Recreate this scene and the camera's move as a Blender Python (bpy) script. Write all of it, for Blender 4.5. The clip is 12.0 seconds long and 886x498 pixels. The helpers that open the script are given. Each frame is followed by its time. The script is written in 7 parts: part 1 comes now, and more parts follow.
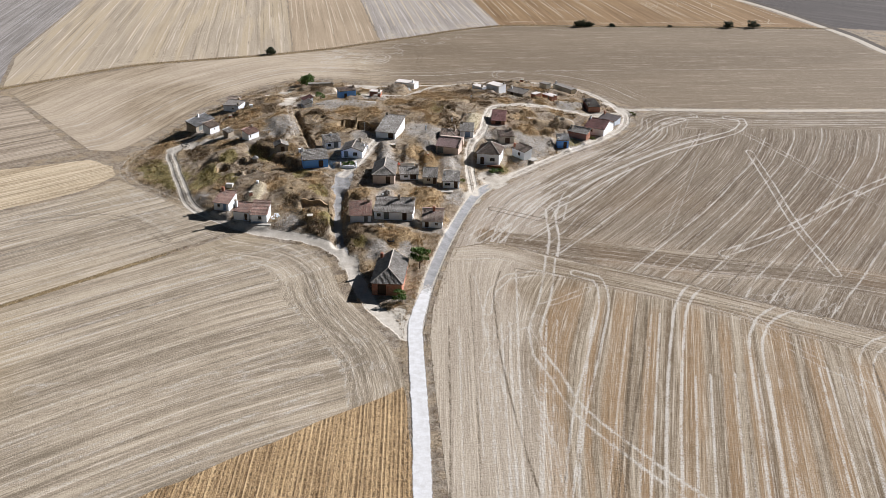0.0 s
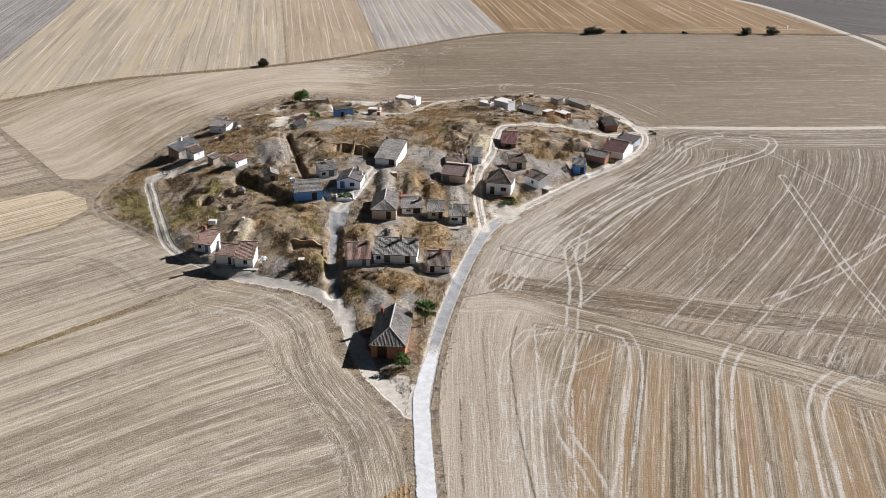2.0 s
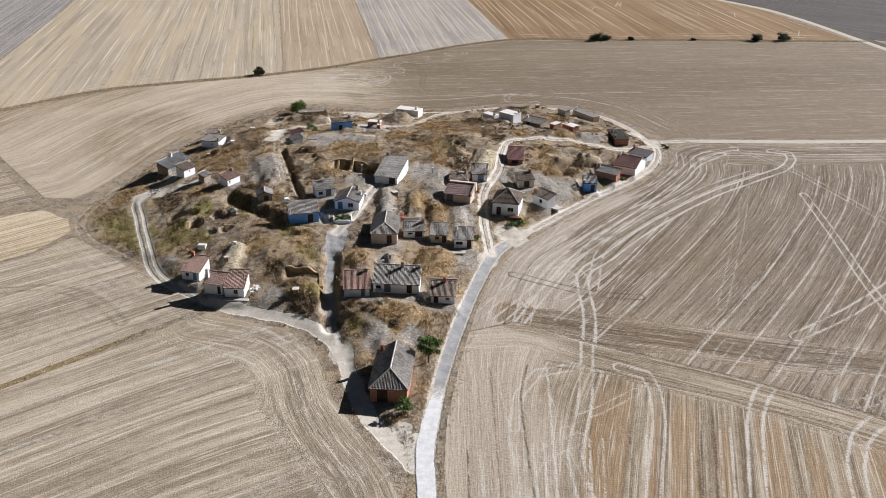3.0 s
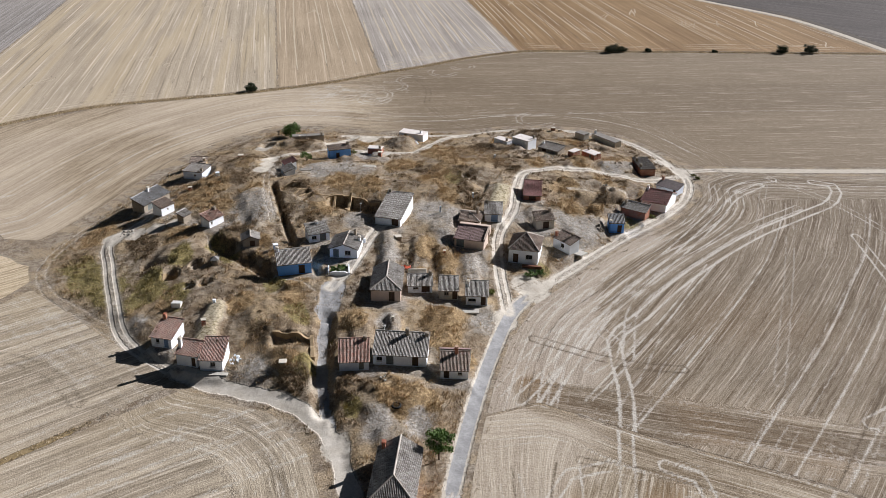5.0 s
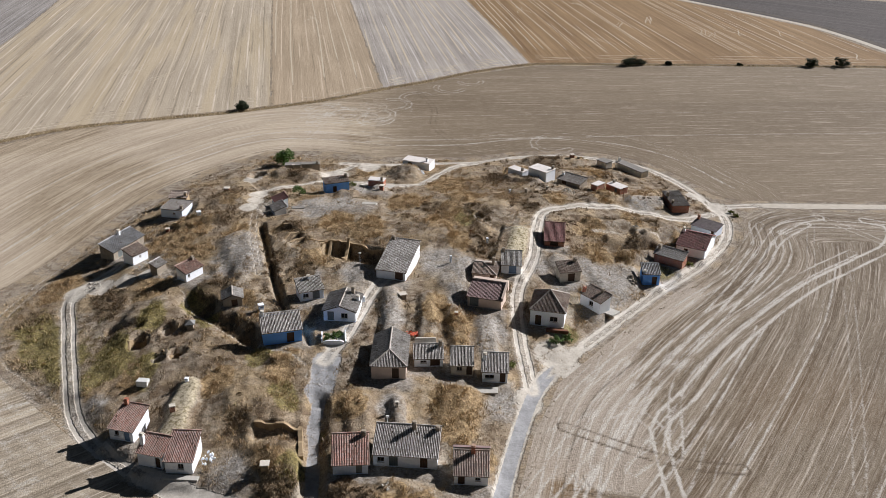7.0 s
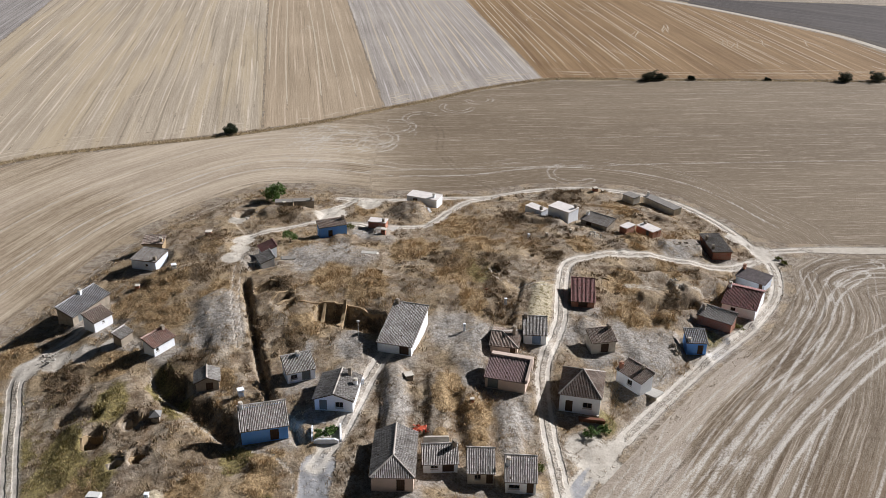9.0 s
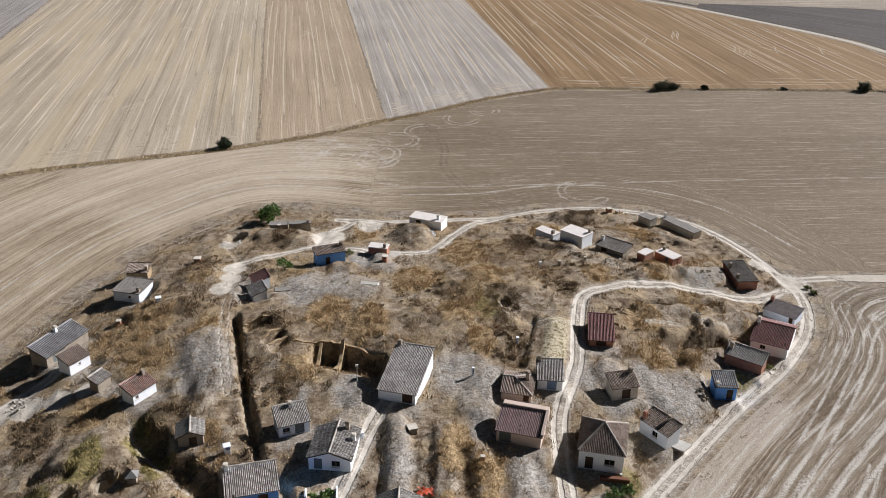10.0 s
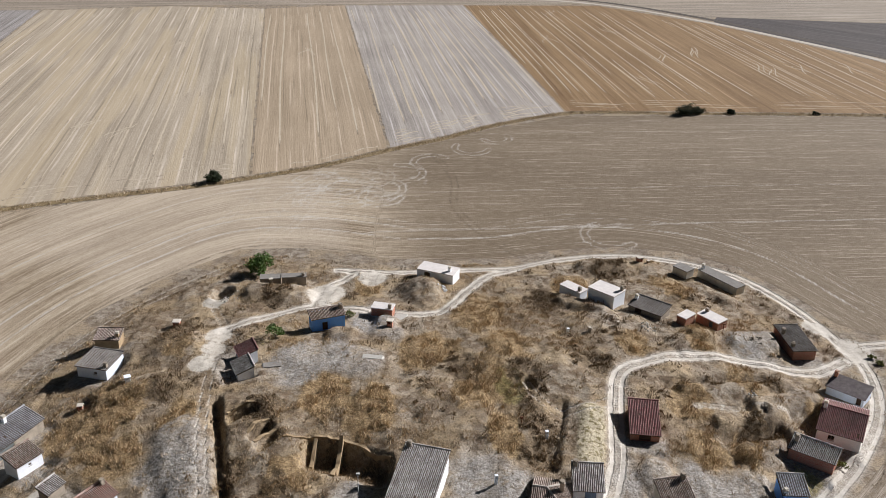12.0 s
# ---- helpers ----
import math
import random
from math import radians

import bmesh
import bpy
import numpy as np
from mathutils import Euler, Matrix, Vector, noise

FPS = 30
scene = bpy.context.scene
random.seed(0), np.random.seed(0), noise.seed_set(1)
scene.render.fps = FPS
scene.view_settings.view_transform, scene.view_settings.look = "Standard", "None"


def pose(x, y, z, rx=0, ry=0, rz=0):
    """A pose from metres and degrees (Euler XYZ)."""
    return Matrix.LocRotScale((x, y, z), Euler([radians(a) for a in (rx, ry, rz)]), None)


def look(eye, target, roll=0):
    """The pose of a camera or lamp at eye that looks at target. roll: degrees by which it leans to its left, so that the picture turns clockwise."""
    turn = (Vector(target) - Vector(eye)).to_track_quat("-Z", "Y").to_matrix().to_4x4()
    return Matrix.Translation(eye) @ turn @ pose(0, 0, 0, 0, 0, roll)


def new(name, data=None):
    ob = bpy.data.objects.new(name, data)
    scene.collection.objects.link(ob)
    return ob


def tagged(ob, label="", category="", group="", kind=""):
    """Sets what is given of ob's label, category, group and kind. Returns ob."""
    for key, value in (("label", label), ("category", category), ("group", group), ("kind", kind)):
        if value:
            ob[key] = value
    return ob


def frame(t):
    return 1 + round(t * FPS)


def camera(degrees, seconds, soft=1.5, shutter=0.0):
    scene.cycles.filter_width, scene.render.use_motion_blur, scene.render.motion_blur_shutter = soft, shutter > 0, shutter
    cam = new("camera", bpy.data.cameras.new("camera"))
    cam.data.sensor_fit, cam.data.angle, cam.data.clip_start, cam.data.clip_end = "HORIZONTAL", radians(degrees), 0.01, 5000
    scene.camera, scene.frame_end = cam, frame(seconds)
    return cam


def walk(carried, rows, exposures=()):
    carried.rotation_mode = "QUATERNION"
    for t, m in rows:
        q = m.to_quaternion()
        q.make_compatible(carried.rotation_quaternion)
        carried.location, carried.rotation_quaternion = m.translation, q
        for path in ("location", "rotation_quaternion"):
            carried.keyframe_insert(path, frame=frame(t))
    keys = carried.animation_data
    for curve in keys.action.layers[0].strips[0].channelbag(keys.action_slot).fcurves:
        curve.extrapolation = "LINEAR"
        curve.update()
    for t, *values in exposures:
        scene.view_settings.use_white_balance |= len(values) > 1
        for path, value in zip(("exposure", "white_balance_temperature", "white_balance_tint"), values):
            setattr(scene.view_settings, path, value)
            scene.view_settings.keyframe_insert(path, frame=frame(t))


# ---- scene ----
cam = camera(53.0, 12.0, soft=0.5)
PATH = [
    (0, (-4.922, -32.476, 78.572), (-3.957, -23.427, 74.428), 0.97),
    (0.5, (-4.770, -26.775, 78.590), (-3.805, -17.733, 74.431), 0.96),
    (1, (-4.508, -20.876, 78.564), (-3.547, -11.833, 74.405), 0.87),
    (1.5, (-4.268, -15.050, 78.574), (-3.310, -6.011, 74.406), 0.88),
    (2, (-4.033, -8.933, 78.560), (-3.071, 0.108, 74.396), 0.77),
    (2.5, (-3.834, -2.895, 78.504), (-2.873, 6.147, 74.342), 0.77),
    (3, (-3.550, 3.701, 78.406), (-2.589, 12.748, 74.254), 0.77),
    (5, (-2.749, 29.601, 78.211), (-1.795, 38.646, 74.054), 0.89),
    (5.5, (-2.562, 35.839, 78.197), (-1.612, 44.881, 74.033), 1.00),
    (6, (-2.376, 42.615, 78.130), (-1.426, 51.658, 73.968), 1.00),
    (6.5, (-2.209, 48.978, 78.098), (-1.263, 58.017, 73.927), 1.01),
    (7, (-2.007, 55.664, 78.063), (-1.065, 64.704, 73.891), 1.02),
    (7.2, (-1.952, 58.287, 78.062), (-1.002, 67.325, 73.889), 1.00),
    (8.8, (-1.331, 79.282, 78.001), (-0.396, 88.311, 73.807), 0.93),
    (9, (-1.216, 81.937, 77.959), (-0.289, 90.972, 73.775), 0.95),
    (9.5, (-1.047, 88.355, 77.824), (-0.120, 97.392, 73.642), 0.95),
    (10, (-0.847, 95.136, 77.710), (0.072, 104.176, 73.534), 0.98),
    (10.5, (-0.746, 101.385, 77.677), (0.173, 110.421, 73.495), 1.07),
    (11, (-0.696, 107.991, 77.692), (0.218, 117.034, 73.521), 1.09),
    (11.5, (-0.736, 113.639, 77.723), (0.182, 122.705, 73.605), 1.08),
    (12, (-0.780, 118.342, 77.809), (0.129, 127.407, 73.686), 1.10),
]
walk(cam, [(t, look(eye, target, roll)) for t, eye, target, roll in PATH], [(0, 0.70), (2.5, 0.67), (5, 0.59), (7, 0.53), (12, 0.55)])

# ---- world, sun, exposure ----
SUN_DIR = Vector((1.62, 0.82, 1.0)).normalized()
world = bpy.data.worlds.new("sky")
scene.world = world
world.use_nodes = True
_nt = world.node_tree
_nt.nodes.clear()
_sky = _nt.nodes.new("ShaderNodeTexSky")
_sky.sky_type = "NISHITA"
_sky.sun_disc = False
_sky.sun_elevation = math.asin(SUN_DIR.z)
_sky.sun_rotation = math.atan2(SUN_DIR.x, SUN_DIR.y)
_bg = _nt.nodes.new("ShaderNodeBackground")
_bg.inputs["Strength"].default_value = 0.0112
_out = _nt.nodes.new("ShaderNodeOutputWorld")
_nt.links.new(_sky.outputs[0], _bg.inputs[0])
_nt.links.new(_bg.outputs[0], _out.inputs[0])
sun = new("sun", bpy.data.lights.new("sun", "SUN"))
sun.data.energy, sun.data.angle, sun.data.color = 5.0, radians(0.55), (1.0, 0.975, 0.99)
sun.matrix_world = look(SUN_DIR * 300, (0, 0, 0))


# ---- materials ----
class Nodes:
    """Short hand for a node material."""

    def __init__(self, name, rough=0.9, metal=0.0, spec=0.25):
        self.mat = bpy.data.materials.new(name)
        self.mat.use_nodes = True
        self.t = self.mat.node_tree
        self.bsdf = self.t.nodes["Principled BSDF"]
        self.bsdf.inputs["Roughness"].default_value = rough
        self.bsdf.inputs["Metallic"].default_value = metal
        self.bsdf.inputs["Specular IOR Level"].default_value = spec

    def node(self, kind, **ins):
        n = self.t.nodes.new(kind)
        for k, v in ins.items():
            self.put(n.inputs[k.replace("_", " ")], v)
        return n

    def put(self, socket, v):
        if isinstance(v, bpy.types.NodeSocket):
            self.t.links.new(v, socket)
        elif isinstance(v, tuple) and len(v) == 3 and socket.type == "RGBA":
            socket.default_value = (*v, 1)
        else:
            socket.default_value = v

    def pos(self):
        return self.t.nodes.new("ShaderNodeNewGeometry").outputs["Position"]

    def obj(self):
        return self.t.nodes.new("ShaderNodeTexCoord").outputs["Object"]

    def noise(self, vec, scale, detail=4.0, rough=0.55):
        n = self.node("ShaderNodeTexNoise", Scale=scale, Detail=detail, Roughness=rough)
        self.put(n.inputs["Vector"], vec)
        return n.outputs["Fac"]

    def math(self, op, a, b=0.0, c=0.0, clamp=False):
        n = self.t.nodes.new("ShaderNodeMath")
        n.operation, n.use_clamp = op, clamp
        for s, v in zip(n.inputs, (a, b, c)):
            self.put(s, v)
        return n.outputs[0]

    def remap(self, v, a, b, c=0.0, d=1.0):
        n = self.node("ShaderNodeMapRange")
        for s, q in zip(n.inputs, (v, a, b, c, d)):
            self.put(s, q)
        return n.outputs[0]

    def mix(self, f, a, b, mode="MIX"):
        n = self.t.nodes.new("ShaderNodeMix")
        n.data_type, n.blend_type = "RGBA", mode
        self.put(n.inputs["Factor"], f)
        self.put(n.inputs[6], a)
        self.put(n.inputs[7], b)
        return n.outputs[2]

    def attr(self, name):
        n = self.t.nodes.new("ShaderNodeAttribute")
        n.attribute_name = name
        return n.outputs["Fac"]

    def xyz(self, v):
        n = self.node("ShaderNodeSeparateXYZ", Vector=v)
        return n.outputs

    def vec(self, x, y, z=0.0):
        return self.node("ShaderNodeCombineXYZ", X=x, Y=y, Z=z).outputs[0]

    def island(self):
        return self.t.nodes.new("ShaderNodeNewGeometry").outputs["Random Per Island"]

    def rand(self):
        return self.t.nodes.new("ShaderNodeObjectInfo").outputs["Random"]

    def bump(self, h, strength=0.5, dist=0.1):
        n = self.node("ShaderNodeBump", Strength=strength, Distance=dist, Height=h)
        self.put(self.bsdf.inputs["Normal"], n.outputs[0])

    def color(self, c):
        self.put(self.bsdf.inputs["Base Color"], c)
        return self.mat

    def alpha(self, a):
        self.put(self.bsdf.inputs["Alpha"], a)


def dry_ground_material():
    """Bare soil, gravel and dry grass litter; the masks on the mesh say where each lies."""
    n = Nodes("dry_ground")
    p = n.pos()
    big, mid, fine = n.noise(p, 0.09, 5), n.noise(p, 0.6, 5, 0.65), n.noise(p, 3.0, 3, 0.8)
    speck = n.remap(n.noise(p, 1.8, 3, 0.8), 0.44, 0.58)
    c = n.mix(n.remap(big, 0.38, 0.62), (0.32, 0.25, 0.17), (0.41, 0.355, 0.28))
    c = n.mix(n.remap(mid, 0.46, 0.58), c, (0.19, 0.135, 0.085))
    c = n.mix(n.remap(n.noise(p, 0.33, 4, 0.6), 0.54, 0.64, 0.0, 0.7), c, (0.155, 0.108, 0.066))
    c = n.mix(n.math("MULTIPLY", n.remap(n.noise(p, 0.16, 4), 0.48, 0.60), 0.7), c, (0.43, 0.325, 0.195))
    bare = n.math("MULTIPLY", n.attr("bare"), n.remap(n.noise(p, 0.9, 5, 0.65), 0.22, 0.5))
    c = n.mix(bare, c, n.mix(speck, (0.25, 0.232, 0.21), (0.44, 0.415, 0.38)))
    gold = n.remap(n.math("ADD", n.attr("gold"), n.math("MULTIPLY", n.math("SUBTRACT", mid, 0.5), 1.2)), 0.3, 0.62)
    c = n.mix(gold, c, n.mix(speck, (0.245, 0.165, 0.085), (0.47, 0.345, 0.19)))
    green = n.remap(n.math("ADD", n.attr("green"), n.math("MULTIPLY", n.math("SUBTRACT", mid, 0.5), 1.4)), 0.32, 0.7)
    c = n.mix(n.math("MULTIPLY", green, 0.85), c, n.mix(speck, (0.14, 0.12, 0.038), (0.34, 0.28, 0.105)))
    brown = n.remap(n.math("ADD", n.attr("brown"), n.math("MULTIPLY", n.math("SUBTRACT", mid, 0.5), 1.4)), 0.32, 0.66)
    c = n.mix(n.math("MULTIPLY", brown, 0.9), c, n.mix(speck, (0.115, 0.085, 0.052), (0.26, 0.19, 0.115)))
    c = n.mix(n.attr("sand"), c, n.mix(n.remap(n.noise(p, 1.8, 3), 0.52, 0.60), (0.56, 0.49, 0.35), (0.24, 0.20, 0.10)))
    soft = n.math("ADD", n.attr("path"), n.math("MULTIPLY", n.math("SUBTRACT", n.noise(p, 1.3, 5, 0.75), 0.5), 1.0))
    way = n.remap(soft, 0.38, 0.62)
    c = n.mix(way, c, n.mix(n.remap(mid, 0.35, 0.65), (0.57, 0.53, 0.465), (0.41, 0.37, 0.315)))
    soft = n.math("ADD", n.attr("paved"), n.math("MULTIPLY", n.math("SUBTRACT", n.noise(p, 1.6, 4, 0.7), 0.5), 0.6))
    hard = n.remap(soft, 0.4, 0.6)
    c = n.mix(hard, c, n.mix(n.remap(n.noise(p, 0.5, 5, 0.65), 0.38, 0.62), (0.35, 0.352, 0.36), (0.245, 0.248, 0.255)))
    # two worn wheel ruts with a dusty strip between them
    off = n.math("ADD", n.attr("rut"), n.math("MULTIPLY", n.math("SUBTRACT", n.noise(p, 0.9, 4, 0.7), 0.5), 0.55))
    dust = n.mix(n.remap(mid, 0.35, 0.65), (0.64, 0.60, 0.54), (0.50, 0.455, 0.39))
    c = n.mix(n.remap(off, 1.75, 1.1, 0.0, 0.68), c, dust)
    rut = n.remap(n.math("ABSOLUTE", n.math("SUBTRACT", off, 0.78)), 0.44, 0.26)
    c = n.mix(n.math("MULTIPLY", rut, 0.92), c, dust)
    hard = n.math("MAXIMUM", hard, rut)
    calm = n.math("SUBTRACT", 1.0, n.math("MULTIPLY", n.math("MAXIMUM", way, hard), 0.7))
    c = n.mix(n.math("MULTIPLY", n.remap(fine, 0.42, 0.66, 0.0, 0.62), calm), c, (0.07, 0.05, 0.034), "MIX")
    n.bump(n.math("MULTIPLY", n.math("ADD", mid, n.math("MULTIPLY", fine, 0.7)), calm), 0.9, 0.25)
    return n.color(c)


def field_material(name, dark, light, angle=None, passes=6.0, streak=1.0, blotch=0.03, warm=None, rows=0.0, gain=1.0, speckle=0.7, wisp=1.0):
    """Stubble: streaks along the rows, straight at an angle or along the rows laid on the mesh, with pale and dark passes of the harvester."""
    n = Nodes(name)
    p = n.pos()
    x, y, _ = n.xyz(p)
    if angle is None:
        across, along = n.attr("across"), n.attr("along")
    else:
        ca, sa = math.cos(radians(angle)), math.sin(radians(angle))
        along = n.math("ADD", n.math("MULTIPLY", x, ca), n.math("MULTIPLY", y, sa))
        across = n.math("SUBTRACT", n.math("MULTIPLY", y, ca), n.math("MULTIPLY", x, sa))
        across = n.math("ADD", across, n.math("MULTIPLY", n.noise(p, 0.012, 2), 1.5))
    run = 1.0 if angle is None else 0.3
    thin = n.noise(n.vec(n.math("MULTIPLY", along, 0.05 * run), n.math("MULTIPLY", across, 2.2)), 1.0, 3, 0.8)
    mids = n.noise(n.vec(n.math("MULTIPLY", along, 0.02 * run), n.math("MULTIPLY", across, 0.75)), 1.0, 2, 0.6)
    wide = n.noise(n.vec(n.math("MULTIPLY", along, 0.006), n.math("MULTIPLY", across, 1.0 / passes)), 1.0, 2, 0.6)
    grain = n.noise(p, 3.2, 2, 0.85)
    clump = n.noise(p, 0.7, 3, 0.6)
    blot = n.noise(p, blotch, 4, 0.6)
    parts = ((thin, 1.0 * streak), (mids, 1.15 * streak), (wide, 0.75), (grain, 0.75), (clump, 0.35), (blot, 0.5))
    f, mean = None, 0.0
    for v, k in parts:
        q = n.math("MULTIPLY", v, k)
        f, mean = (q if f is None else n.math("ADD", f, q)), mean + 0.5 * k
    dark, light = tuple(0.80 * v for v in dark), tuple(0.84 * v for v in light)
    c = n.mix(n.remap(f, mean - 0.21 / gain, mean + 0.21 / gain), dark, light)
    if warm:
        if angle is None:
            strip = n.attr("rust")
        else:
            strip = n.remap(n.noise(n.vec(n.math("MULTIPLY", along, 0.008), n.math("MULTIPLY", across, 0.16), 3.7), 1.0, 2, 0.5), 0.50, 0.58, 0.0, 0.7)
        c = n.mix(n.math("MULTIPLY", strip, n.remap(n.math("ADD", thin, grain), 1.25, 0.85, 0.2, 0.9)), c, warm)
    pale = tuple(min(0.74, k * v + 0.03) for v, k in zip(light, (1.32, 1.36, 1.48)))
    if angle is None:
        shade = n.math("ADD", n.attr("shade"), n.math("MULTIPLY", n.math("SUBTRACT", thin, 0.5), 0.5))
        c = n.mix(n.math("MULTIPLY", n.remap(shade, 0.1, 1.0), n.remap(n.attr("shade"), 0.0, 0.1)), c, tuple(0.78 * v for v in dark))
    else:
        for shift, cut in ((0.0, 0.5), (0.37, 0.52)):
            tram = n.math("ABSOLUTE", n.math("SUBTRACT", n.math("FRACT", n.math("ADD", n.math("DIVIDE", across, passes), shift)), 0.5))
            tram = n.math("MULTIPLY", n.remap(tram, 0.09, 0.03), n.remap(n.noise(n.vec(n.math("MULTIPLY", along, 0.02), n.math("MULTIPLY", across, 0.3), shift), 1.0, 3), cut - 0.05, cut + 0.1))
            c = n.mix(n.math("MULTIPLY", tram, 0.65), c, pale if shift == 0.0 else tuple(0.75 * v for v in dark))
    stalk = n.noise(n.vec(n.math("MULTIPLY", along, 0.5), n.math("MULTIPLY", across, 3.2), 7.0), 1.0, 2, 0.7)
    tuft = n.noise(p, 2.8, 2, 0.75)
    c = n.mix(n.remap(stalk, 0.50, 0.66, 0.0, 0.5 * speckle), c, pale)
    c = n.mix(n.remap(tuft, 0.52, 0.66, 0.0, 0.42 * speckle), c, tuple(0.66 * v for v in dark))
    c = n.mix(n.math("MULTIPLY", n.remap(thin, 0.55, 0.66, 0.0, 0.8 * wisp), n.remap(tuft, 0.36, 0.56, 0.65, 1.0)), c, pale)
    c = n.mix(n.math("MULTIPLY", n.remap(thin, 0.42, 0.33, 0.0, 0.7 * wisp), n.remap(grain, 0.36, 0.56, 0.6, 1.0)), c, tuple(0.75 * v for v in dark))
    if angle is None:
        c = n.mix(n.math("MULTIPLY", n.remap(n.attr("shade"), 0.0, -0.2, 0.0, 0.75), n.remap(n.noise(p, 2.2, 4, 0.8), 0.36, 0.6, 0.45, 1.0)), c, tuple(0.95 * v for v in pale))
        worn = n.remap(n.noise(p, 0.2, 2, 0.5), 0.32, 0.56, 0.65, 1.15)
        ragged = n.math("MULTIPLY", worn, n.remap(n.noise(p, 2.6, 3, 0.85), 0.36, 0.62, 0.5, 1.3))
        c = n.mix(n.remap(n.math("MULTIPLY", n.attr("pale"), ragged), 0.30, 0.80, 0.0, 0.9), c, (0.53, 0.50, 0.455))
        c = n.mix(n.remap(n.math("MULTIPLY", n.attr("dark"), ragged), 0.30, 0.80, 0.0, 0.85), c, tuple(0.62 * v for v in dark))
    h = n.math("ADD", thin, grain)
    if rows:
        row = n.math("ABSOLUTE", n.math("SUBTRACT", n.math("FRACT", n.math("DIVIDE", across, rows)), 0.5))
        row = n.math("MULTIPLY", n.remap(row, 0.1, 0.4), n.remap(n.noise(p, 1.1, 4, 0.75), 0.42, 0.62))
        c = n.mix(n.math("MULTIPLY", row, 0.7), c, tuple(0.4 * v for v in dark))
        h = n.math("SUBTRACT", h, row)
    n.bump(h, 0.45, 0.2)
    return n.color(c)


def ribbon_material(name, a, b, cover=0.5, scale=0.9, fray=1.6):
    n = Nodes(name)
    p = n.pos()
    mid = n.noise(p, 0.8, 5, 0.65)
    c = n.mix(n.remap(mid, 0.35, 0.65), a, b)
    edge = n.math("ADD", n.math("MULTIPLY", n.attr("edge"), 0.9), n.math("MULTIPLY", n.math("SUBTRACT", n.noise(p, scale, 5, 0.75), 0.5), fray))
    n.alpha(n.remap(edge, 0.55 - cover * 0.6, 0.75 - cover * 0.6))
    n.bump(n.noise(p, 3.0, 4), 0.4, 0.08)
    return n.color(c)


def plaster_material(name, base, dirt=(0.42, 0.36, 0.28), wear=0.5):
    n = Nodes(name, 0.88)
    p = n.pos()
    c = n.mix(n.math("MULTIPLY", n.remap(n.noise(p, 0.7, 5, 0.65), 0.45, 0.68), wear), base, dirt)
    c = n.mix(n.remap(n.noise(p, 5.0, 4, 0.7), 0.4, 0.8, 0.0, 0.25), c, tuple(0.6 * v for v in base))
    x, y, z = n.xyz(p)
    run = n.noise(n.vec(n.math("MULTIPLY", x, 2.5), n.math("MULTIPLY", y, 2.5), n.math("MULTIPLY", z, 0.3)), 1.0, 3)
    c = n.mix(n.remap(run, 0.52, 0.75, 0.0, 0.45 * wear), c, dirt)
    n.bump(n.noise(p, 6.0, 4), 0.35, 0.03)
    return n.color(c)


def brick_material(name, a, b, mortar):
    n = Nodes(name, 0.9)
    x, y, z = n.xyz(n.obj())
    t = n.node("ShaderNodeTexBrick", Color1=a, Color2=b, Mortar=mortar, Scale=1.0)
    t.inputs["Mortar Size"].default_value = 0.012
    t.inputs["Brick Width"].default_value = 0.26
    t.inputs["Row Height"].default_value = 0.075
    n.put(t.inputs["Vector"], n.vec(n.math("ADD", x, y), z))
    c = n.mix(n.remap(n.noise(n.obj(), 0.9, 5), 0.42, 0.7, 0.0, 0.5), t.outputs[0], mortar)
    n.bump(t.outputs[1], 0.4, 0.015)
    return n.color(c)


def tile_material(name, colors, lichen=0.4, spread=1.0):
    """Clay tiles, each of its own tone, with pale lichen."""
    n = Nodes(name, 0.85)
    p = n.pos()
    r = n.island()
    ramp = n.node("ShaderNodeValToRGB", Fac=r)
    e = ramp.color_ramp.elements
    while len(e) < len(colors):
        e.new(0.5)
    for k, (el, c) in enumerate(zip(e, colors)):
        el.position, el.color = k / (len(colors) - 1), (*c, 1)
    c = n.mix(n.math("MULTIPLY", n.remap(n.noise(p, 1.1, 5, 0.7), 0.42, 0.66), lichen), ramp.outputs[0], (0.40, 0.385, 0.345))
    c = n.mix(n.remap(n.noise(p, 0.5, 3), 0.45, 0.7, 0.0, 0.45), c, (0.08, 0.07, 0.06))
    n.bump(n.noise(p, 9.0, 3), 0.3, 0.02)
    return n.color(c)


def simple_material(name, base, rough=0.85, metal=0.0, vary=0.4, scale=3.0):
    n = Nodes(name, rough, metal)
    p = n.pos()
    c = n.mix(n.remap(n.noise(p, scale, 5, 0.65), 0.35, 0.7, 0.0, vary), base, tuple(0.5 * v for v in base))
    n.bump(n.noise(p, scale * 3, 4), 0.3, 0.02)
    return n.color(c)


def leaf_material(name, a, b):
    n = Nodes(name, 0.7)
    c = n.mix(n.island(), a, b)
    return n.color(n.mix(n.remap(n.noise(n.pos(), 0.9, 3), 0.35, 0.65, 0.0, 0.3), c, tuple(0.55 * v for v in a)))


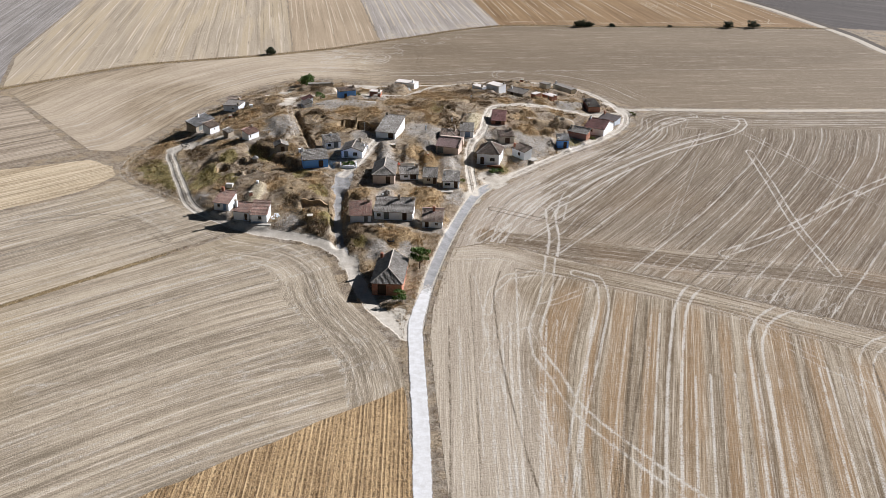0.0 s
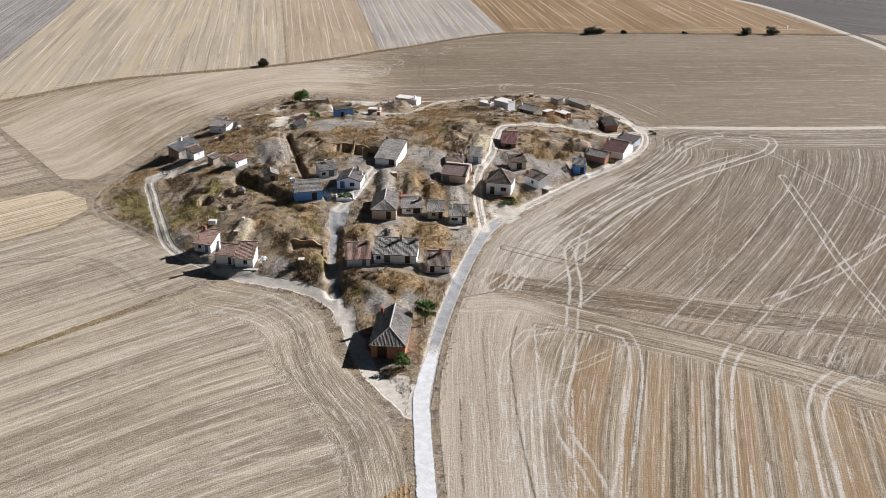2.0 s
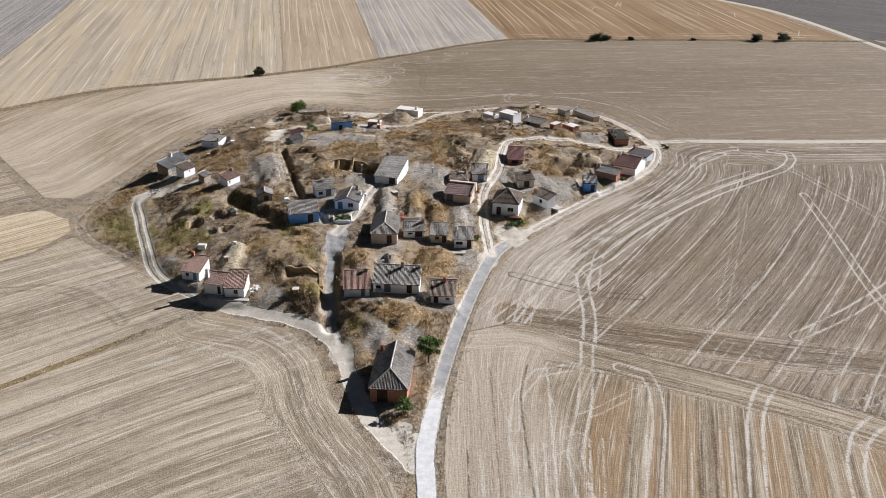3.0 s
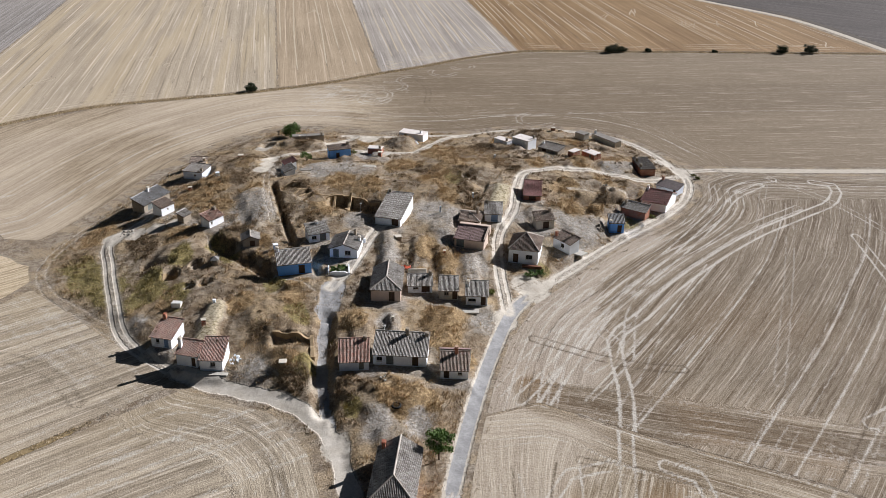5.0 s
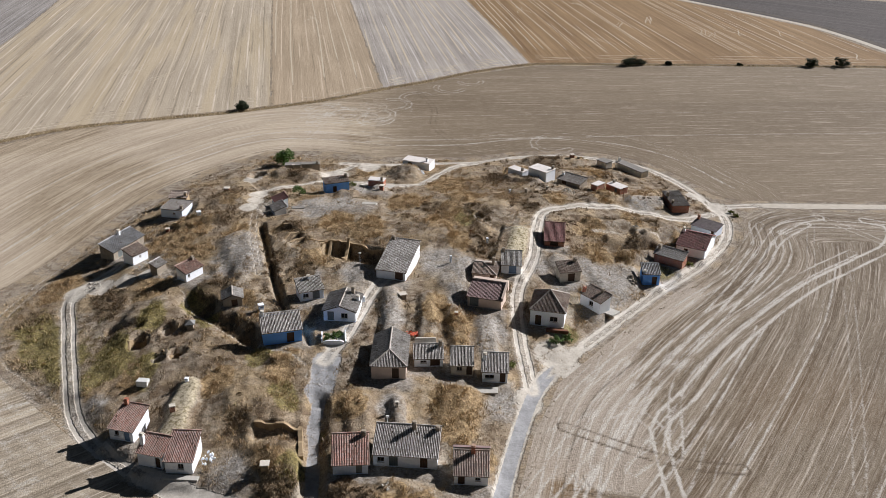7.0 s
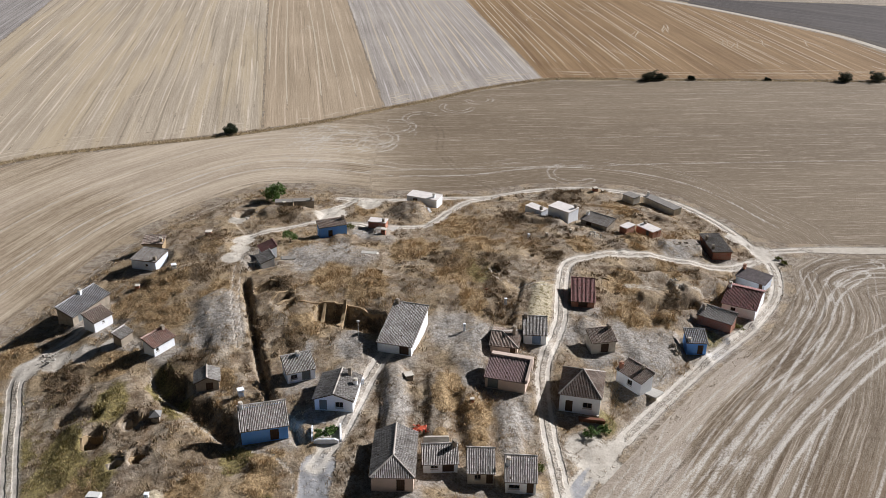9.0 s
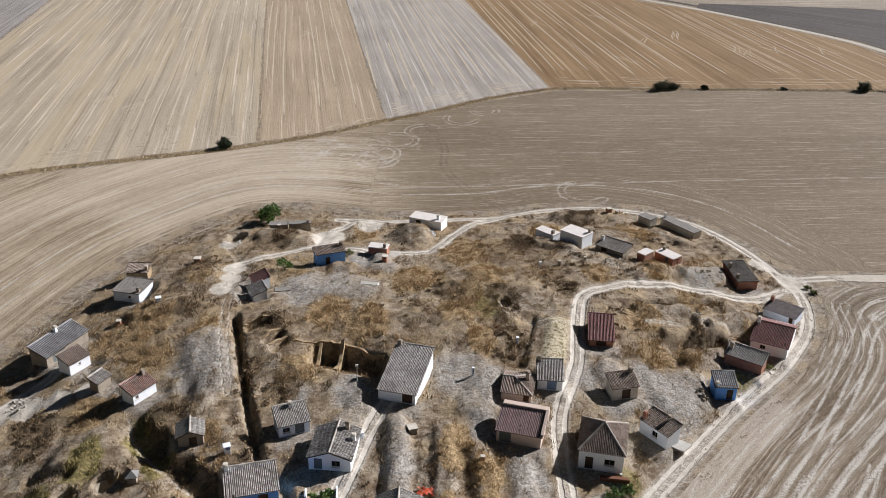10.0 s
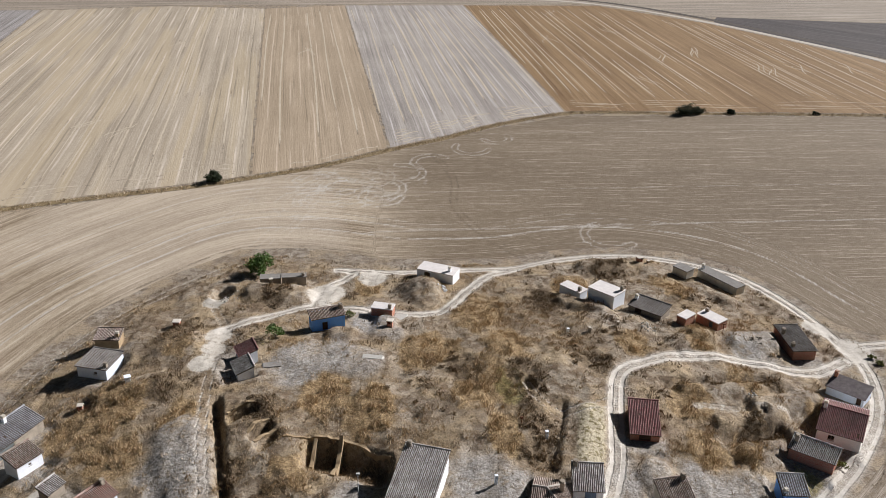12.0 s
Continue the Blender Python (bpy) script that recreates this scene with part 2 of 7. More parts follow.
M = {
    "ground": dry_ground_material(),
    "white_plaster": plaster_material("white_plaster", (0.88, 0.92, 0.98), (0.52, 0.51, 0.49), 0.16),
    "old_plaster": plaster_material("old_plaster", (0.64, 0.60, 0.53), wear=0.7),
    "blue_plaster": plaster_material("blue_plaster", (0.16, 0.42, 1.0), (0.30, 0.45, 0.75), 0.3),
    "pale_blue_plaster": plaster_material("pale_blue_plaster", (0.70, 0.78, 0.90), (0.50, 0.53, 0.57), 0.35),
    "pink_plaster": plaster_material("pink_plaster", (0.62, 0.50, 0.43), (0.50, 0.42, 0.34), 0.5),
    "earth_wall": plaster_material("earth_wall", (0.38, 0.285, 0.175), (0.22, 0.155, 0.09), 0.9),
    "stone_wall": plaster_material("stone_wall", (0.36, 0.31, 0.25), (0.22, 0.19, 0.15), 0.9),
    "brick": brick_material("red_brick", (0.46, 0.15, 0.085), (0.37, 0.115, 0.07), (0.40, 0.27, 0.20)),
    "grey_tile": tile_material("weathered_tile", [(0.24, 0.225, 0.21), (0.47, 0.45, 0.43), (0.35, 0.32, 0.295), (0.60, 0.585, 0.565)], 0.4),
    "brown_tile": tile_material("brown_tile", [(0.272, 0.190, 0.151), (0.352, 0.271, 0.227), (0.400, 0.340, 0.294), (0.248, 0.166, 0.130)], 0.35),
    "red_tile": tile_material("red_tile", [(0.37, 0.20, 0.16), (0.44, 0.285, 0.235), (0.42, 0.32, 0.28), (0.33, 0.17, 0.13)], 0.2),
    "maroon_tile": tile_material("maroon_tile", [(0.232, 0.101, 0.097), (0.288, 0.138, 0.130), (0.272, 0.154, 0.147), (0.208, 0.089, 0.084)], 0.08),
    "rose_tile": tile_material("rose_tile", [(0.272, 0.182, 0.176), (0.320, 0.227, 0.218), (0.296, 0.215, 0.210)], 0.1),
    "ridge_mortar": tile_material("mortared_ridge", [(0.416, 0.365, 0.319), (0.480, 0.446, 0.403)], 0.3),
    "dark_tile": tile_material("dark_weathered_tile", [(0.136, 0.126, 0.118), (0.208, 0.194, 0.185), (0.168, 0.150, 0.139), (0.256, 0.243, 0.227)], 0.35),
    "tin_tile": tile_material("grey_fibre_cement", [(0.336, 0.340, 0.353), (0.288, 0.292, 0.302), (0.384, 0.381, 0.386)], 0.2),
    "vent_slate": tile_material("vent_slate", [(0.20, 0.20, 0.20), (0.24, 0.24, 0.24)], 0.2),
    "slate_roof": tile_material("dark_sheet", [(0.136, 0.113, 0.118), (0.160, 0.134, 0.139)], 0.25),
    "door_wood": simple_material("dark_door_wood", (0.075, 0.045, 0.03), 0.7),
    "door_blue": simple_material("blue_door_paint", (0.20, 0.30, 0.46), 0.6),
    "door_grey": simple_material("grey_metal_door", (0.17, 0.19, 0.19), 0.5),
    "frame_wood": simple_material("window_frame_paint", (0.25, 0.20, 0.16), 0.6),
    "glass": simple_material("dark_window_glass", (0.02, 0.022, 0.025), 0.08, 0.0, 0.1),
    "concrete": simple_material("pale_concrete", (0.50, 0.48, 0.44), 0.9),
    "old_concrete": simple_material("weathered_concrete", (0.27, 0.255, 0.235), 0.9, 0.0, 0.5, 1.5),
    "flat_roof": simple_material("pale_roof_screed", (0.76, 0.72, 0.69), 0.9, 0.0, 0.3, 1.2),
    "timber": simple_material("roof_timber", (0.12, 0.085, 0.06), 0.8),
    "bark": simple_material("bark", (0.12, 0.09, 0.065), 0.9),
    "leaf": leaf_material("green_leaf", (0.075, 0.14, 0.035), (0.15, 0.235, 0.06)),
    "leaf_dry": leaf_material("yellowing_leaf", (0.13, 0.15, 0.04), (0.26, 0.26, 0.085)),
    "leaf_dark": leaf_material("dark_leaf", (0.035, 0.05, 0.025), (0.06, 0.075, 0.035)),
    "scrub": leaf_material("dry_scrub", (0.16, 0.115, 0.07), (0.36, 0.26, 0.16)),
    "olive": leaf_material("olive_grass", (0.27, 0.235, 0.095), (0.50, 0.415, 0.20)),
    "straw": leaf_material("dry_straw", (0.44, 0.35, 0.24), (0.66, 0.55, 0.41)),
    "gold_straw": leaf_material("golden_straw", (0.40, 0.285, 0.16), (0.64, 0.50, 0.32)),
    "red_plastic": simple_material("red_plastic", (0.55, 0.10, 0.05), 0.5),
    "rust": simple_material("rusty_iron", (0.20, 0.085, 0.05), 0.8),
    "white_metal": simple_material("white_metal", (0.72, 0.72, 0.70), 0.4),
    "rubber": simple_material("black_rubber", (0.025, 0.025, 0.025), 0.8),
    "chalk_road": ribbon_material("chalk_road", (0.70, 0.71, 0.73), (0.56, 0.56, 0.56), 0.72, 1.2, 0.7),
    "dirt_road": ribbon_material("dirt_road", (0.53, 0.485, 0.42), (0.42, 0.375, 0.31), 0.7, 0.9, 0.8),
    "dark_verge": ribbon_material("dark_ditch_growth", (0.05, 0.042, 0.036), (0.10, 0.082, 0.065), 0.6),
    "straw_row": ribbon_material("straw_row", (0.55, 0.475, 0.375), (0.43, 0.36, 0.265), 0.46, 0.5, 1.2),
    "verge": ribbon_material("dry_verge", (0.19, 0.14, 0.075), (0.29, 0.22, 0.12), 0.6),
}
F = {
    "field_1": field_material("stubble_pale", (0.25, 0.205, 0.15), (0.52, 0.44, 0.335), None, 5.0, 0.9, 0.03, (0.42, 0.335, 0.21), 0.0, 0.9, 0.25),
    "field_2": field_material("stubble_grey", (0.25, 0.205, 0.15), (0.54, 0.46, 0.355), None, 5.5, 0.9, 0.03, (0.42, 0.335, 0.21), 0.0, 0.9, 0.28),
    "field_3": field_material("stubble_gold", (0.33, 0.25, 0.155), (0.66, 0.54, 0.38), 37, 4.5),
    "field_4": field_material("ploughed_brown", (0.21, 0.165, 0.115), (0.50, 0.415, 0.32), 37, 4.0),
    "field_5": field_material("stubble_north", (0.25, 0.188, 0.122), (0.53, 0.44, 0.325), None, 6.0, 0.8, 0.03, None, 0.0, 0.85, 0.3, 0.6),
    "field_7": field_material("stubble_arcs", (0.15, 0.105, 0.062), (0.40, 0.335, 0.255), None, 3.2, 0.8, 0.02, (0.26, 0.155, 0.072), 0.0, 1.0, 0.5),
    "field_8": field_material("stubble_rows", (0.19, 0.137, 0.083), (0.45, 0.38, 0.285), None, 3.2, 1.0, 0.02, (0.29, 0.185, 0.095), 0.0, 0.9, 0.5),
    "field_9": field_material("cut_stalks", (0.19, 0.115, 0.055), (0.60, 0.42, 0.225), 86, 0.9, 0.4, 0.05, None, 0.62),
    "field_10": field_material("far_grey", (0.24, 0.22, 0.20), (0.38, 0.35, 0.325), 94, 5.0),
    "field_11": field_material("far_pale", (0.31, 0.255, 0.185), (0.61, 0.52, 0.405), 94.6, 4.6, 0.4, 0.012, (0.48, 0.385, 0.25), 0.0, 0.6, 0.2, 0.25),
    "field_12": field_material("far_gold", (0.33, 0.255, 0.17), (0.53, 0.42, 0.30), 93.6, 3.6, 0.4, 0.02, None, 0.0, 0.6, 0.2, 0.3),
    "field_13": field_material("far_ash", (0.27, 0.24, 0.215), (0.54, 0.49, 0.435), 92.8, 3.6, 0.5, 0.03, None, 0.0, 0.65, 0.3, 0.4),
    "field_14": field_material("far_ochre", (0.19, 0.108, 0.045), (0.35, 0.23, 0.115), 91, 5.5, 0.5, 0.02, None, 0.0, 0.7, 0.3, 0.2),
    "field_15": field_material("far_dark", (0.055, 0.046, 0.044), (0.095, 0.08, 0.075), 132, 8.0),
    "field_16": field_material("far_straw", (0.26, 0.215, 0.165), (0.41, 0.345, 0.27), 5, 8.0),
}


# ---- helpers for shapes ----
def smooth(a, b, v):
    t = np.clip((v - a) / (b - a), 0, 1)
    return t * t * (3 - 2 * t)


def mesh_object(name, verts, faces, material, parent=None, label="", edge=None, smooth_shade=False):
    me = bpy.data.meshes.new(name)
    me.from_pydata(verts, [], faces)
    me.materials.append(material)
    if edge is not None:
        me.attributes.new("edge", "FLOAT", "POINT").data.foreach_set("value", np.asarray(edge, dtype=np.float32))
    if smooth_shade:
        me.polygons.foreach_set("use_smooth", [True] * len(me.polygons))
    ob = new(name, me)
    ob.parent = parent
    if label:
        tagged(ob, label)
    return ob


def part(name, bm, material, parent, label=""):
    """Links a bmesh as one mesh object under a thing or part."""
    me = bpy.data.meshes.new(name)
    bm.normal_update()
    bm.to_mesh(me)
    bm.free()
    me.materials.append(material)
    ob = new(name, me)
    ob.parent = parent
    if label:
        tagged(ob, label)
    return ob


def box(bm, x0, x1, y0, y1, z0, z1, bevel=0.0):
    vs = [bm.verts.new((x, y, z)) for z in (z0, z1) for y in (y0, y1) for x in (x0, x1)]
    fs = [(0, 2, 3, 1), (4, 5, 7, 6), (0, 1, 5, 4), (2, 6, 7, 3), (0, 4, 6, 2), (1, 3, 7, 5)]
    made = [bm.faces.new([vs[i] for i in f]) for f in fs]
    if bevel:
        edges = {e for f in made for e in f.edges}
        bmesh.ops.bevel(bm, geom=list(edges), offset=bevel, segments=1, affect="EDGES")
    return vs


def prism(bm, outline, axis, a, b):
    """Extrudes an outline given in the two other axes from a to b along the axis 'x' or 'y'."""
    def at(p, s):
        return (s, p[0], p[1]) if axis == "x" else (p[0], s, p[1])
    lo = [bm.verts.new(at(p, a)) for p in outline]
    hi = [bm.verts.new(at(p, b)) for p in outline]
    bm.faces.new(lo)
    bm.faces.new(hi[::-1])
    for i in range(len(lo)):
        j = (i + 1) % len(lo)
        bm.faces.new((lo[j], lo[i], hi[i], hi[j]))
    bmesh.ops.recalc_face_normals(bm, faces=bm.faces)


def curve_points(pts, step=1.0):
    """A smooth line through the points, evenly stepped."""
    p = np.array(pts, float)
    l = np.maximum(np.linalg.norm(np.diff(p, axis=0), axis=1), 1e-6)
    d = np.diff(p, axis=0) / l[:, None]
    m = np.concatenate([d[:1], (d[:-1] * l[1:, None] + d[1:] * l[:-1, None]) / (l[:-1] + l[1:])[:, None], d[-1:]])
    out = []
    for i in range(len(p) - 1):
        n = max(1, int(l[i] / step))
        t = (np.arange(n) / n)[:, None]
        out.append((2 * t ** 3 - 3 * t * t + 1) * p[i] + (t ** 3 - 2 * t * t + t) * m[i] * l[i] + (3 * t * t - 2 * t ** 3) * p[i + 1] + (t ** 3 - t * t) * m[i + 1] * l[i])
    return np.concatenate([*out, p[-1:]])


def sideways(line):
    d = np.gradient(line, axis=0)
    d /= np.linalg.norm(d, axis=1)[:, None] + 1e-9
    return np.stack([-d[:, 1], d[:, 0]], 1)


def distance_to_line(x, y, pts, step=1.5):
    """Distance of grid points to a smooth line."""
    q = curve_points(pts, step)
    best = np.full(x.shape, 1e9)
    for a, b in zip(q[:-1], q[1:]):
        d = b - a
        t = np.clip(((x - a[0]) * d[0] + (y - a[1]) * d[1]) / (d @ d + 1e-9), 0, 1)
        best = np.minimum(best, (x - a[0] - t * d[0]) ** 2 + (y - a[1] - t * d[1]) ** 2)
    return np.sqrt(best)


# ---- the plan: ways, mounds, houses ----
MAIN_ROAD = [(1.9, 74), (4.2, 84.2), (7.7, 94.8), (11.3, 103.9), (15, 112), (20.2, 121), (30, 129.2), (48, 141.8), (63.3, 151.6), (71.5, 159.6), (74.6, 166.6), (74, 173)]
RING_ROAD = [(74.3, 171), (71.4, 182), (65.3, 191.8), (55.9, 197.2), (44.8, 200), (32.5, 199.6), (20.2, 197), (11, 197.3), (-2.6, 197.4), (-13.8, 199)]
WEST_PATH = [(1.7, 72.4), (-1.5, 75.6), (-5.5, 81.2), (-8.8, 88.7), (-11.6, 97), (-19.5, 103.8), (-29, 107.2), (-36, 110.3), (-43.2, 115), (-48.3, 120), (-53, 129.2), (-57.5, 139.7), (-60.3, 148.3), (-56.9, 153), (-51.5, 158)]
FIELD_PATH = [(-48.3, 119.5), (-58, 127), (-67, 134), (-71, 141), (-69, 152), (-62, 166), (-57, 181), (-46, 194), (-34, 203)]
LANE = [(-11.5, 97), (-13, 104), (-13.6, 112), (-13.4, 121), (-13, 126.5), (-9.6, 132), (-6.4, 139.5), (-2.5, 145.5), (0.5, 148.5)]
NORTH_WEST_LANE = [(-14, 124.5), (-18.5, 128.2), (-23.5, 130.5), (-28, 134), (-33, 137.5), (-38.5, 143.5), (-42, 149.4), (-46.5, 153), (-51, 157.5)]
TRENCH = [(-15.3, 130.4), (-16.4, 132.4), (-19, 134.8), (-22, 142.3), (-24.6, 150.5), (-26.8, 158), (-28.4, 163.6)]
TRENCH_PATH = [(-26.4, 148), (-29, 158), (-30.3, 166), (-31, 173), (-31.5, 181), (-35.2, 188)]
NORTH_PATH = [(-32, 180), (-25, 183.5), (-16.9, 186.6), (-10.8, 185.5), (-2.7, 183), (5.3, 183.3), (11.3, 190), (16, 194.5), (22, 197)]
NORTH_SPUR = [(-17, 187), (-15.5, 192), (-11, 197)]
EAST_PATH = [(18.9, 120.5), (19.2, 131.1), (20.5, 140.4), (25.6, 150), (28, 158), (31, 164.6), (38.6, 167.6), (52.1, 168), (66, 165.8), (72, 168)]
CELLAR_PATH = [(16.4, 161.5), (20, 158), (23.2, 158), (28, 159.5)]
FIELD_ROAD = [(74, 171.3), (82.4, 171.5), (120, 168.2), (170, 165.5), (226, 161)]
CHALK_ROAD = [(-1.6, -160), (-0.4, -40), (0.6, 20), (1.0, 42.7), (1.5, 53.5), (1.6, 62), (1.7, 69.5), (2.0, 76), (3.6, 82), (5.4, 88)]
FAR_ROAD = [(238, 40), (230, 130), (222, 165), (216, 200), (212.5, 226), (214, 250), (212, 270), (202, 325), (180, 360), (156.5, 391), (112, 431), (40, 452), (-120, 462)]
DITCH = [(-210, 165), (-133, 203), (-95.5, 226.6), (-70, 232.7), (-48, 237), (-39, 239.6), (-22.6, 244.8), (-3.4, 253.8), (12, 260.4), (26.4, 268), (54, 277.4), (89, 275.6), (162, 270), (214, 265.5)]
OUTLINE = [(1, 72), (4.6, 80), (8, 93), (14.5, 109), (23, 121), (33, 129), (49, 141), (64, 150), (74, 158), (77.5, 167), (75.5, 177), (73, 184), (67, 193.5), (57, 199.5),
           (45, 202.5), (32, 202.3), (20, 200), (0, 200.5), (-14, 203), (-22, 205.5), (-34, 206), (-46, 198), (-55, 189), (-60.5, 178), (-67, 162), (-73, 147), (-72, 138), (-60, 127.5),
           (-47, 117.5), (-35, 108), (-20, 101.5), (-14, 95), (-11.3, 86), (-7, 79.3), (-3, 74)]
HILL = [0.8, 0.2, -0.7, 0.3, -0.2, 0.1, 0.2, -0.1, -0.9, -0.7, 0.8, -0.3, 0.3, 0.5, -0.6, 1.1, 1.6, 0.8, -0.6, -0.3, 0.2, -0.4, 0.7, 0.2, 0.5, 0.6, -0.9, -0.8,
        -0.1, 1.3, 0.5, 2.1, 1.6, 1.0, -0.5, -0.2, 2.9, 1.5, 1.3, 1.0, 2.7, 0.5, -1.3, 0.1, -0.3, -0.2, -0.2, 0.0, -0.6]
# cellar mounds: from, to, half width, height, bare soil, sand
MOUNDS = [
    ((-20.6, 128.2), (-18, 127.8), 1.6, 0.8, 0.0, 0.0),
    ((-33.5, 115), (-33.0, 123), 2.2, 1.1, 0.3, 0.8), ((22.0, 150.5), (24.2, 157), 2.4, 0.6, 0.0, 1.0), ((43, 156), (53, 156.6), 1.6, 0.9, 0.0, 0.0), ((40, 161.4), (58, 162.6), 1.5, 0.8, 0.1, 0.0), ((-32, 158), (-29, 150), 3.6, 0.9, 1.0, 0.0),
    ((-2.4, 140), (-2.5, 131), 1.9, 0.9, 1.0, 0.0), ((4.0, 139), (3.6, 130), 1.8, 0.9, 0.3, 0.0), ((8.6, 136), (8.8, 128), 1.7, 0.8, 0.0, 0.0),
    ((13.6, 134), (13.3, 127), 1.9, 0.7, 1.0, 0.0), ((-4, 104.5), (0, 102.5), 3.0, 0.8, 0.0, 0.0), ((-9, 104), (-5, 101), 2.6, 0.7, 0.2, 0.0),
    ((7.5, 117.5), (5.5, 112), 3.4, 1.0, 0.0, 0.0), ((-7.5, 118), (-7, 112.5), 2.4, 1.0, 0.1, 0.0), ((-2, 118), (-1.5, 113), 1.2, 0.9, 0.8, 0.0),
    ((-21, 117), (-18, 110), 3.6, 1.0, 0.0, 0.0), ((-9.5, 140.5), (-6.5, 145), 2.2, 0.6, 0.8, 0.0), ((-2.5, 96), (-1.5, 91.5), 3.0, 0.8, 0.6, 0.0),
    ((9, 143), (12, 147), 3.0, 0.6, 0.9, 0.0), ((30.5, 148), (31, 144), 2.6, 0.8, 1.0, 0.0), ((39, 143), (43, 145), 4.0, 0.8, 1.0, 0.0), ((51, 158), (60, 160), 2.2, 1.0, 0.4, 0.0),
    ((46, 151), (54, 153.5), 2.4, 0.9, 0.2, 0.0), ((55, 172), (62, 172.5), 2.6, 1.0, 0.9, 0.0), ((44, 171), (50, 173), 2.4, 0.6, 0.2, 0.0), ((28, 176), (33, 178), 3.0, 0.6, 0.2, 0.0),
    ((1, 191), (3, 188.5), 3.6, 1.2, 0.1, 0.0), ((-28, 192), (-21, 190), 3.4, 1.3, 0.2, 0.0), ((-18, 172), (-8, 170), 4.0, 0.5, 0.9, 0.0), ((-45, 176), (-37, 177), 3.4, 1.1, 0.1, 0.0),
    ((-45, 167), (-38, 168), 2.4, 0.9, 0.0, 0.0), ((-5, 178), (-3, 177), 2.2, 0.5, 0.9, 0.0), ((36, 196), (48, 196), 2.6, 0.8, 0.0, 0.0), ((40, 187), (52, 185), 3.6, 0.9, 0.0, 0.0),
    ((-46, 137), (-44, 142), 3.4, 0.7, 0.2, 0.0), ((2.0, 191.2), (4.0, 190.6), 2.4, 1.0, 0.0, 0.0), ((-12.6, 177.4), (-10.6, 177.6), 1.8, 1.0, 0.0, 0.0), ((-4.8, 180.6), (-4.0, 180.4), 1.6, 0.8, 0.9, 0.0), ((28, 184), (33, 180.5), 1.9, 0.9, 0.0, 0.0), ((56, 186.5), (59, 184), 2.0, 0.9, 0.0, 0.0), ((47, 173.6), (49, 173), 1.7, 0.8, 0.1, 0.0), ((-22, 160), (-18, 152), 4.0, 0.6, 0.1, 0.0), ((12, 170), (20, 168), 6.0, 0.8, 0.0, 0.0), ((6, 158), (-6, 160), 4.5, 0.5, 0.1, 0.0),
    ((-22, 123), (-25, 121), 3.0, 0.8, 0.0, 0.0), ((-30, 146), (-26, 141), 2.2, 0.5, 0.1, 0.0), ((31, 139), (29, 136.5), 1.8, 0.5, 0.6, 0.3), ((-38, 127), (-34, 129), 2.6, 0.4, 0.2, 0.0),
]
# collapsed cellars: place, radius, depth
PITS = [((-43.7, 133.9), 1.5, 2.2), ((-39.2, 129.6), 1.0, 1.5), ((-36.4, 130.4), 1.2, 1.9), ((-39.3, 135.9), 1.2, 1.7), ((-37.4, 136.6), 0.9, 1.2),
        ((16.4, 162.8), 0.9, 1.6), ((-34.8, 192.2), 2.0, 1.3), ((50.4, 157), 0.8, 0.7)]
# cut banks: two ends along the lip, the drop, how far it reaches out
BANKS = [((-37.4, 145.4), (-22.6, 132.8), 1.5, 4.6), ((-14.2, 156.0), (-3.6, 152.4), 2.5, 4.8), ((-26.4, 161.3), (-22.7, 162.5), 1.8, 2.6), ((-23.0, 157.3), (-20.3, 159.2), 1.6, 2.0), ((-21.7, 155.5), (-19.1, 157.4), 1.4, 2.0), ((-22.0, 115.7), (-15.8, 115.1), 1.5, 3.0), ((42.2, 154.0), (52.4, 155.0), 1.4, 2.4), ((37, 163.2), (56, 164.6), 1.1, 2.2), ((21.4, 159.5), (17.3, 149.0), 0.7, 4.6), ((-50, 138.6), (-44, 138.4), 0.8, 2.2)]
YARDS = [((-60, 148.6), 2.6), ((-55.7, 149.7), 2.4), ((-51.3, 150.4), 2.2), ((-47.8, 151.4), 1.6), ((-32.4, 171.4), 2.2), ((-31.8, 178.6), 2.4), ((75.5, 170.4), 3.4), ((72, 176), 2.4), ((-12.2, 127.0), 1.9), ((-13.6, 123.6), 2.3), ((24, 127), 3.5), ((18, 118.5), 2.5), ((-11.5, 130.2), 2.0), ((-15.5, 190.5), 3.6), ((-7, 195.6), 3.2), ((-35.5, 189.5), 2.4), ((-31.5, 175), 2.2), ((26.5, 124.5), 2.6), ((0.6, 75.5), 2.4), ((-1.4, 79), 2.0), ((-10.6, 95), 2.4)]
W, D = "win", "door"
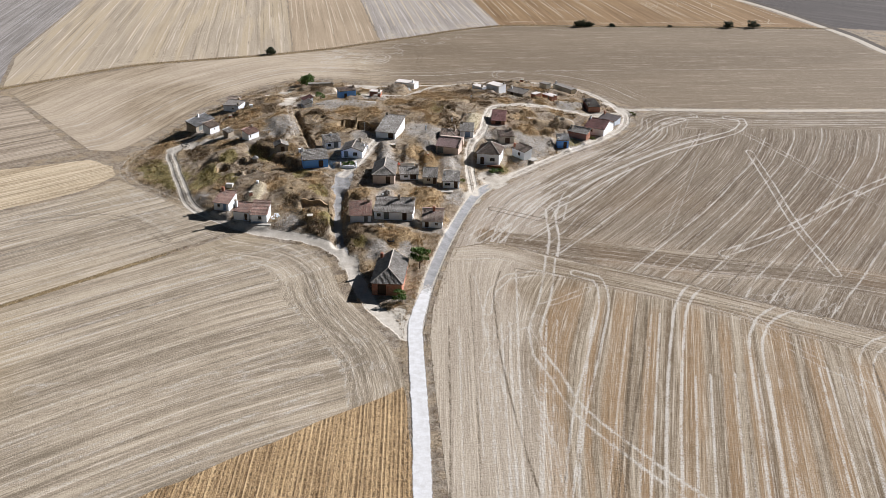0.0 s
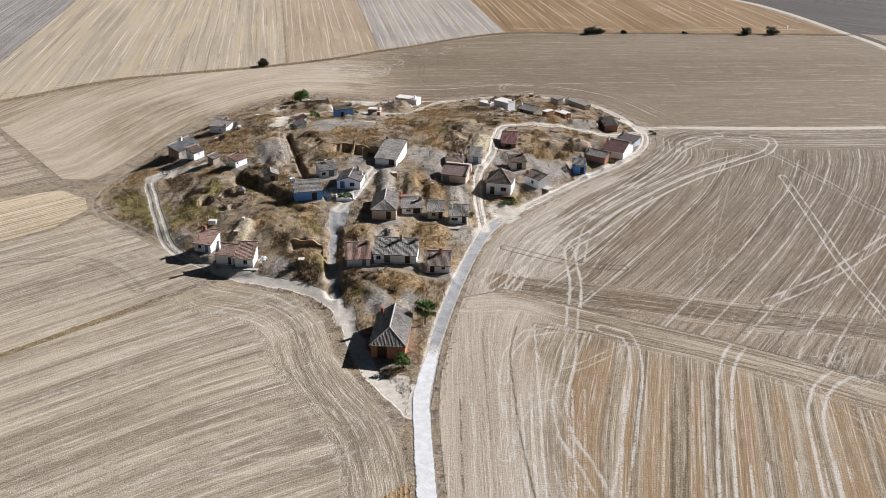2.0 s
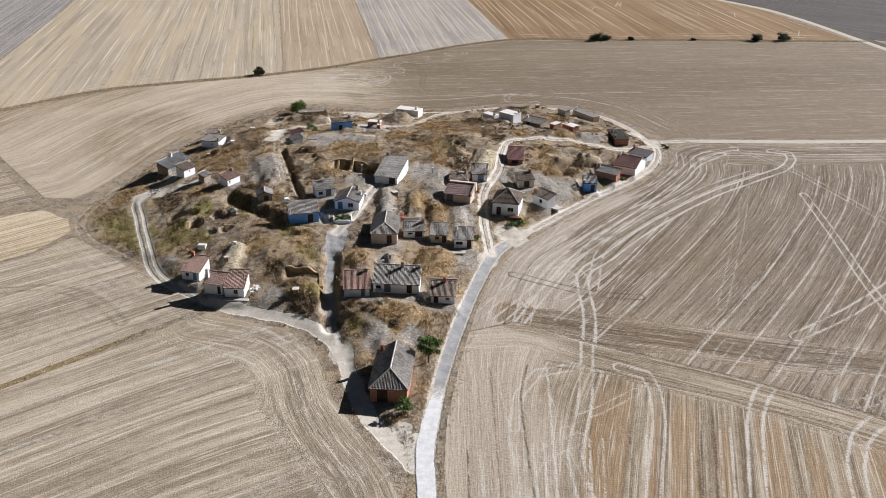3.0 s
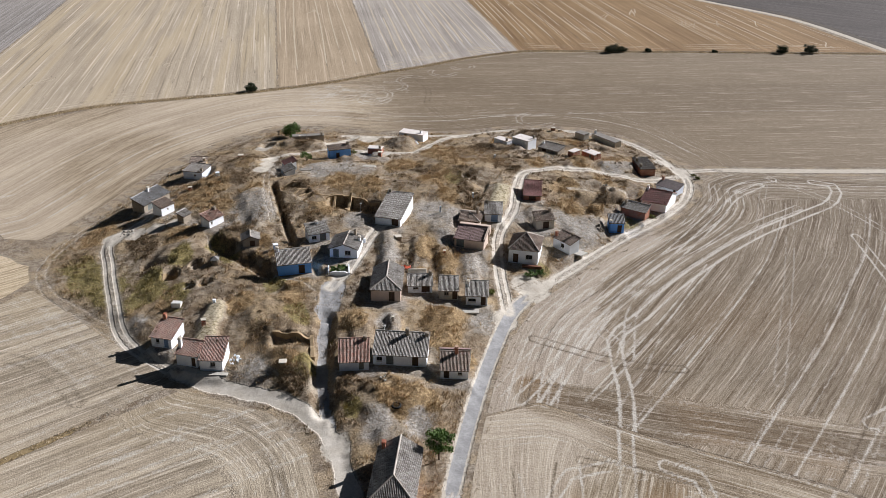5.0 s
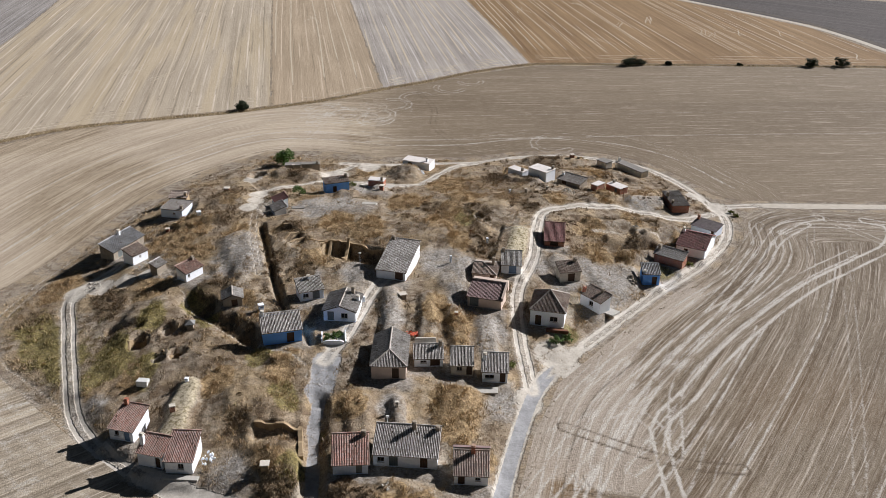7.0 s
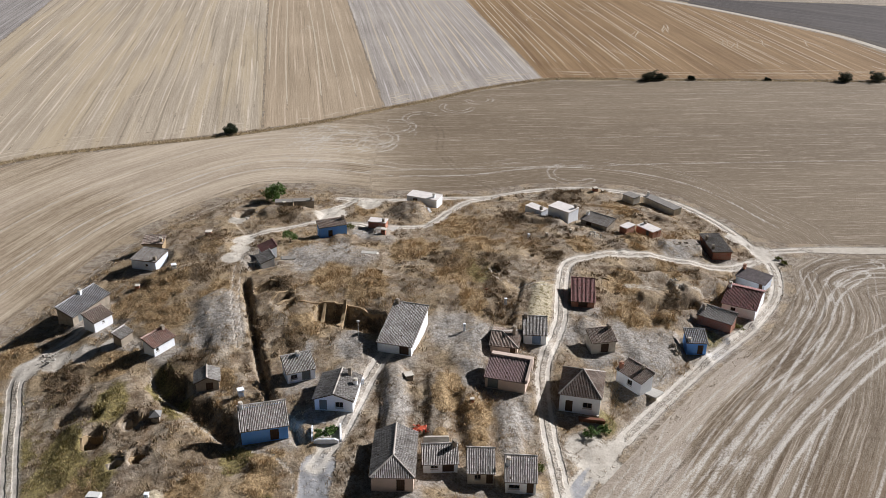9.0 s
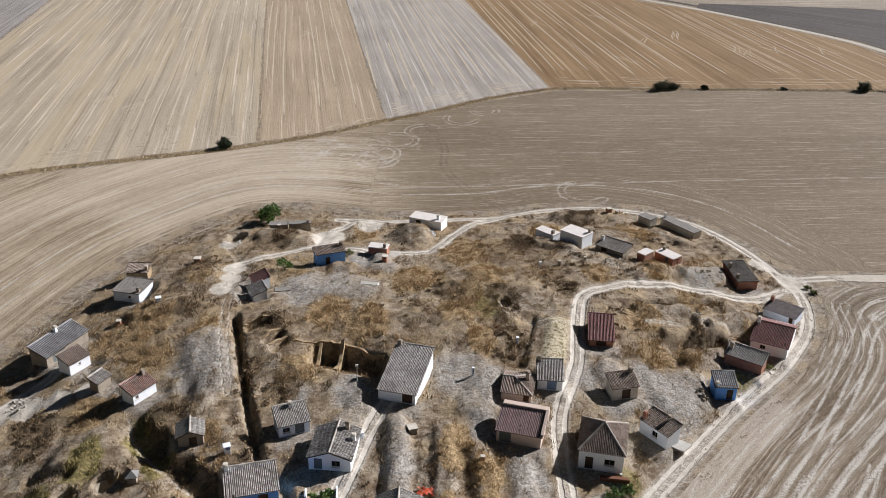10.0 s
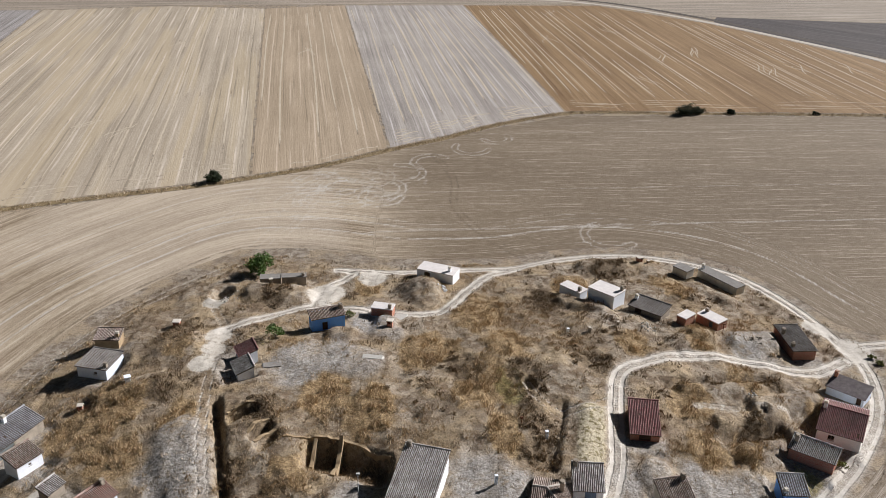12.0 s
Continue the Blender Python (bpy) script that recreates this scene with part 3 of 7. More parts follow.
# kind, front middle x, y, floor z, turn, width, depth, eave height, pitch, wall, roof, openings (kind, centre, width, height, sill), chimneys (x, y, height, look), label
HOUSES = [
    ("granary", "hip", 0.51, 118.2, 0.16, -9.6, 5.72, 11.01, 2.63, 0.63, "brick", "grey_tile", [(D, -0.95, 1.62, 2.3, 0)], [(-2.19, 10, 1, "brick")], "red brick granary with a hipped weathered tile roof"),
    ("cellar_house", "shed", -3.86, 150.5, 1.9, -0.8, 4.63, 4.53, 1.6, 0.33, "pale_blue_plaster", "red_tile", [(D, 1.13, 0.8, 1.48, 0)], [(1.8, 4.29, 0.6, "stone_wall")], "small pale blue cellar house with a red tile roof"),
    ("cellar_house", "shed", 3.4, 151.38, 1.9, -10.2, 8.57, 4.49, 1.89, 0.36, "white_plaster", "grey_tile", [(W, -3.29, 0.9, 0.76, 0.66), (D, -1.6, 1.2, 1.77, 0), (D, 2.49, 1, 1.77, 0)], [(0.8, 4.03, 1, "stone_wall"), (3.99, 4.03, 0.5, "stone_wall")], "long plastered cellar house with a weathered tile roof"),
    ("cellar_house", "shed", 11.87, 148.06, 1.11, -7.6, 4.4, 3.56, 1.56, 0.33, "white_plaster", "brown_tile", [(D, -1.27, 0.88, 1.44, 0), (W, 0.88, 0.68, 0.52, 0.7)], [(0.2, 4.19, 1.1, "brick")], "white cellar house with a brown tile roof"),
    ("cellar_house", "hip", 1.99, 170.96, 3.26, -6.2, 5.27, 9.23, 2.3, 0.5, "pink_plaster", "grey_tile", [(D, 1.05, 1.05, 1.9, 0)], [], "pink plastered house with a hipped grey tile roof"),
    ("cellar_house", "shed", 8.44, 174.59, 2.91, -2.5, 4.46, 2.75, 1.43, 0.33, "white_plaster", "grey_tile", [(W, -0.81, 0.96, 0.47, 0.6), (D, 1.01, 1.52, 1.31, 0)], [(2.03, 2.75, 0.8, "stone_wall")], "white cellar house with a curved parapet behind its tiles"),
    ("cellar_house", "shed", 13.45, 172.57, 2.35, -6.9, 3.39, 3.49, 1.8, 0.33, "old_plaster", "grey_tile", [(W, -0.37, 0.83, 0.76, 0.7), (D, 1.15, 0.87, 1.68, 0)], [], "ochre plastered cellar house with a weathered tile roof"),
    ("cellar_house", "shed", 18.47, 171.17, 1.67, -8.6, 3.91, 3.6, 1.9, 0.33, "white_plaster", "grey_tile", [(W, -0.84, 1.4, 0.66, 0.68), (D, 1.21, 0.89, 1.78, 0)], [(-2.05, 2.28, 1, "white_plaster")], "white cellar house with a wide window and grey tiles"),
    ("cottage", "shed", -35.59, 160.92, 1.33, -19.5, 3.65, 4.36, 1.82, 0.3, "white_plaster", "red_tile", [(W, -0.68, 0.68, 0.76, 0.74), (D, 0.85, 0.85, 1.7, 0)], [(-1.27, 5.28, 0.8, "brick")], "white cottage with a red tile roof and a blue door"),
    ("cottage", "shed", -26.49, 153.29, 1.19, -7.2, 3.63, 4.62, 1.96, 0.31, "white_plaster", "red_tile", [(W, 0.26, 0.78, 0.85, 0.7)], [], "white cottage wing with a red tile roof"),
    ("cottage", "shed", -30.5, 154.87, 1.24, -20, 3.63, 2.76, 2.1, 0.39, "white_plaster", "red_tile", [(D, 1.15, 0.74, 1.7, 0)], [(-1.57, 1.15, 1.6, "white_plaster")], "white angled cottage wing with red tiles and a tall white chimney"),
    ("cellar_house", "shed", -14.56, 181.26, 4.15, 10, 6.15, 3.88, 2.18, 0.32, "blue_plaster", "grey_tile", [(D, 1.27, 1.17, 1.8, 0)], [(-2.97, 4.65, 0.8, "white_plaster")], "bright blue cellar house with a weathered tile roof"),
    ("cellar_house", "shed", -10.35, 194.67, 4.83, 17.4, 4.2, 3.12, 1.74, 0.33, "white_plaster", "grey_tile", [(W, -1.08, 0.97, 0.76, 0.55), (D, 0.75, 1.29, 1.6, 0)], [(0.22, 3.33, 0.5, "white_plaster")], "whitewashed cellar house sunk beside the lane"),
    ("cellar_house", "gabley", -5.52, 187.05, 4.6, -10.9, 5.43, 6.49, 1.85, 0.36, "white_plaster", "grey_tile", [(D, -1.51, 1.11, 1.73, 0), (W, 0.8, 1.11, 0.95, 0.56)], [(1.31, 5.64, 1.1, "stone_wall"), (2.92, 3.92, 0.8, "white_plaster")], "white house with a two-sided weathered tile roof"),
    ("barn", "shed", 3.61, 200.16, 5.61, -20.5, 5.47, 9.22, 1.67, 0.24, "white_plaster", "grey_tile", [(D, 1.54, 1.54, 1.55, 0)], [(-2.3, 8.97, 0.6, "stone_wall")], "white barn with a long sloping grey tile roof"),
    ("cellar_house", "shed", 19.58, 191.55, 3.8, -21.3, 6.06, 3.96, 1.89, 0.3, "pink_plaster", "rose_tile", [(D, -1.85, 1.64, 1.7, 0)], [], "pinkish house with a dark red tile roof and pink parapet"),
    ("cellar_house", "shed", 26.22, 203.06, 4.59, -9.1, 3.64, 3.66, 1.77, 0.33, "white_plaster", "grey_tile", [(D, 0.28, 1.4, 1.65, 0)], [(-1.87, 3.66, 0.6, "stone_wall")], "white cellar house with blue doors under grey tiles"),
    ("cellar_house", "hipend", 20.73, 200.37, 4.83, -16.7, 4.28, 5.46, 1.25, 0.35, "pink_plaster", "brown_tile", [(D, 1.43, 0.81, 1.13, 0)], [(1.22, 3.23, 0.9, "stone_wall")], "low house with a hipped brown tile roof"),
    ("cottage", "pyr", 30.06, 187.82, 1.79, -18.2, 5.9, 7.25, 3.07, 0.74, "white_plaster", "brown_tile", [(D, -1.52, 1.05, 2, 0), (W, 1.14, 1.33, 0.95, 1.02)], [], "white house with a pyramid roof of brown tiles"),
    ("cellar_house", "shed", 37.54, 202.52, 2.82, 6.8, 3.98, 2.76, 2.07, 0.33, "old_plaster", "brown_tile", [(D, 0.2, 1.39, 1.7, 0)], [(1.59, 2.67, 0.7, "stone_wall")], "grey plastered cellar house with a brown tile roof"),
    ("cottage", "shed", 39.36, 194.35, 1.36, -59.6, 5.01, 2.56, 2.25, 0.32, "white_plaster", "brown_tile", [(W, 0.22, 1, 0.95, 0.69)], [(-2.11, 0.47, 0.9, "brick"), (0.78, 2.25, 0.5, "stone_wall")], "white cottage with brown tiles and a concrete terrace"),
    ("storehouse", "shed", 36.86, 214.45, 4.8, -12.4, 3.87, 6.16, 1.08, 0.22, "brick", "maroon_tile", [(D, 0, 1.58, 0.96, 0)], [], "brick storehouse with a long dark red tile roof"),
    ("cellar_house", "shed", 54.03, 204.49, 0.58, -8.1, 3.2, 3.19, 2.25, 0.23, "blue_plaster", "tin_tile", [(D, 0.64, 0.96, 1.8, 0)], [(-1.6, 0.2, 0.4, "pale_blue_plaster")], "small blue house with a grey roof"),
    ("storehouse", "shed", 60.05, 212.53, 0.79, -41.4, 6.04, 2.36, 1.82, 0.39, "brick", "grey_tile", [], [(-2.52, 1.39, 0.8, "stone_wall")], "brick storehouse with a worn grey tile roof"),
    ("cottage", "gable", 66.28, 216.91, 0.51, -34.5, 5.92, 8.62, 2.05, 0.38, "white_plaster", "maroon_tile", [(W, -0.95, 0.86, 0.76, 0.78)], [(-3.05, 3.85, 0.9, "white_plaster")], "white cottage with a dark red tile roof"),
    ("storehouse", "shed", 73.34, 228.27, 0.41, -48.3, 5.75, 3.14, 1.46, 0.26, "pale_blue_plaster", "slate_roof", [(D, 2.13, 0.75, 1.34, 0)], [(-2.56, 2.53, 0.8, "brick")], "pale blue storehouse with a dark sheet roof"),
    ("storehouse", "shed", 72.16, 239.59, 0.86, -0.6, 3.86, 7.79, 1.77, 0.06, "brick", "dark_tile", [], [(-1.62, 1.23, 0.7, "stone_wall"), (-1.73, 5.12, 0.9, "stone_wall")], "long brick storehouse with a low grey tile roof"),
    ("storehouse", "shed", 48.39, 251.95, 3.38, -45.6, 6.3, 3.29, 1.02, 0.21, "stone_wall", "dark_tile", [(D, -1.28, 1.28, 0.9, 0)], [(-2.78, 2.04, 0.7, "white_plaster")], "earth-banked stone storehouse with sagging dark roof"),
    ("storehouse", "flatroof", 41.65, 256.58, 3.25, -49.4, 5.48, 3.57, 2.58, 0, "white_plaster", "flat_roof", [], [(2.38, 2.97, 0.7, "stone_wall")], "earth-banked white flat-roofed storehouse"),
    ("storehouse", "flatroof", 37.09, 261.09, 2.69, -52.7, 4.78, 2.16, 1.6, 0, "white_plaster", "flat_roof", [], [(1.81, 0.56, 0.6, "stone_wall")], "small earth-banked white flat-roofed storehouse"),
    ("storehouse", "flatroof", 13.14, 272, 1.02, -28.2, 7.51, 3.45, 2.03, 0, "white_plaster", "flat_roof", [(D, -1.67, 1.25, 1.7, 0)], [(2.5, 1.38, 0.8, "white_plaster")], "earth-banked white flat-roofed cellar house"),
    ("storehouse", "flatroof", 2.42, 255.42, 2.8, -17.4, 3.75, 2.01, 1.48, 0, "brick", "flat_roof", [], [(1.38, 0.3, 0.6, "stone_wall")], "earth-banked brick cellar entrance with pale flat roof"),
    ("cellar_house", "shed", -6.57, 249.54, 3.82, 17.1, 5.63, 2.03, 2.34, 0.3, "blue_plaster", "brown_tile", [(D, -0.61, 0.92, 1.5, 0)], [(2.45, 1.52, 0.7, "stone_wall")], "earth-banked blue cellar house with faded tiles"),
    ("storehouse", "shed", -42.08, 237.95, 3.06, -18.4, 4.96, 4.84, 1.87, 0.06, "pale_blue_plaster", "dark_tile", [(W, 0.59, 0.59, 0.47, 0.73)], [(2.18, 0.57, 0.6, "stone_wall")], "pale storehouse with a dark weathered tile roof"),
    ("storehouse", "shed", -42.75, 248.99, 1.8, -4.6, 3.9, 2.73, 1.61, 0.21, "earth_wall", "brown_tile", [], [(1.7, 0.75, 0.7, "earth_wall")], "small earthen storehouse with brown tiles"),
    ("barn", "shed", -47.49, 221.6, 2.69, 64.3, 9.21, 3.12, 1.7, 0.39, "stone_wall", "tin_tile", [(D, -2, 2.67, 1.58, 0)], [(0.8, 2.97, 0.9, "white_plaster")], "barn with a grey corrugated roof and white chimney"),
    ("storehouse", "shed", -44.03, 215.74, 3.12, 55, 3.76, 2.55, 1.9, 0.32, "white_plaster", "brown_tile", [(W, 0, 0.42, 0.38, 1)], [], "white annex with a faded tile roof"),
    ("cellar_house", "shed", -32.05, 205.13, 4.58, 53.8, 4.18, 2.31, 1.64, 0.38, "white_plaster", "red_tile", [(W, -1.39, 0.54, 0.57, 0.69)], [(1.72, 2.22, 0.5, "stone_wall")], "small white cellar house with red tiles"),
    ("cellar_house", "gabley", -23.86, 193.62, 4.5, 8, 3.25, 3.18, 1.51, 0.44, "stone_wall", "grey_tile", [(D, 0.3, 1.01, 1.3, 0)], [], "stone cellar entrance with a small tile roof"),
    ("cellar_house", "shed", -38.75, 209.26, 3.82, 60.9, 2.59, 1.55, 1.54, 0.37, "stone_wall", "grey_tile", [], [], "crumbling stone cellar entrance with loose tiles"),
    ("storehouse", "shed", -20.18, 238.8, 4.72, -70.5, 3.37, 2.68, 1.61, 0.3, "white_plaster", "maroon_tile", [(D, 0, 1.3, 1.5, 0)], [], "small storehouse with a dark red roof"),
    ("storehouse", "shed", -20.13, 234.29, 5.06, -70.5, 3.63, 2.49, 1.19, 0.3, "white_plaster", "grey_tile", [(D, 0, 1.17, 1.07, 0)], [], "low storehouse with a grey roof beside the lane"),
    ("storehouse", "flatroof", -13.65, 270.81, 1.46, 2.7, 4.51, 1.42, 1.85, 0, "stone_wall", "old_concrete", [], [(1.71, 0.27, 0.5, "stone_wall")], "earth-banked grey stone storehouse with a flat roof"),
    ("storehouse", "flatroof", -18.07, 270.73, 1.47, 1, 3.85, 1.65, 1.69, 0, "stone_wall", "old_concrete", [], [], "low earth-banked grey stone storehouse annex"),
    ("storehouse", "flatroof", 62.16, 272.63, 0.57, -57.5, 3.43, 2.2, 1.57, 0, "old_plaster", "old_concrete", [], [], "earth-banked grey flat-roofed cellar entrance"),
    ("storehouse", "flatroof", 68.08, 268.17, 0.48, -62.9, 9.79, 2.26, 1.54, 0, "old_plaster", "old_concrete", [], [(-4.48, 0.94, 0.9, "white_plaster")], "long low earth-banked storehouse beside the track"),
    ("storehouse", "flatroof", 53.73, 248.32, 3.27, -54.3, 1.82, 2.77, 1.57, 0, "brick", "flat_roof", [], [], "earth-banked brick wing with pale flat roof"),
    ("storehouse", "flatroof", 58.41, 248.36, 2.93, -59, 4.54, 2.5, 1.43, 0, "brick", "flat_roof", [(D, 0.79, 0.79, 1.2, 0)], [(-1.58, 1.88, 0.5, "stone_wall")], "earth-banked brick storehouse with a pale flat roof"),
]


def inside_village(x, y, soft=5.0):
    """1 within the village, falling to 0 at its edge."""
    o = np.array(OUTLINE)
    inside = np.zeros(x.shape, bool)
    best = np.full(x.shape, 1e9)
    for a, b in zip(o, np.roll(o, -1, 0)):
        d = b - a
        t = np.clip(((x - a[0]) * d[0] + (y - a[1]) * d[1]) / (d @ d), 0, 1)
        best = np.minimum(best, (x - a[0] - t * d[0]) ** 2 + (y - a[1] - t * d[1]) ** 2)
        hit = ((a[1] > y) != (b[1] > y)) & (x < (b[0] - a[0]) * (y - a[1]) / (b[1] - a[1] + 1e-12) + a[0])
        inside ^= hit
    return np.where(inside, smooth(0, soft, np.sqrt(best)), 0.0)


def fbm(x, y, scale, seed):
    """Cheap rolling noise from a few rotated sine products."""
    r = np.random.RandomState(seed)
    v = np.zeros(x.shape)
    for k in range(9):
        a, f, p, q = r.uniform(0, 6.3), scale * r.uniform(0.6, 1.9), r.uniform(0, 6.3), r.uniform(0, 6.3)
        u, w = x * math.cos(a) + y * math.sin(a), -x * math.sin(a) + y * math.cos(a)
        v += np.sin(u * f + p + 0.8 * np.sin(w * f * 0.7 + q))
    return v / 9


def hill(x, y):
    """The smooth rise of the cellar hill over the plan."""
    z = np.zeros(np.shape(x))
    for k, c in enumerate(HILL):
        cx, cy = -60 + 20 * (k % 7), 85 + 17 * (k // 7)
        z += c * np.exp(-((x - cx) ** 2 + (y - cy) ** 2) / (2 * 17.0 ** 2))
    return z


def place(x, y):
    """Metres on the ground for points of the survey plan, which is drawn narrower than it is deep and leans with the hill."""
    x, y = np.asarray(x, float), np.asarray(y, float)
    up = hill(x, y) * inside_village(x, y, 14.0)
    return 1.0045 * x + 0.0428 * y -0.053 * up, 0.0428 * x + 1.4075 * y -0.508 * up


def laid(line):
    """A line of the plan in metres."""
    q = np.array(line, float)
    return np.stack(place(q[:, 0], q[:, 1]), 1)


def terrain(x, y):
    """Height and ground cover masks at points of the plan."""
    z = 1.124 * hill(x, y)
    mask = inside_village(x, y)
    bare, sand, green = np.zeros(x.shape), np.zeros(x.shape), np.zeros(x.shape)
    rough = fbm(x, y, 0.5, 3) * 0.35 + fbm(x, y, 1.3, 4) * 0.22 + fbm(x, y, 2.6, 5) * 0.14
    z = z + rough * smooth(0.2, 1.0, mask)
    for (ax, ay), (bx, by), hw, hh, b, s in MOUNDS:
        dx, dy = bx - ax, by - ay
        t = np.clip(((x - ax) * dx + (y - ay) * dy) / (dx * dx + dy * dy), 0, 1)
        d = np.sqrt((x - ax - t * dx) ** 2 + (y - ay - t * dy) ** 2) + 0.5 * fbm(x, y, 0.9, 8)
        f = 1 - smooth(hw * 0.35, hw * 1.25, d)
        z += hh * f
        bare = np.maximum(bare, b * smooth(0.1, 0.7, f))
        sand = np.maximum(sand, s * smooth(0.35, 0.7, f))
    z *= mask
    path, paved = np.zeros(x.shape), np.zeros(x.shape)
    rut = np.zeros(x.shape)
    for line, hw, way in ((MAIN_ROAD, 0.9, "paved"), (RING_ROAD, 1.5, "path"), (WEST_PATH, 1.65, "path"), (FIELD_PATH, 1.0, "faint"), (LANE, 1.3, "path"), (NORTH_WEST_LANE, 0.42, "path"),
                          (TRENCH_PATH, 0.7, "faint"), (NORTH_PATH, 1.2, "path"), (NORTH_SPUR, 1.2, "path"), (EAST_PATH, 1.3, "path"), (CELLAR_PATH, 0.8, "faint"), ([(40.4, 158.6), (49, 158.2), (54.8, 157.1)], 0.7, "path"), (FIELD_ROAD[:3], 1.8, "path")):
        d = distance_to_line(x, y, line, 2.5)
        f = 1 - smooth(hw * 0.75, hw * 1.35, d)
        if way == "paved":
            inner = f * smooth(82, 90, y) * (1 - smooth(20, 27, x))
            paved = np.maximum(paved, inner * (1 - 0.42 * np.exp(-((d - 0.15) / 0.22) ** 2) * (0.5 + 0.8 * fbm(x, y, 0.4, 17))))
            path = np.maximum(path, (1 - smooth(hw * 1.15, hw * 2.1, d)) * 0.7 * (1 - smooth(24, 36, x)))
            path = np.maximum(path, np.where(x > 30, 0.4 * f, 0.8 * f) * (1 - inner))
        elif way == "faint":
            path = np.maximum(path, 0.58 * np.exp(-((d - 0.8 * hw) / 0.35) ** 2))
        else:
            path = np.maximum(path, 0.36 * f if hw > 1.1 else 0.5 * f)
        z -= 0.10 * f * mask
    for line, hw, deep in ((TRENCH, 0.26, 2.0), ([(-12.7, 101.5), (-13.4, 108), (-13.6, 113), (-13.4, 119)], 1.15, 0.8), (NORTH_WEST_LANE[1:6], 0.8, 0.4)):
        d = distance_to_line(x, y, line, 2.0) + 0.25 * fbm(x, y, 1.2, 9)
        cut = 1 - smooth(hw, hw + (0.6 if deep > 1 else 1.0 if deep > 0.7 else 1.7), d)
        z -= deep * cut
    for (px, py), r in YARDS:
        f = 1 - smooth(r * 0.7, r * 1.3, np.sqrt((x - px) ** 2 + (y - py) ** 2) + 0.6 * fbm(x, y, 0.8, 11))
        path = np.maximum(path, 0.68 * f)
    for (px, py), r, deep in PITS:
        d = np.sqrt((x - px) ** 2 + (y - py) ** 2) + 0.25 * fbm(x, y, 1.6, 12)
        z += 0.25 * (1 - smooth(r * 1.2, r * 2.2, d)) - (deep + 0.25) * (1 - smooth(r * 0.85, r * 1.15, d))
    for (ax, ay), (bx, by), drop, reach in BANKS:
        dx, dy = bx - ax, by - ay
        l = math.hypot(dx, dy)
        t = ((x - ax) * dx + (y - ay) * dy) / (l * l)
        out = ((x - ax) * dy - (y - ay) * dx) / l + 0.35 * fbm(x, y, 1.1, 14)
        f = smooth(-0.3, 0.3, out) * (1 - smooth(reach * 0.35, reach, out)) * smooth(-0.06, 0.04, t) * (1 - smooth(0.96, 1.06, t))
        z -= drop * f
    # level ground in and before the houses
    px, py = place(x, y)
    for h in HOUSES:
        c, s = math.cos(radians(h[5])), math.sin(radians(h[5]))
        lx, ly = (px - h[2]) * c + (py - h[3]) * s, -(px - h[2]) * s + (py - h[3]) * c
        w, dep = h[6], h[7]
        sunk = "earth-banked" in h[14]
        out = np.maximum(np.maximum(np.abs(lx) - w / 2, (0.3 if sunk else -1.2) - ly), ly - dep * 0.75)
        f = 1 - smooth(0.1, 0.9 if sunk else 1.6, out)
        z = z * (1 - f) + (h[4] - 0.04) * f
        yard = 0.0 if sunk else (1 - smooth(0.2, 1.4, np.maximum(np.abs(lx) - w / 2 - 0.3, np.abs(ly + 1.0) - 1.0))) * 0.9
        bare = np.maximum(bare, yard)
    for gx, gy, gr in ((-66, 141, 7), (-24, 176, 3), (-20, 121, 4), (-52, 132, 8), (51.5, 148.5, 2), (-10, 120, 3), (-1, 84, 4), (79, 165, 3), (-13, 128, 2)):
        green = np.maximum(green, 0.55 * np.exp(-((x - gx) ** 2 + (y - gy) ** 2) / (gr * gr)))
    return z, path, paved, bare, sand, green, mask


SHEET = {}


def surface(x, y):
    """Height and masks read off the finished ground sheet."""
    xs, ys = SHEET["x"], SHEET["y"]
    i, j = np.clip(np.searchsorted(xs, x) - 1, 0, len(xs) - 2), np.clip(np.searchsorted(ys, y) - 1, 0, len(ys) - 2)
    u, v = (x - xs[i]) / (xs[i + 1] - xs[i]), (y - ys[j]) / (ys[j + 1] - ys[j])
    return [g[j, i] * (1 - u) * (1 - v) + g[j, i + 1] * u * (1 - v) + g[j + 1, i] * (1 - u) * v + g[j + 1, i + 1] * u * v for g in SHEET["layers"]]


def ground_z(x, y):
    return float(surface(np.array([x], float), np.array([y], float))[0][0])


def spot(x, y):
    """Where a thing of the plan stands, on the ground."""
    px, py = place(np.array([x]), np.array([y]))
    return float(px[0]), float(py[0]), ground_z(x, y)


# ---- ground sheet ----
def grid_lines(a, b, step):
    far = [a - 1.0 * 1.35 ** k for k in range(1, 27)][::-1]
    mid = list(np.arange(a, b, step))
    return np.array([q for q in far if q > -3500] + mid + [q for q in (b + 1.0 * 1.35 ** k for k in range(1, 27)) if q < 3500])


GOLD = [(-43.4, 161.6, 4.5), (-48, 160.2, 3), (-39.4, 156, 3.5), (-19.2, 128.2, 2.2), (7.0, 117.5, 4.2), (6.2, 112.5, 3.0), (1.0, 101, 3.4), (-2.5, 102.5, 2.6), (-8.6, 118, 2.6), (4.6, 135.5, 2.2), (9.4, 133, 2.2), (10.8, 108.5, 1.8), (29, 156, 2.6), (10, 164, 5), (-19.7, 124, 2.5), (-28.5, 124, 2.6), (-42.5, 126.5, 2.6), (-19, 110, 2.4),
        (-63, 151, 4), (-42.4, 163, 4.5), (-28, 140, 2.6), (-17.2, 150.5, 3), (-45, 147, 3.6), (-37.2, 176, 3), (-33, 161, 3.2)]
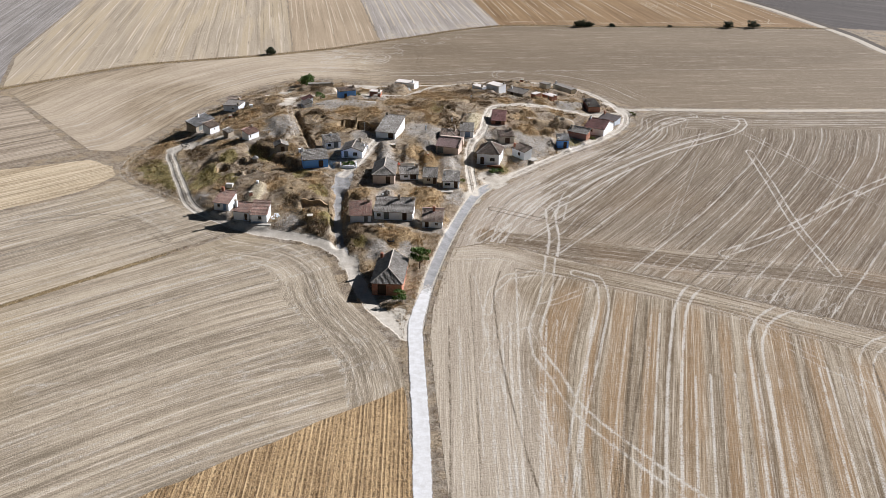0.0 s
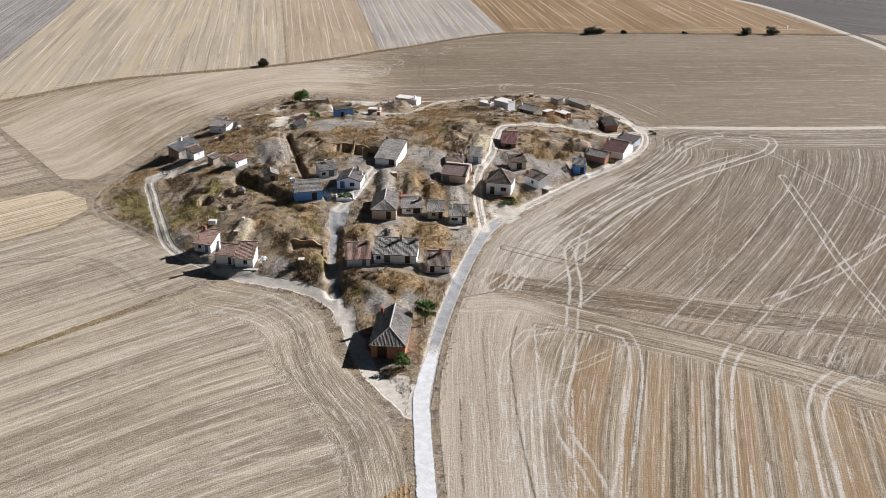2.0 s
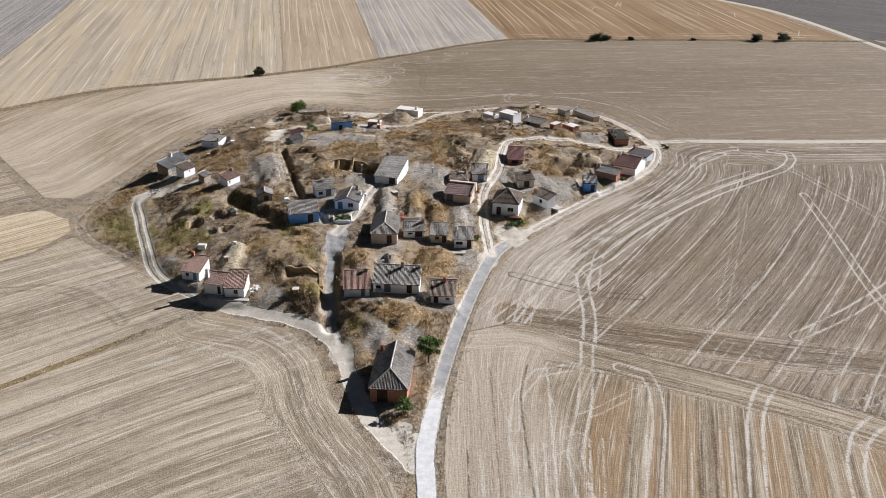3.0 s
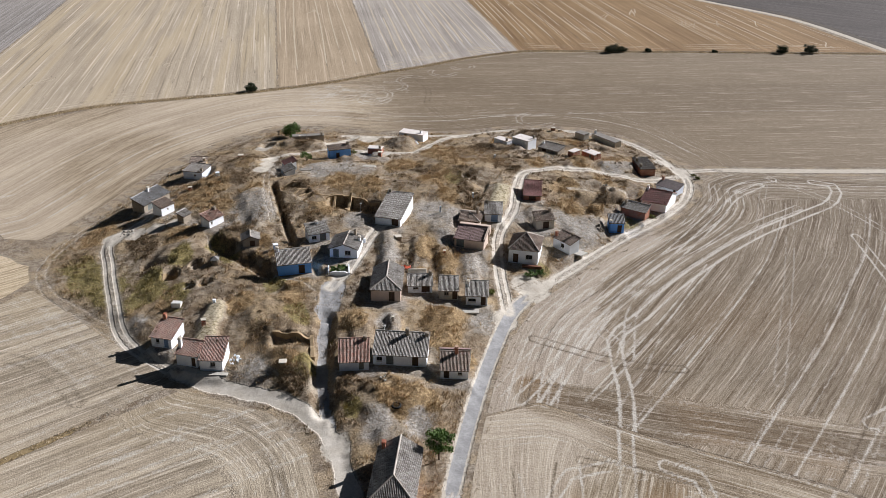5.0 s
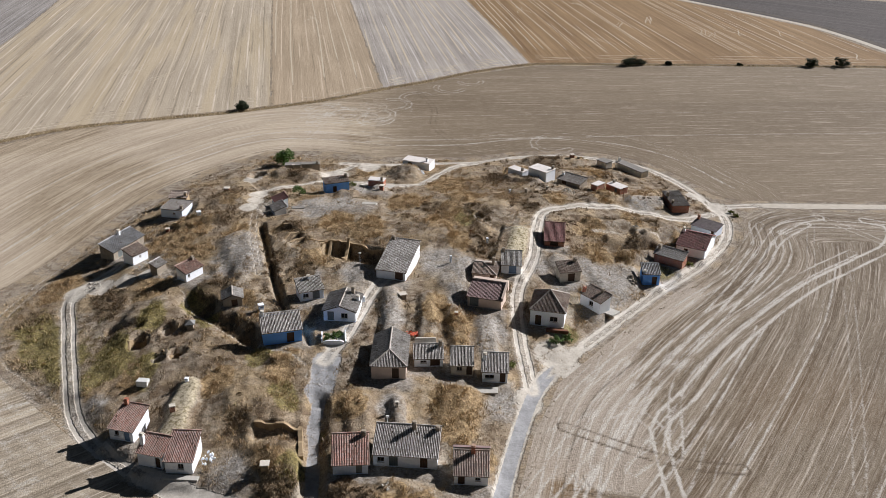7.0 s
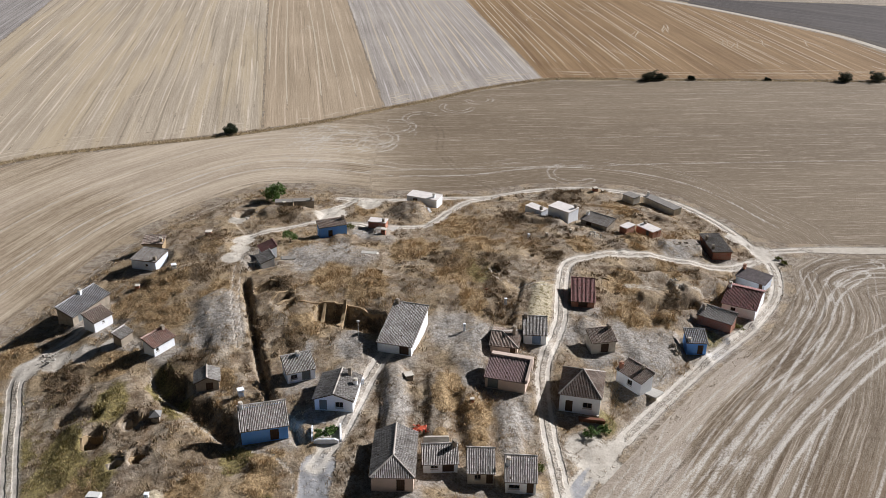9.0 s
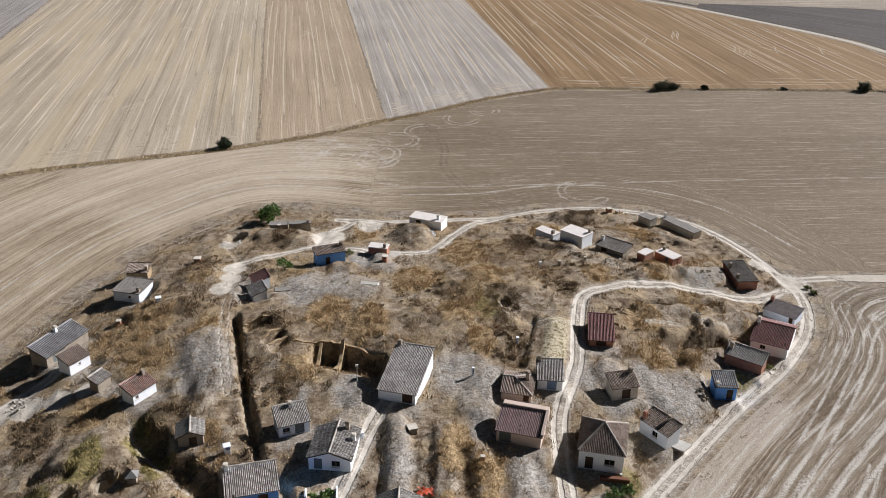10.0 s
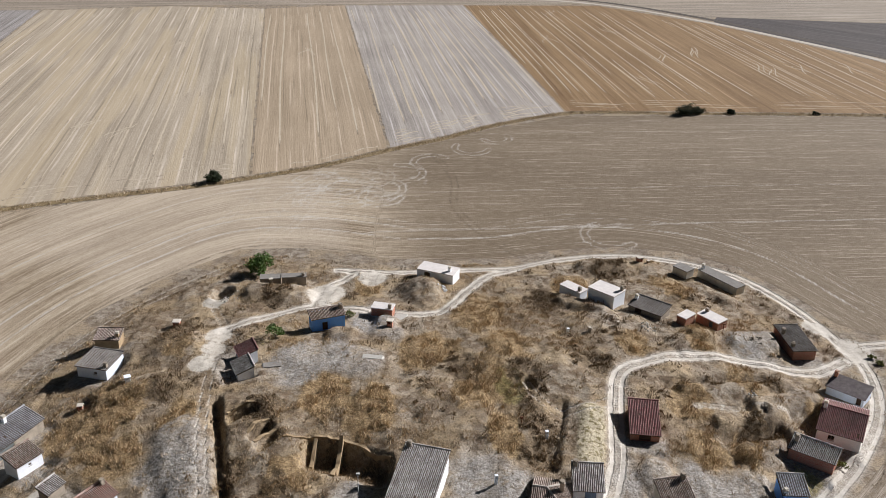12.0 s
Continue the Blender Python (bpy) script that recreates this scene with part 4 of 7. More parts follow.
GOLD_EAST = [(11.3, 155, 3), (6, 138, 2.2), (40, 158.5, 3.8), (38.8, 152, 3), (51, 163.5, 2.4), (47, 171, 3), (11.2, 182, 5), (14.6, 172, 4), (45, 152, 2.4), (49.5, 187.5, 4), (30, 189, 4), (2, 172, 5), (-6, 160, 4), (-13, 164, 4), (60, 157, 2.5), (-8, 192, 3), (36, 171, 3), (3.6, 129, 1.6), (8.8, 129, 1.6)]
GREEN = [(-60, 136.5, 5), (-47, 131.4, 4), (-41, 127.5, 3), (-18.5, 120.5, 2.4), (-72, 146, 4), (-36.2, 142.6, 3), (-43, 138.8, 3), (-33, 138.5, 2.5), (-23.5, 128.6, 2.2), (-16.5, 108.5, 2.2), (-55, 132, 4), (-64, 141, 4), (-50, 126, 3), (14, 163, 3), (28, 131, 2), (52, 146.5, 2.5), (-8.5, 101, 1.8), (-12.5, 114, 1)]
BROWN = [(15.6, 157, 2.4), (15.3, 151.5, 2.2), (17, 161, 2), (46, 153.2, 1.6), (51, 154, 1.4), (45, 162.6, 1.4), (52, 163.2, 1.4), (-30.5, 137.0, 2.0), (-26.2, 133.8, 1.8), (-34.5, 140.8, 1.8), (-11.5, 153.4, 1.8), (-6.5, 152.2, 1.8), (-9, 104.5, 2.2), (-6, 104.5, 2), (-21.6, 161, 3), (-18.5, 148.5, 2.6), (16.7, 155, 2.6), (-17, 106.5, 2.4), (-24.5, 117, 2.2), (-19, 104.6, 2), (-52.5, 144, 3), (-65, 143.5, 2.6), (-34, 145, 3), (-40, 179, 4), (-36.7, 167, 2.6), (-53.6, 146, 2.6), (-24, 152, 2.2), (-25, 190, 3), (26, 169, 3),
         (29, 166, 2.2), (23.7, 184, 4), (40, 194, 4), (48, 154.5, 2), (55, 162.6, 2), (8, 167, 3), (16.5, 165, 3.4), (-26, 132.6, 2.6), (-22.5, 136, 2), (0, 183.6, 1.5)]
GRAVEL = [(-8.8, 146.5, 3), (7, 149, 4), (-3, 117.5, 2), (14.6, 117.5, 3.2), (-2.2, 135, 2.4), (15, 132, 2.6), (-5, 97.5, 3), (1.2, 97.4, 2.6), (-33.4, 121, 2.4), (-24.4, 108.8, 3), (-46.7, 122, 2), (-31.5, 152, 4.5), (-18, 170, 4), (-7, 181, 4), (-16.4, 146, 2), (-54, 191, 3), (9.5, 139.5, 2.4), (39, 142, 5),
          (55, 170, 3.4), (26, 147, 2.6), (41, 135, 3.4), (11, 147, 3), (36, 147.5, 3), (30, 143, 3), (-12, 172, 4)]


def cover(x, y, patches, seed):
    """How much of one kind of ground cover lies at each point: uneven patches with frayed rims."""
    v = np.zeros(x.shape)
    fray = 0.45 * fbm(x, y, 0.55, seed) + 0.35 * fbm(x, y, 1.4, seed + 1)
    for px, py, r in patches:
        near = (np.abs(x - px) < 2 * r) & (np.abs(y - py) < 2 * r)
        d = np.hypot(x[near] - px, (y[near] - py) * 0.85) / r + fray[near]
        v[near] = np.maximum(v[near], 1 - smooth(0.55, 1.25, d))
    return v


RUTS = [RING_ROAD, WEST_PATH[7:], EAST_PATH, NORTH_PATH, NORTH_SPUR, LANE[4:], MAIN_ROAD[6:], FIELD_ROAD[:3]]


def make_ground():
    xs, ys = grid_lines(-76, 90, 0.42), grid_lines(70, 208, 0.42)
    gx, gy = np.meshgrid(xs, ys)
    z, path, paved, bare, sand, green, mask = terrain(gx.ravel(), gy.ravel())
    n, m = len(xs), len(ys)
    fx, fy = gx.ravel(), gy.ravel()
    wild = mask * (1 - np.clip(path + paved, 0, 1))
    path = np.maximum(path, 0.22 * (1 - mask))
    gold, brown = cover(fx, fy, GOLD + GOLD_EAST, 61) * wild, cover(fx, fy, BROWN, 64) * wild
    green, bare = np.maximum(green * 0.6, cover(fx, fy, GREEN, 67) * wild), np.maximum(np.maximum(bare * 0.8, cover(fx, fy, GRAVEL, 70) * mask), 0.25 * (1 - mask))
    gold = gold * (1 - 0.8 * bare)
    z = z + wild * (1 - 0.7 * bare) * (0.10 * fbm(fx, fy, 2.2, 73) + 0.10 * fbm(fx, fy, 4.5, 74)) * (1 + gold + brown)
    SHEET.update(x=xs, y=ys, layers=[q.reshape(m, n) for q in (z, path, paved, bare, sand, green, mask, gold, brown)])
    px, py = place(fx, fy)
    rut = np.full(fx.shape, 9.0)
    for line in RUTS:
        q = laid(curve_points(line, 1.5))
        near = (px > q[:, 0].min() - 9) & (px < q[:, 0].max() + 9) & (py > q[:, 1].min() - 9) & (py < q[:, 1].max() + 9)
        rut[near] = np.minimum(rut[near], distance_to_line(px[near], py[near], q.tolist(), 1.5))
    lane = np.zeros(fx.shape)
    for line, half in ((LANE[:5], 1.05), ([(-13.4, 121), (-12.9, 124), (-12.4, 127)], 2.3)):
        q = laid(line)
        lane = np.maximum(lane, 1 - smooth(half * 0.75, half * 1.3, distance_to_line(px, py, q.tolist(), 1.5) + 0.5 * fbm(fx, fy, 0.9, 77)))
    paved, path = np.maximum(paved, 0.62 * lane), path * (1 - lane)
    for line, half in ((WEST_PATH[:8], 1.5), ([(0.9, 77.2), (0.6, 73.0)], 1.7)):
        dusty = distance_to_line(px, py, laid(line).tolist(), 1.5) + 0.6 * fbm(fx, fy, 0.9, 79)
        rut = np.minimum(rut, 0.78 + 1.6 * smooth(half * 0.75, half * 1.5, dusty) + 7.0 * smooth(half * 1.4, half * 1.9, dusty))
    verts = np.stack([px, py, z], 1)
    i = np.arange(n * m).reshape(m, n)
    quads = np.stack([i[:-1, :-1], i[:-1, 1:], i[1:, 1:], i[1:, :-1]], -1).reshape(-1, 4)
    me = bpy.data.meshes.new("ground")
    me.vertices.add(len(verts))
    me.vertices.foreach_set("co", verts.ravel().astype(np.float32))
    me.loops.add(quads.size)
    me.loops.foreach_set("vertex_index", quads.ravel().astype(np.int32))
    me.polygons.add(len(quads))
    me.polygons.foreach_set("loop_start", np.arange(0, quads.size, 4, dtype=np.int32))
    me.polygons.foreach_set("use_smooth", np.ones(len(quads), bool))
    me.update(calc_edges=True)
    for name, v in (("path", path), ("paved", paved), ("bare", bare), ("sand", sand), ("green", green), ("gold", gold), ("brown", brown), ("rut", rut)):
        me.attributes.new(name, "FLOAT", "POINT").data.foreach_set("value", v.astype(np.float32))
    me.materials.append(M["ground"])
    return tagged(new("ground", me), "dry grassy hill and bare soil among the cellars", "ground", kind="structure")


make_ground()


# ---- fields ----
def field(name, outline, label, lift=0.03):
    """A stubble field with a ragged edge, a hand's breadth above the sheet."""
    pts = np.array(outline, float)
    line = np.concatenate([np.linspace(a, b, max(2, min(60, int(np.linalg.norm(b - a) / 3))), endpoint=False) for a, b in zip(pts, np.roll(pts, -1, 0))])
    r = np.random.RandomState(len(line))
    line = line + r.uniform(-0.25, 0.25, line.shape)
    bm = bmesh.new()
    top = bm.faces.new([bm.verts.new((x, y, lift)) for x, y in laid(line)])
    if top.normal.z < 0:
        top.normal_flip()
    bmesh.ops.triangulate(bm, faces=[top])
    ob = part(name, bm, F[name], None)
    return tagged(ob, label, "field", kind="structure")


def in_polygon(x, y, poly):
    o = np.array(poly, float)
    inside = np.zeros(x.shape, bool)
    for a, b in zip(o, np.roll(o, -1, 0)):
        inside ^= ((a[1] > y) != (b[1] > y)) & (x < (b[0] - a[0]) * (y - a[1]) / (b[1] - a[1] + 1e-12) + a[0])
    return inside


def worked_field(name, outline, label, area, rows, tracks, step=0.6, lift=0.032, seed=1):
    """A field near the village, finely meshed: rows(x, y) gives the way across and along the rows; tracks are (line, half gauge, width, strength, pale or dark)."""
    x0, x1, y0, y1 = area
    gx, gy = np.meshgrid(np.arange(x0, x1, step), np.arange(y0, y1, step))
    n, m = gx.shape[1], gx.shape[0]
    jx, jy = gx.ravel(), gy.ravel()
    keep = in_polygon((jx + step / 2).reshape(m, n), (jy + step / 2).reshape(m, n), outline)[:-1, :-1]
    i = np.arange(n * m).reshape(m, n)
    quads = np.stack([i[:-1, :-1], i[:-1, 1:], i[1:, 1:], i[1:, :-1]], -1)[keep].reshape(-1, 4)
    used, inv = np.unique(quads, return_inverse=True)
    quads = inv.reshape(-1, 4)
    x, y = jx[used], jy[used]
    edge = np.bincount(quads.ravel(), minlength=len(x)) < 4
    near, nx, ny = np.full(edge.sum(), 1e9), x[edge].copy(), y[edge].copy()
    o = np.array(outline, float)
    for a, b in zip(o, np.roll(o, -1, 0)):
        d = b - a
        t = np.clip(((x[edge] - a[0]) * d[0] + (y[edge] - a[1]) * d[1]) / (d @ d), 0, 1)
        qx, qy = a[0] + t * d[0], a[1] + t * d[1]
        r = np.hypot(x[edge] - qx, y[edge] - qy)
        k = (r < near) & (r < step * 1.1)
        near[k], nx[k], ny[k] = r[k], qx[k], qy[k]
    x[edge], y[edge] = nx, ny
    across, along, shade, *more = rows(x, y)
    rust = more[0] if more else np.zeros(x.shape)
    pale, dark = np.zeros(x.shape), np.zeros(x.shape)
    for line, gauge, width, strength, look_ in tracks:
        q = np.array(line)
        lo, hi = q.min(0) - 4, q.max(0) + 4
        near = (x > lo[0]) & (x < hi[0]) & (y > lo[1]) & (y < hi[1])
        if not near.any():
            continue
        d = distance_to_line(x[near], y[near], line, 3.0)
        v = strength * np.exp(-((d - gauge) / max(0.62 * width, 0.75 * step)) ** 2)
        if look_ == "pale":
            pale[near] = np.maximum(pale[near], v)
        else:
            dark[near] = np.maximum(dark[near], v)
    z = lift + 0.03 * (np.random.RandomState(seed).rand(len(x)) - 0.5)
    me = bpy.data.meshes.new(name)
    me.vertices.add(len(x))
    me.vertices.foreach_set("co", np.stack([*place(x, y), z], 1).ravel().astype(np.float32))
    me.loops.add(quads.size)
    me.loops.foreach_set("vertex_index", quads.ravel().astype(np.int32))
    me.polygons.add(len(quads))
    me.polygons.foreach_set("loop_start", np.arange(0, quads.size, 4, dtype=np.int32))
    me.update(calc_edges=True)
    for key, v in (("across", across), ("along", along), ("pale", pale), ("dark", dark), ("shade", shade), ("rust", rust)):
        me.attributes.new(key, "FLOAT", "POINT").data.foreach_set("value", np.asarray(v, np.float32))
    me.materials.append(F[name])
    return tagged(new(name, me), label, "field", kind="structure")


rng = random.Random(5)


def straight(angle):
    ca, sa = math.cos(radians(angle)), math.sin(radians(angle))
    return lambda x, y: (y * ca - x * sa, x * ca + y * sa)


def beside(line, off):
    q = curve_points(line, 3.0)
    return (q + sideways(q) * off).tolist()


def pair(line, strength=0.8, gauge=0.95, width=0.34):
    return (line, gauge, width, strength, "pale")


# pale field south-west of the village
SOUTH_EDGE = [(-60, 98), (-45, 103.6), (-35, 107.6), (-20.4, 101.6), (-14.6, 94.5), (-11.8, 86), (-7.2, 78.6), (-3.2, 72.6), (-1.1, 66), (-0.2, 60)]


def rows_1(x, y):
    a, l = straight(25)(x, y)
    d = distance_to_line(x, y, SOUTH_EDGE[2:], 3.0)
    f = 1 - smooth(5, 13, d + 2.5 * fbm(x, y, 0.15, 21))
    a = a + 0.0016 * (x + 60) ** 2 * smooth(-60, -10, x)
    return np.where(f > 0.5, d, a), np.where(f > 0.5, a * 3, l), 0.25 * f, 0.5 * smooth(0.0, 0.5, fbm(x, y, 0.08, 23))


t1 = [(beside(SOUTH_EDGE[1:], -1.2 - 1.6 * k), 0.0, 0.4, rng.uniform(0.2, 0.6), "pale" if k % 3 else "dark") for k in range(8)]
for k in range(54):
    y = 20 + 1.7 * k + rng.uniform(-0.4, 0.4)
    t1.append(([(-110, y - 44), (-70, y - 24), (-40, y - 10.5), (-14, y + rng.uniform(-1, 1))], 0.0, rng.uniform(0.25, 0.5), rng.uniform(0.12, 0.6), "pale" if rng.random() < 0.85 else "dark"))
t1 += [pair([(-60, 66), (-30, 66), (-8, 68), (-2, 72)], 0.5), pair([(-34, 62), (-20, 70), (-8, 72), (-4, 66)], 0.4), pair([(-12, 74), (-6, 68), (-6, 62), (-14, 58)], 0.4)]
worked_field("field_1", [(-45, 102.4), (-35, 107.6), (-20.4, 101.6), (-14.6, 94.5), (-11.8, 86), (-7.2, 78.6), (-3.2, 72.6), (-1.1, 66), (-0.2, 61.2), (-14, 55.4), (-26, 50.1), (-37, 45.2), (-300, -68), (-300, -43), (-73.7, 86.1), (-61.6, 93)],
             "pale cut stubble field with curved rows", (-112, 2, 4, 110), rows_1, t1)
t2 = [([(-110, 72 + 4.2 * k), (-80, 88 + 4 * k), (-50, 104 + 3.4 * k)], 0.0, rng.uniform(0.4, 0.9), rng.uniform(0.25, 0.7), "pale" if k % 3 else "dark") for k in range(-6, 11)] + [([(-110, 70 + 1.9 * k), (-80, 85.5 + 1.9 * k), (-50, 101 + 1.8 * k)], 0.0, 0.3, rng.uniform(0.1, 0.6), "pale") for k in range(-10, 22)]
t2 += [pair(beside([(-37, 108.8), (-48, 117.2), (-60, 126.6), (-70, 134)], 1.5 + 2 * k), 0.5, 0.0, 0.5) for k in range(4)]
t2 += [([(-84, 116), (-66, 117), (-56, 112), (-50, 106)], 0.8, 0.28, 0.7, "dark")]
worked_field("field_2", [(-45.6, 103.8), (-36, 109), (-48, 117.6), (-60, 127), (-70, 134.6), (-75.8, 128.4), (-91.2, 120.5), (-300, 14), (-300, -40), (-73.7, 87.6), (-61.6, 94.4)],
             "pale grey stubble field", (-130, -34, 55, 136), lambda x, y: (*straight(27)(x, y), np.zeros(x.shape), 0.6 * smooth(0.0, 0.5, fbm(x, y, 0.07, 24))), t2)
field("field_3", [(-71.5, 137), (-74, 142), (-81.8, 146.6), (-102.2, 142), (-300, 40), (-300, 15.5), (-91.2, 121.7), (-75.8, 129.7)], "golden stubble field strip")
field("field_4", [(-86.5, 151.6), (-126.6, 196), (-300, 268), (-300, 42), (-102.2, 143.2)], "brown stubble field")

# field north of the village
RIM = [(-84, 146), (-75.5, 150.5), (-68.5, 163), (-62.3, 178.5), (-56.6, 189.5), (-47, 199), (-34.5, 207.4), (-22, 207), (-14, 205), (-4, 202)]


def rows_5(x, y):
    d = distance_to_line(x, y, RIM, 4.0)
    return d + 1.5 * fbm(x, y, 0.05, 31), x + y, 0.2 * smooth(0.0, 0.5, fbm(x, y, 0.06, 32)) - 0.10


t5 = [(beside(RIM, 1.3 + 2.3 * k), 0.0, rng.uniform(0.35, 0.8), rng.uniform(0.2, 0.7), "pale" if k % 4 else "dark") for k in range(16)]
swirl = []
for cx, cy, r0 in ((-17, 231, 9), (-12, 229, 6), (-22, 226, 8), (-8, 238, 5)):
    a0 = rng.uniform(0, 6)
    swirl.append(([(cx + r0 * math.cos(a0 + 0.5 * i), cy + 0.8 * r0 * math.sin(a0 + 0.5 * i)) for i in range(9)], 0.9, 0.35, 0.5, "pale"))
for k in range(16):
    cx, cy, r0, a0 = rng.gauss(-15, 7), rng.gauss(231, 5), rng.uniform(3, 8), rng.uniform(0, 6)
    swirl.append(([(cx + r0 * math.cos(a0 + 0.5 * i), cy + 0.75 * r0 * math.sin(a0 + 0.5 * i)) for i in range(rng.randint(6, 12))], 0.85, 0.25, rng.uniform(0.35, 0.7), "pale"))
for k in range(12):
    swirl.append(([(-52 + 4.2 * k + rng.uniform(-1, 1), 200 + rng.uniform(0, 10)), (-40 + 3.4 * k, 222), (-33 + 2.8 * k + rng.uniform(-2, 2), 242)], 0.8, 0.35, rng.uniform(0.2, 0.5), "pale"))
def rows_6(x, y):
    d = distance_to_line(x, y, [(80, 175), (66, 196), (45, 205), (20, 202.5), (-6, 203)], 4.0)
    f = d < 14 + 4 * fbm(x, y, 0.08, 33)
    a, l = straight(-2.2)(x, y)
    return np.where(f, d, a), np.where(f, a * 4 + x, l), 0.5 * smooth(-0.1, 0.6, fbm(x * 0.3, y * 1.6, 0.05, 34)) + 0.3


t6 = [(beside([(78, 177), (68, 195.4), (57.5, 201.6), (45, 204.6), (32, 204.4), (20, 202.4), (0, 203)], -1.0 - 1.9 * k), 0.0, 0.5, rng.uniform(0.25, 0.75), "pale") for k in range(7)]
t6 += [([(-8, 206 + 3.4 * k), (60, 205 + 3.4 * k), (205, 200 + 3.3 * k)], 0.0, rng.uniform(0.4, 1.0), rng.uniform(0.12, 0.6), "pale" if k % 3 else "dark") for k in range(20)]
t6 += [([(9, 250), (13, 236), (12, 222), (16, 212), (24, 201)], 0.8, 0.3, 0.75, "dark"), ([(-2, 236), (4, 225), (9, 214), (14, 208)], 0.8, 0.3, 0.3, "dark")]
for cx, cy, r0 in ((8, 246, 5), (20, 254, 5), (45, 208, 6), (-6, 232, 6), (28, 260, 4)):
    a0 = rng.uniform(0, 6)
    t6.append(([(cx + r0 * math.cos(a0 + 0.5 * i), cy + 0.8 * r0 * math.sin(a0 + 0.5 * i)) for i in range(8)], 0.8, 0.4, 0.6, "pale"))


def rows_north(x, y):
    a5, l5, s5 = rows_5(x, y)
    a6, l6, s6 = rows_6(x, y)
    east = x + 6 + 7 * fbm(x, y, 0.08, 35) > 0
    f = smooth(-14, 16, x + 6 + 10 * fbm(x, y, 0.07, 36))
    return np.where(east, a6, a5), np.where(east, l6, l5), s5 * (1 - f) + (0.55 + s6) * f


worked_field("field_5", [(-84, 152.6), *[(q[0] - 0.2, q[1] + 0.8) for q in RIM[1:]], (8, 201.5), (20, 201), (32, 203.6), (45, 203.6), (57.5, 200.8), (68, 194.6), (74, 185), (77, 177), (82, 174), (120, 170.4), (170, 167.8), (213, 165), (211, 200), (209, 226), (211, 262), (162, 268.4), (89, 274),
                         (54, 275.6), (26.4, 266.4), (12, 258.8), (-3.4, 252.2), (-22.6, 243.4), (-39, 238.2), (-48, 235.6), (-70, 231.2), (-94, 225.5), (-131, 202), (-126.6, 198)],
             "pale to brownish stubble field with swirling wheel marks", (-132, 214, 149, 277), rows_north, t5 + swirl + t6, 0.55)

# the big harvested field east of the road
EAST_EDGE = [(12.6, 98.4), (14.5, 103), (18.6, 112), (24.6, 121), (34.6, 128.6), (50, 139.6), (65.2, 148.8), (75, 157.4), (79, 166), (84, 168.6), (120, 165.8), (170, 163)]
BAND = [(12, 101), (20, 101), (34, 94), (54.6, 84.6), (85.9, 67.7), (150, 34)]


LEAN_Y, LEAN_X = [60, 80, 92, 104, 118, 132, 146, 160, 172], [-55, -33, -18, -3, 13, 28, 40, 49, 53]


def lean(y):
    return np.interp(y, LEAN_Y, LEAN_X)


DARK_BAND = [(19.7, 101.7), (27.2, 99.6), (35.2, 96.7), (44.8, 94.2), (52.5, 91.9), (62.3, 88.9), (73.6, 86.1), (87.9, 82), (120, 68)]
HEADLAND = [(36, 112), (43.7, 118.2), (52, 124.8), (64.6, 133.3), (79.4, 141.8), (95.8, 149.1), (106.2, 154.3), (110.9, 161.4), (106.8, 163.3)]


def pale_corner(x, y):
    """The trampled straw where the machines turned in from the road."""
    u = x - np.interp(y, [60, 75, 85, 95, 105, 115, 128, 140], [22, 24, 24, 30, 36, 38, 42, 60])
    return (1 - smooth(-7, 3, u + 4 * fbm(x, y, 0.2, 47))) * (1 - 0.9 * np.exp(-((y - 98.5 + 0.3 * (x - 28)) / 3.0) ** 2) * smooth(17, 22, x))


def rows_7(x, y):
    d = distance_to_line(x, y, EAST_EDGE, 3.0)
    b = distance_to_line(x, y, DARK_BAND, 3.0)
    a, l = (x - lean(y)) * 0.8, y * 1.2
    f, g = d < 13 + 3 * fbm(x, y, 0.1, 41), b < 4 + 2.5 * fbm(x, y, 0.12, 42)
    w = b + 1.6 * fbm(x, y, 0.25, 43) + 1.2 * fbm(x * 0.3, y * 1.5, 0.5, 44)
    shade = 0.50 * smooth(1, 12, b) * (1 - pale_corner(x, y)) * (0.6 + 0.4 * smooth(35, 70, x)) + 0.06 + 0.45 * (1 - smooth(1.2, 4.0, w)) - 0.22 * pale_corner(x, y) - 0.10 * (1 - smooth(6, 20, d))
    rust = 0.55 * (1 - smooth(2, 7, w)) * smooth(-0.1, 0.5, fbm(x, y, 0.2, 48)) + 0.35 * smooth(0.0, 0.5, fbm(x, y, 0.12, 49)) * (1 - pale_corner(x, y))
    return np.where(g, b, np.where(f, d, a)), np.where(g, x, np.where(f, x + y, l)), shade, rust


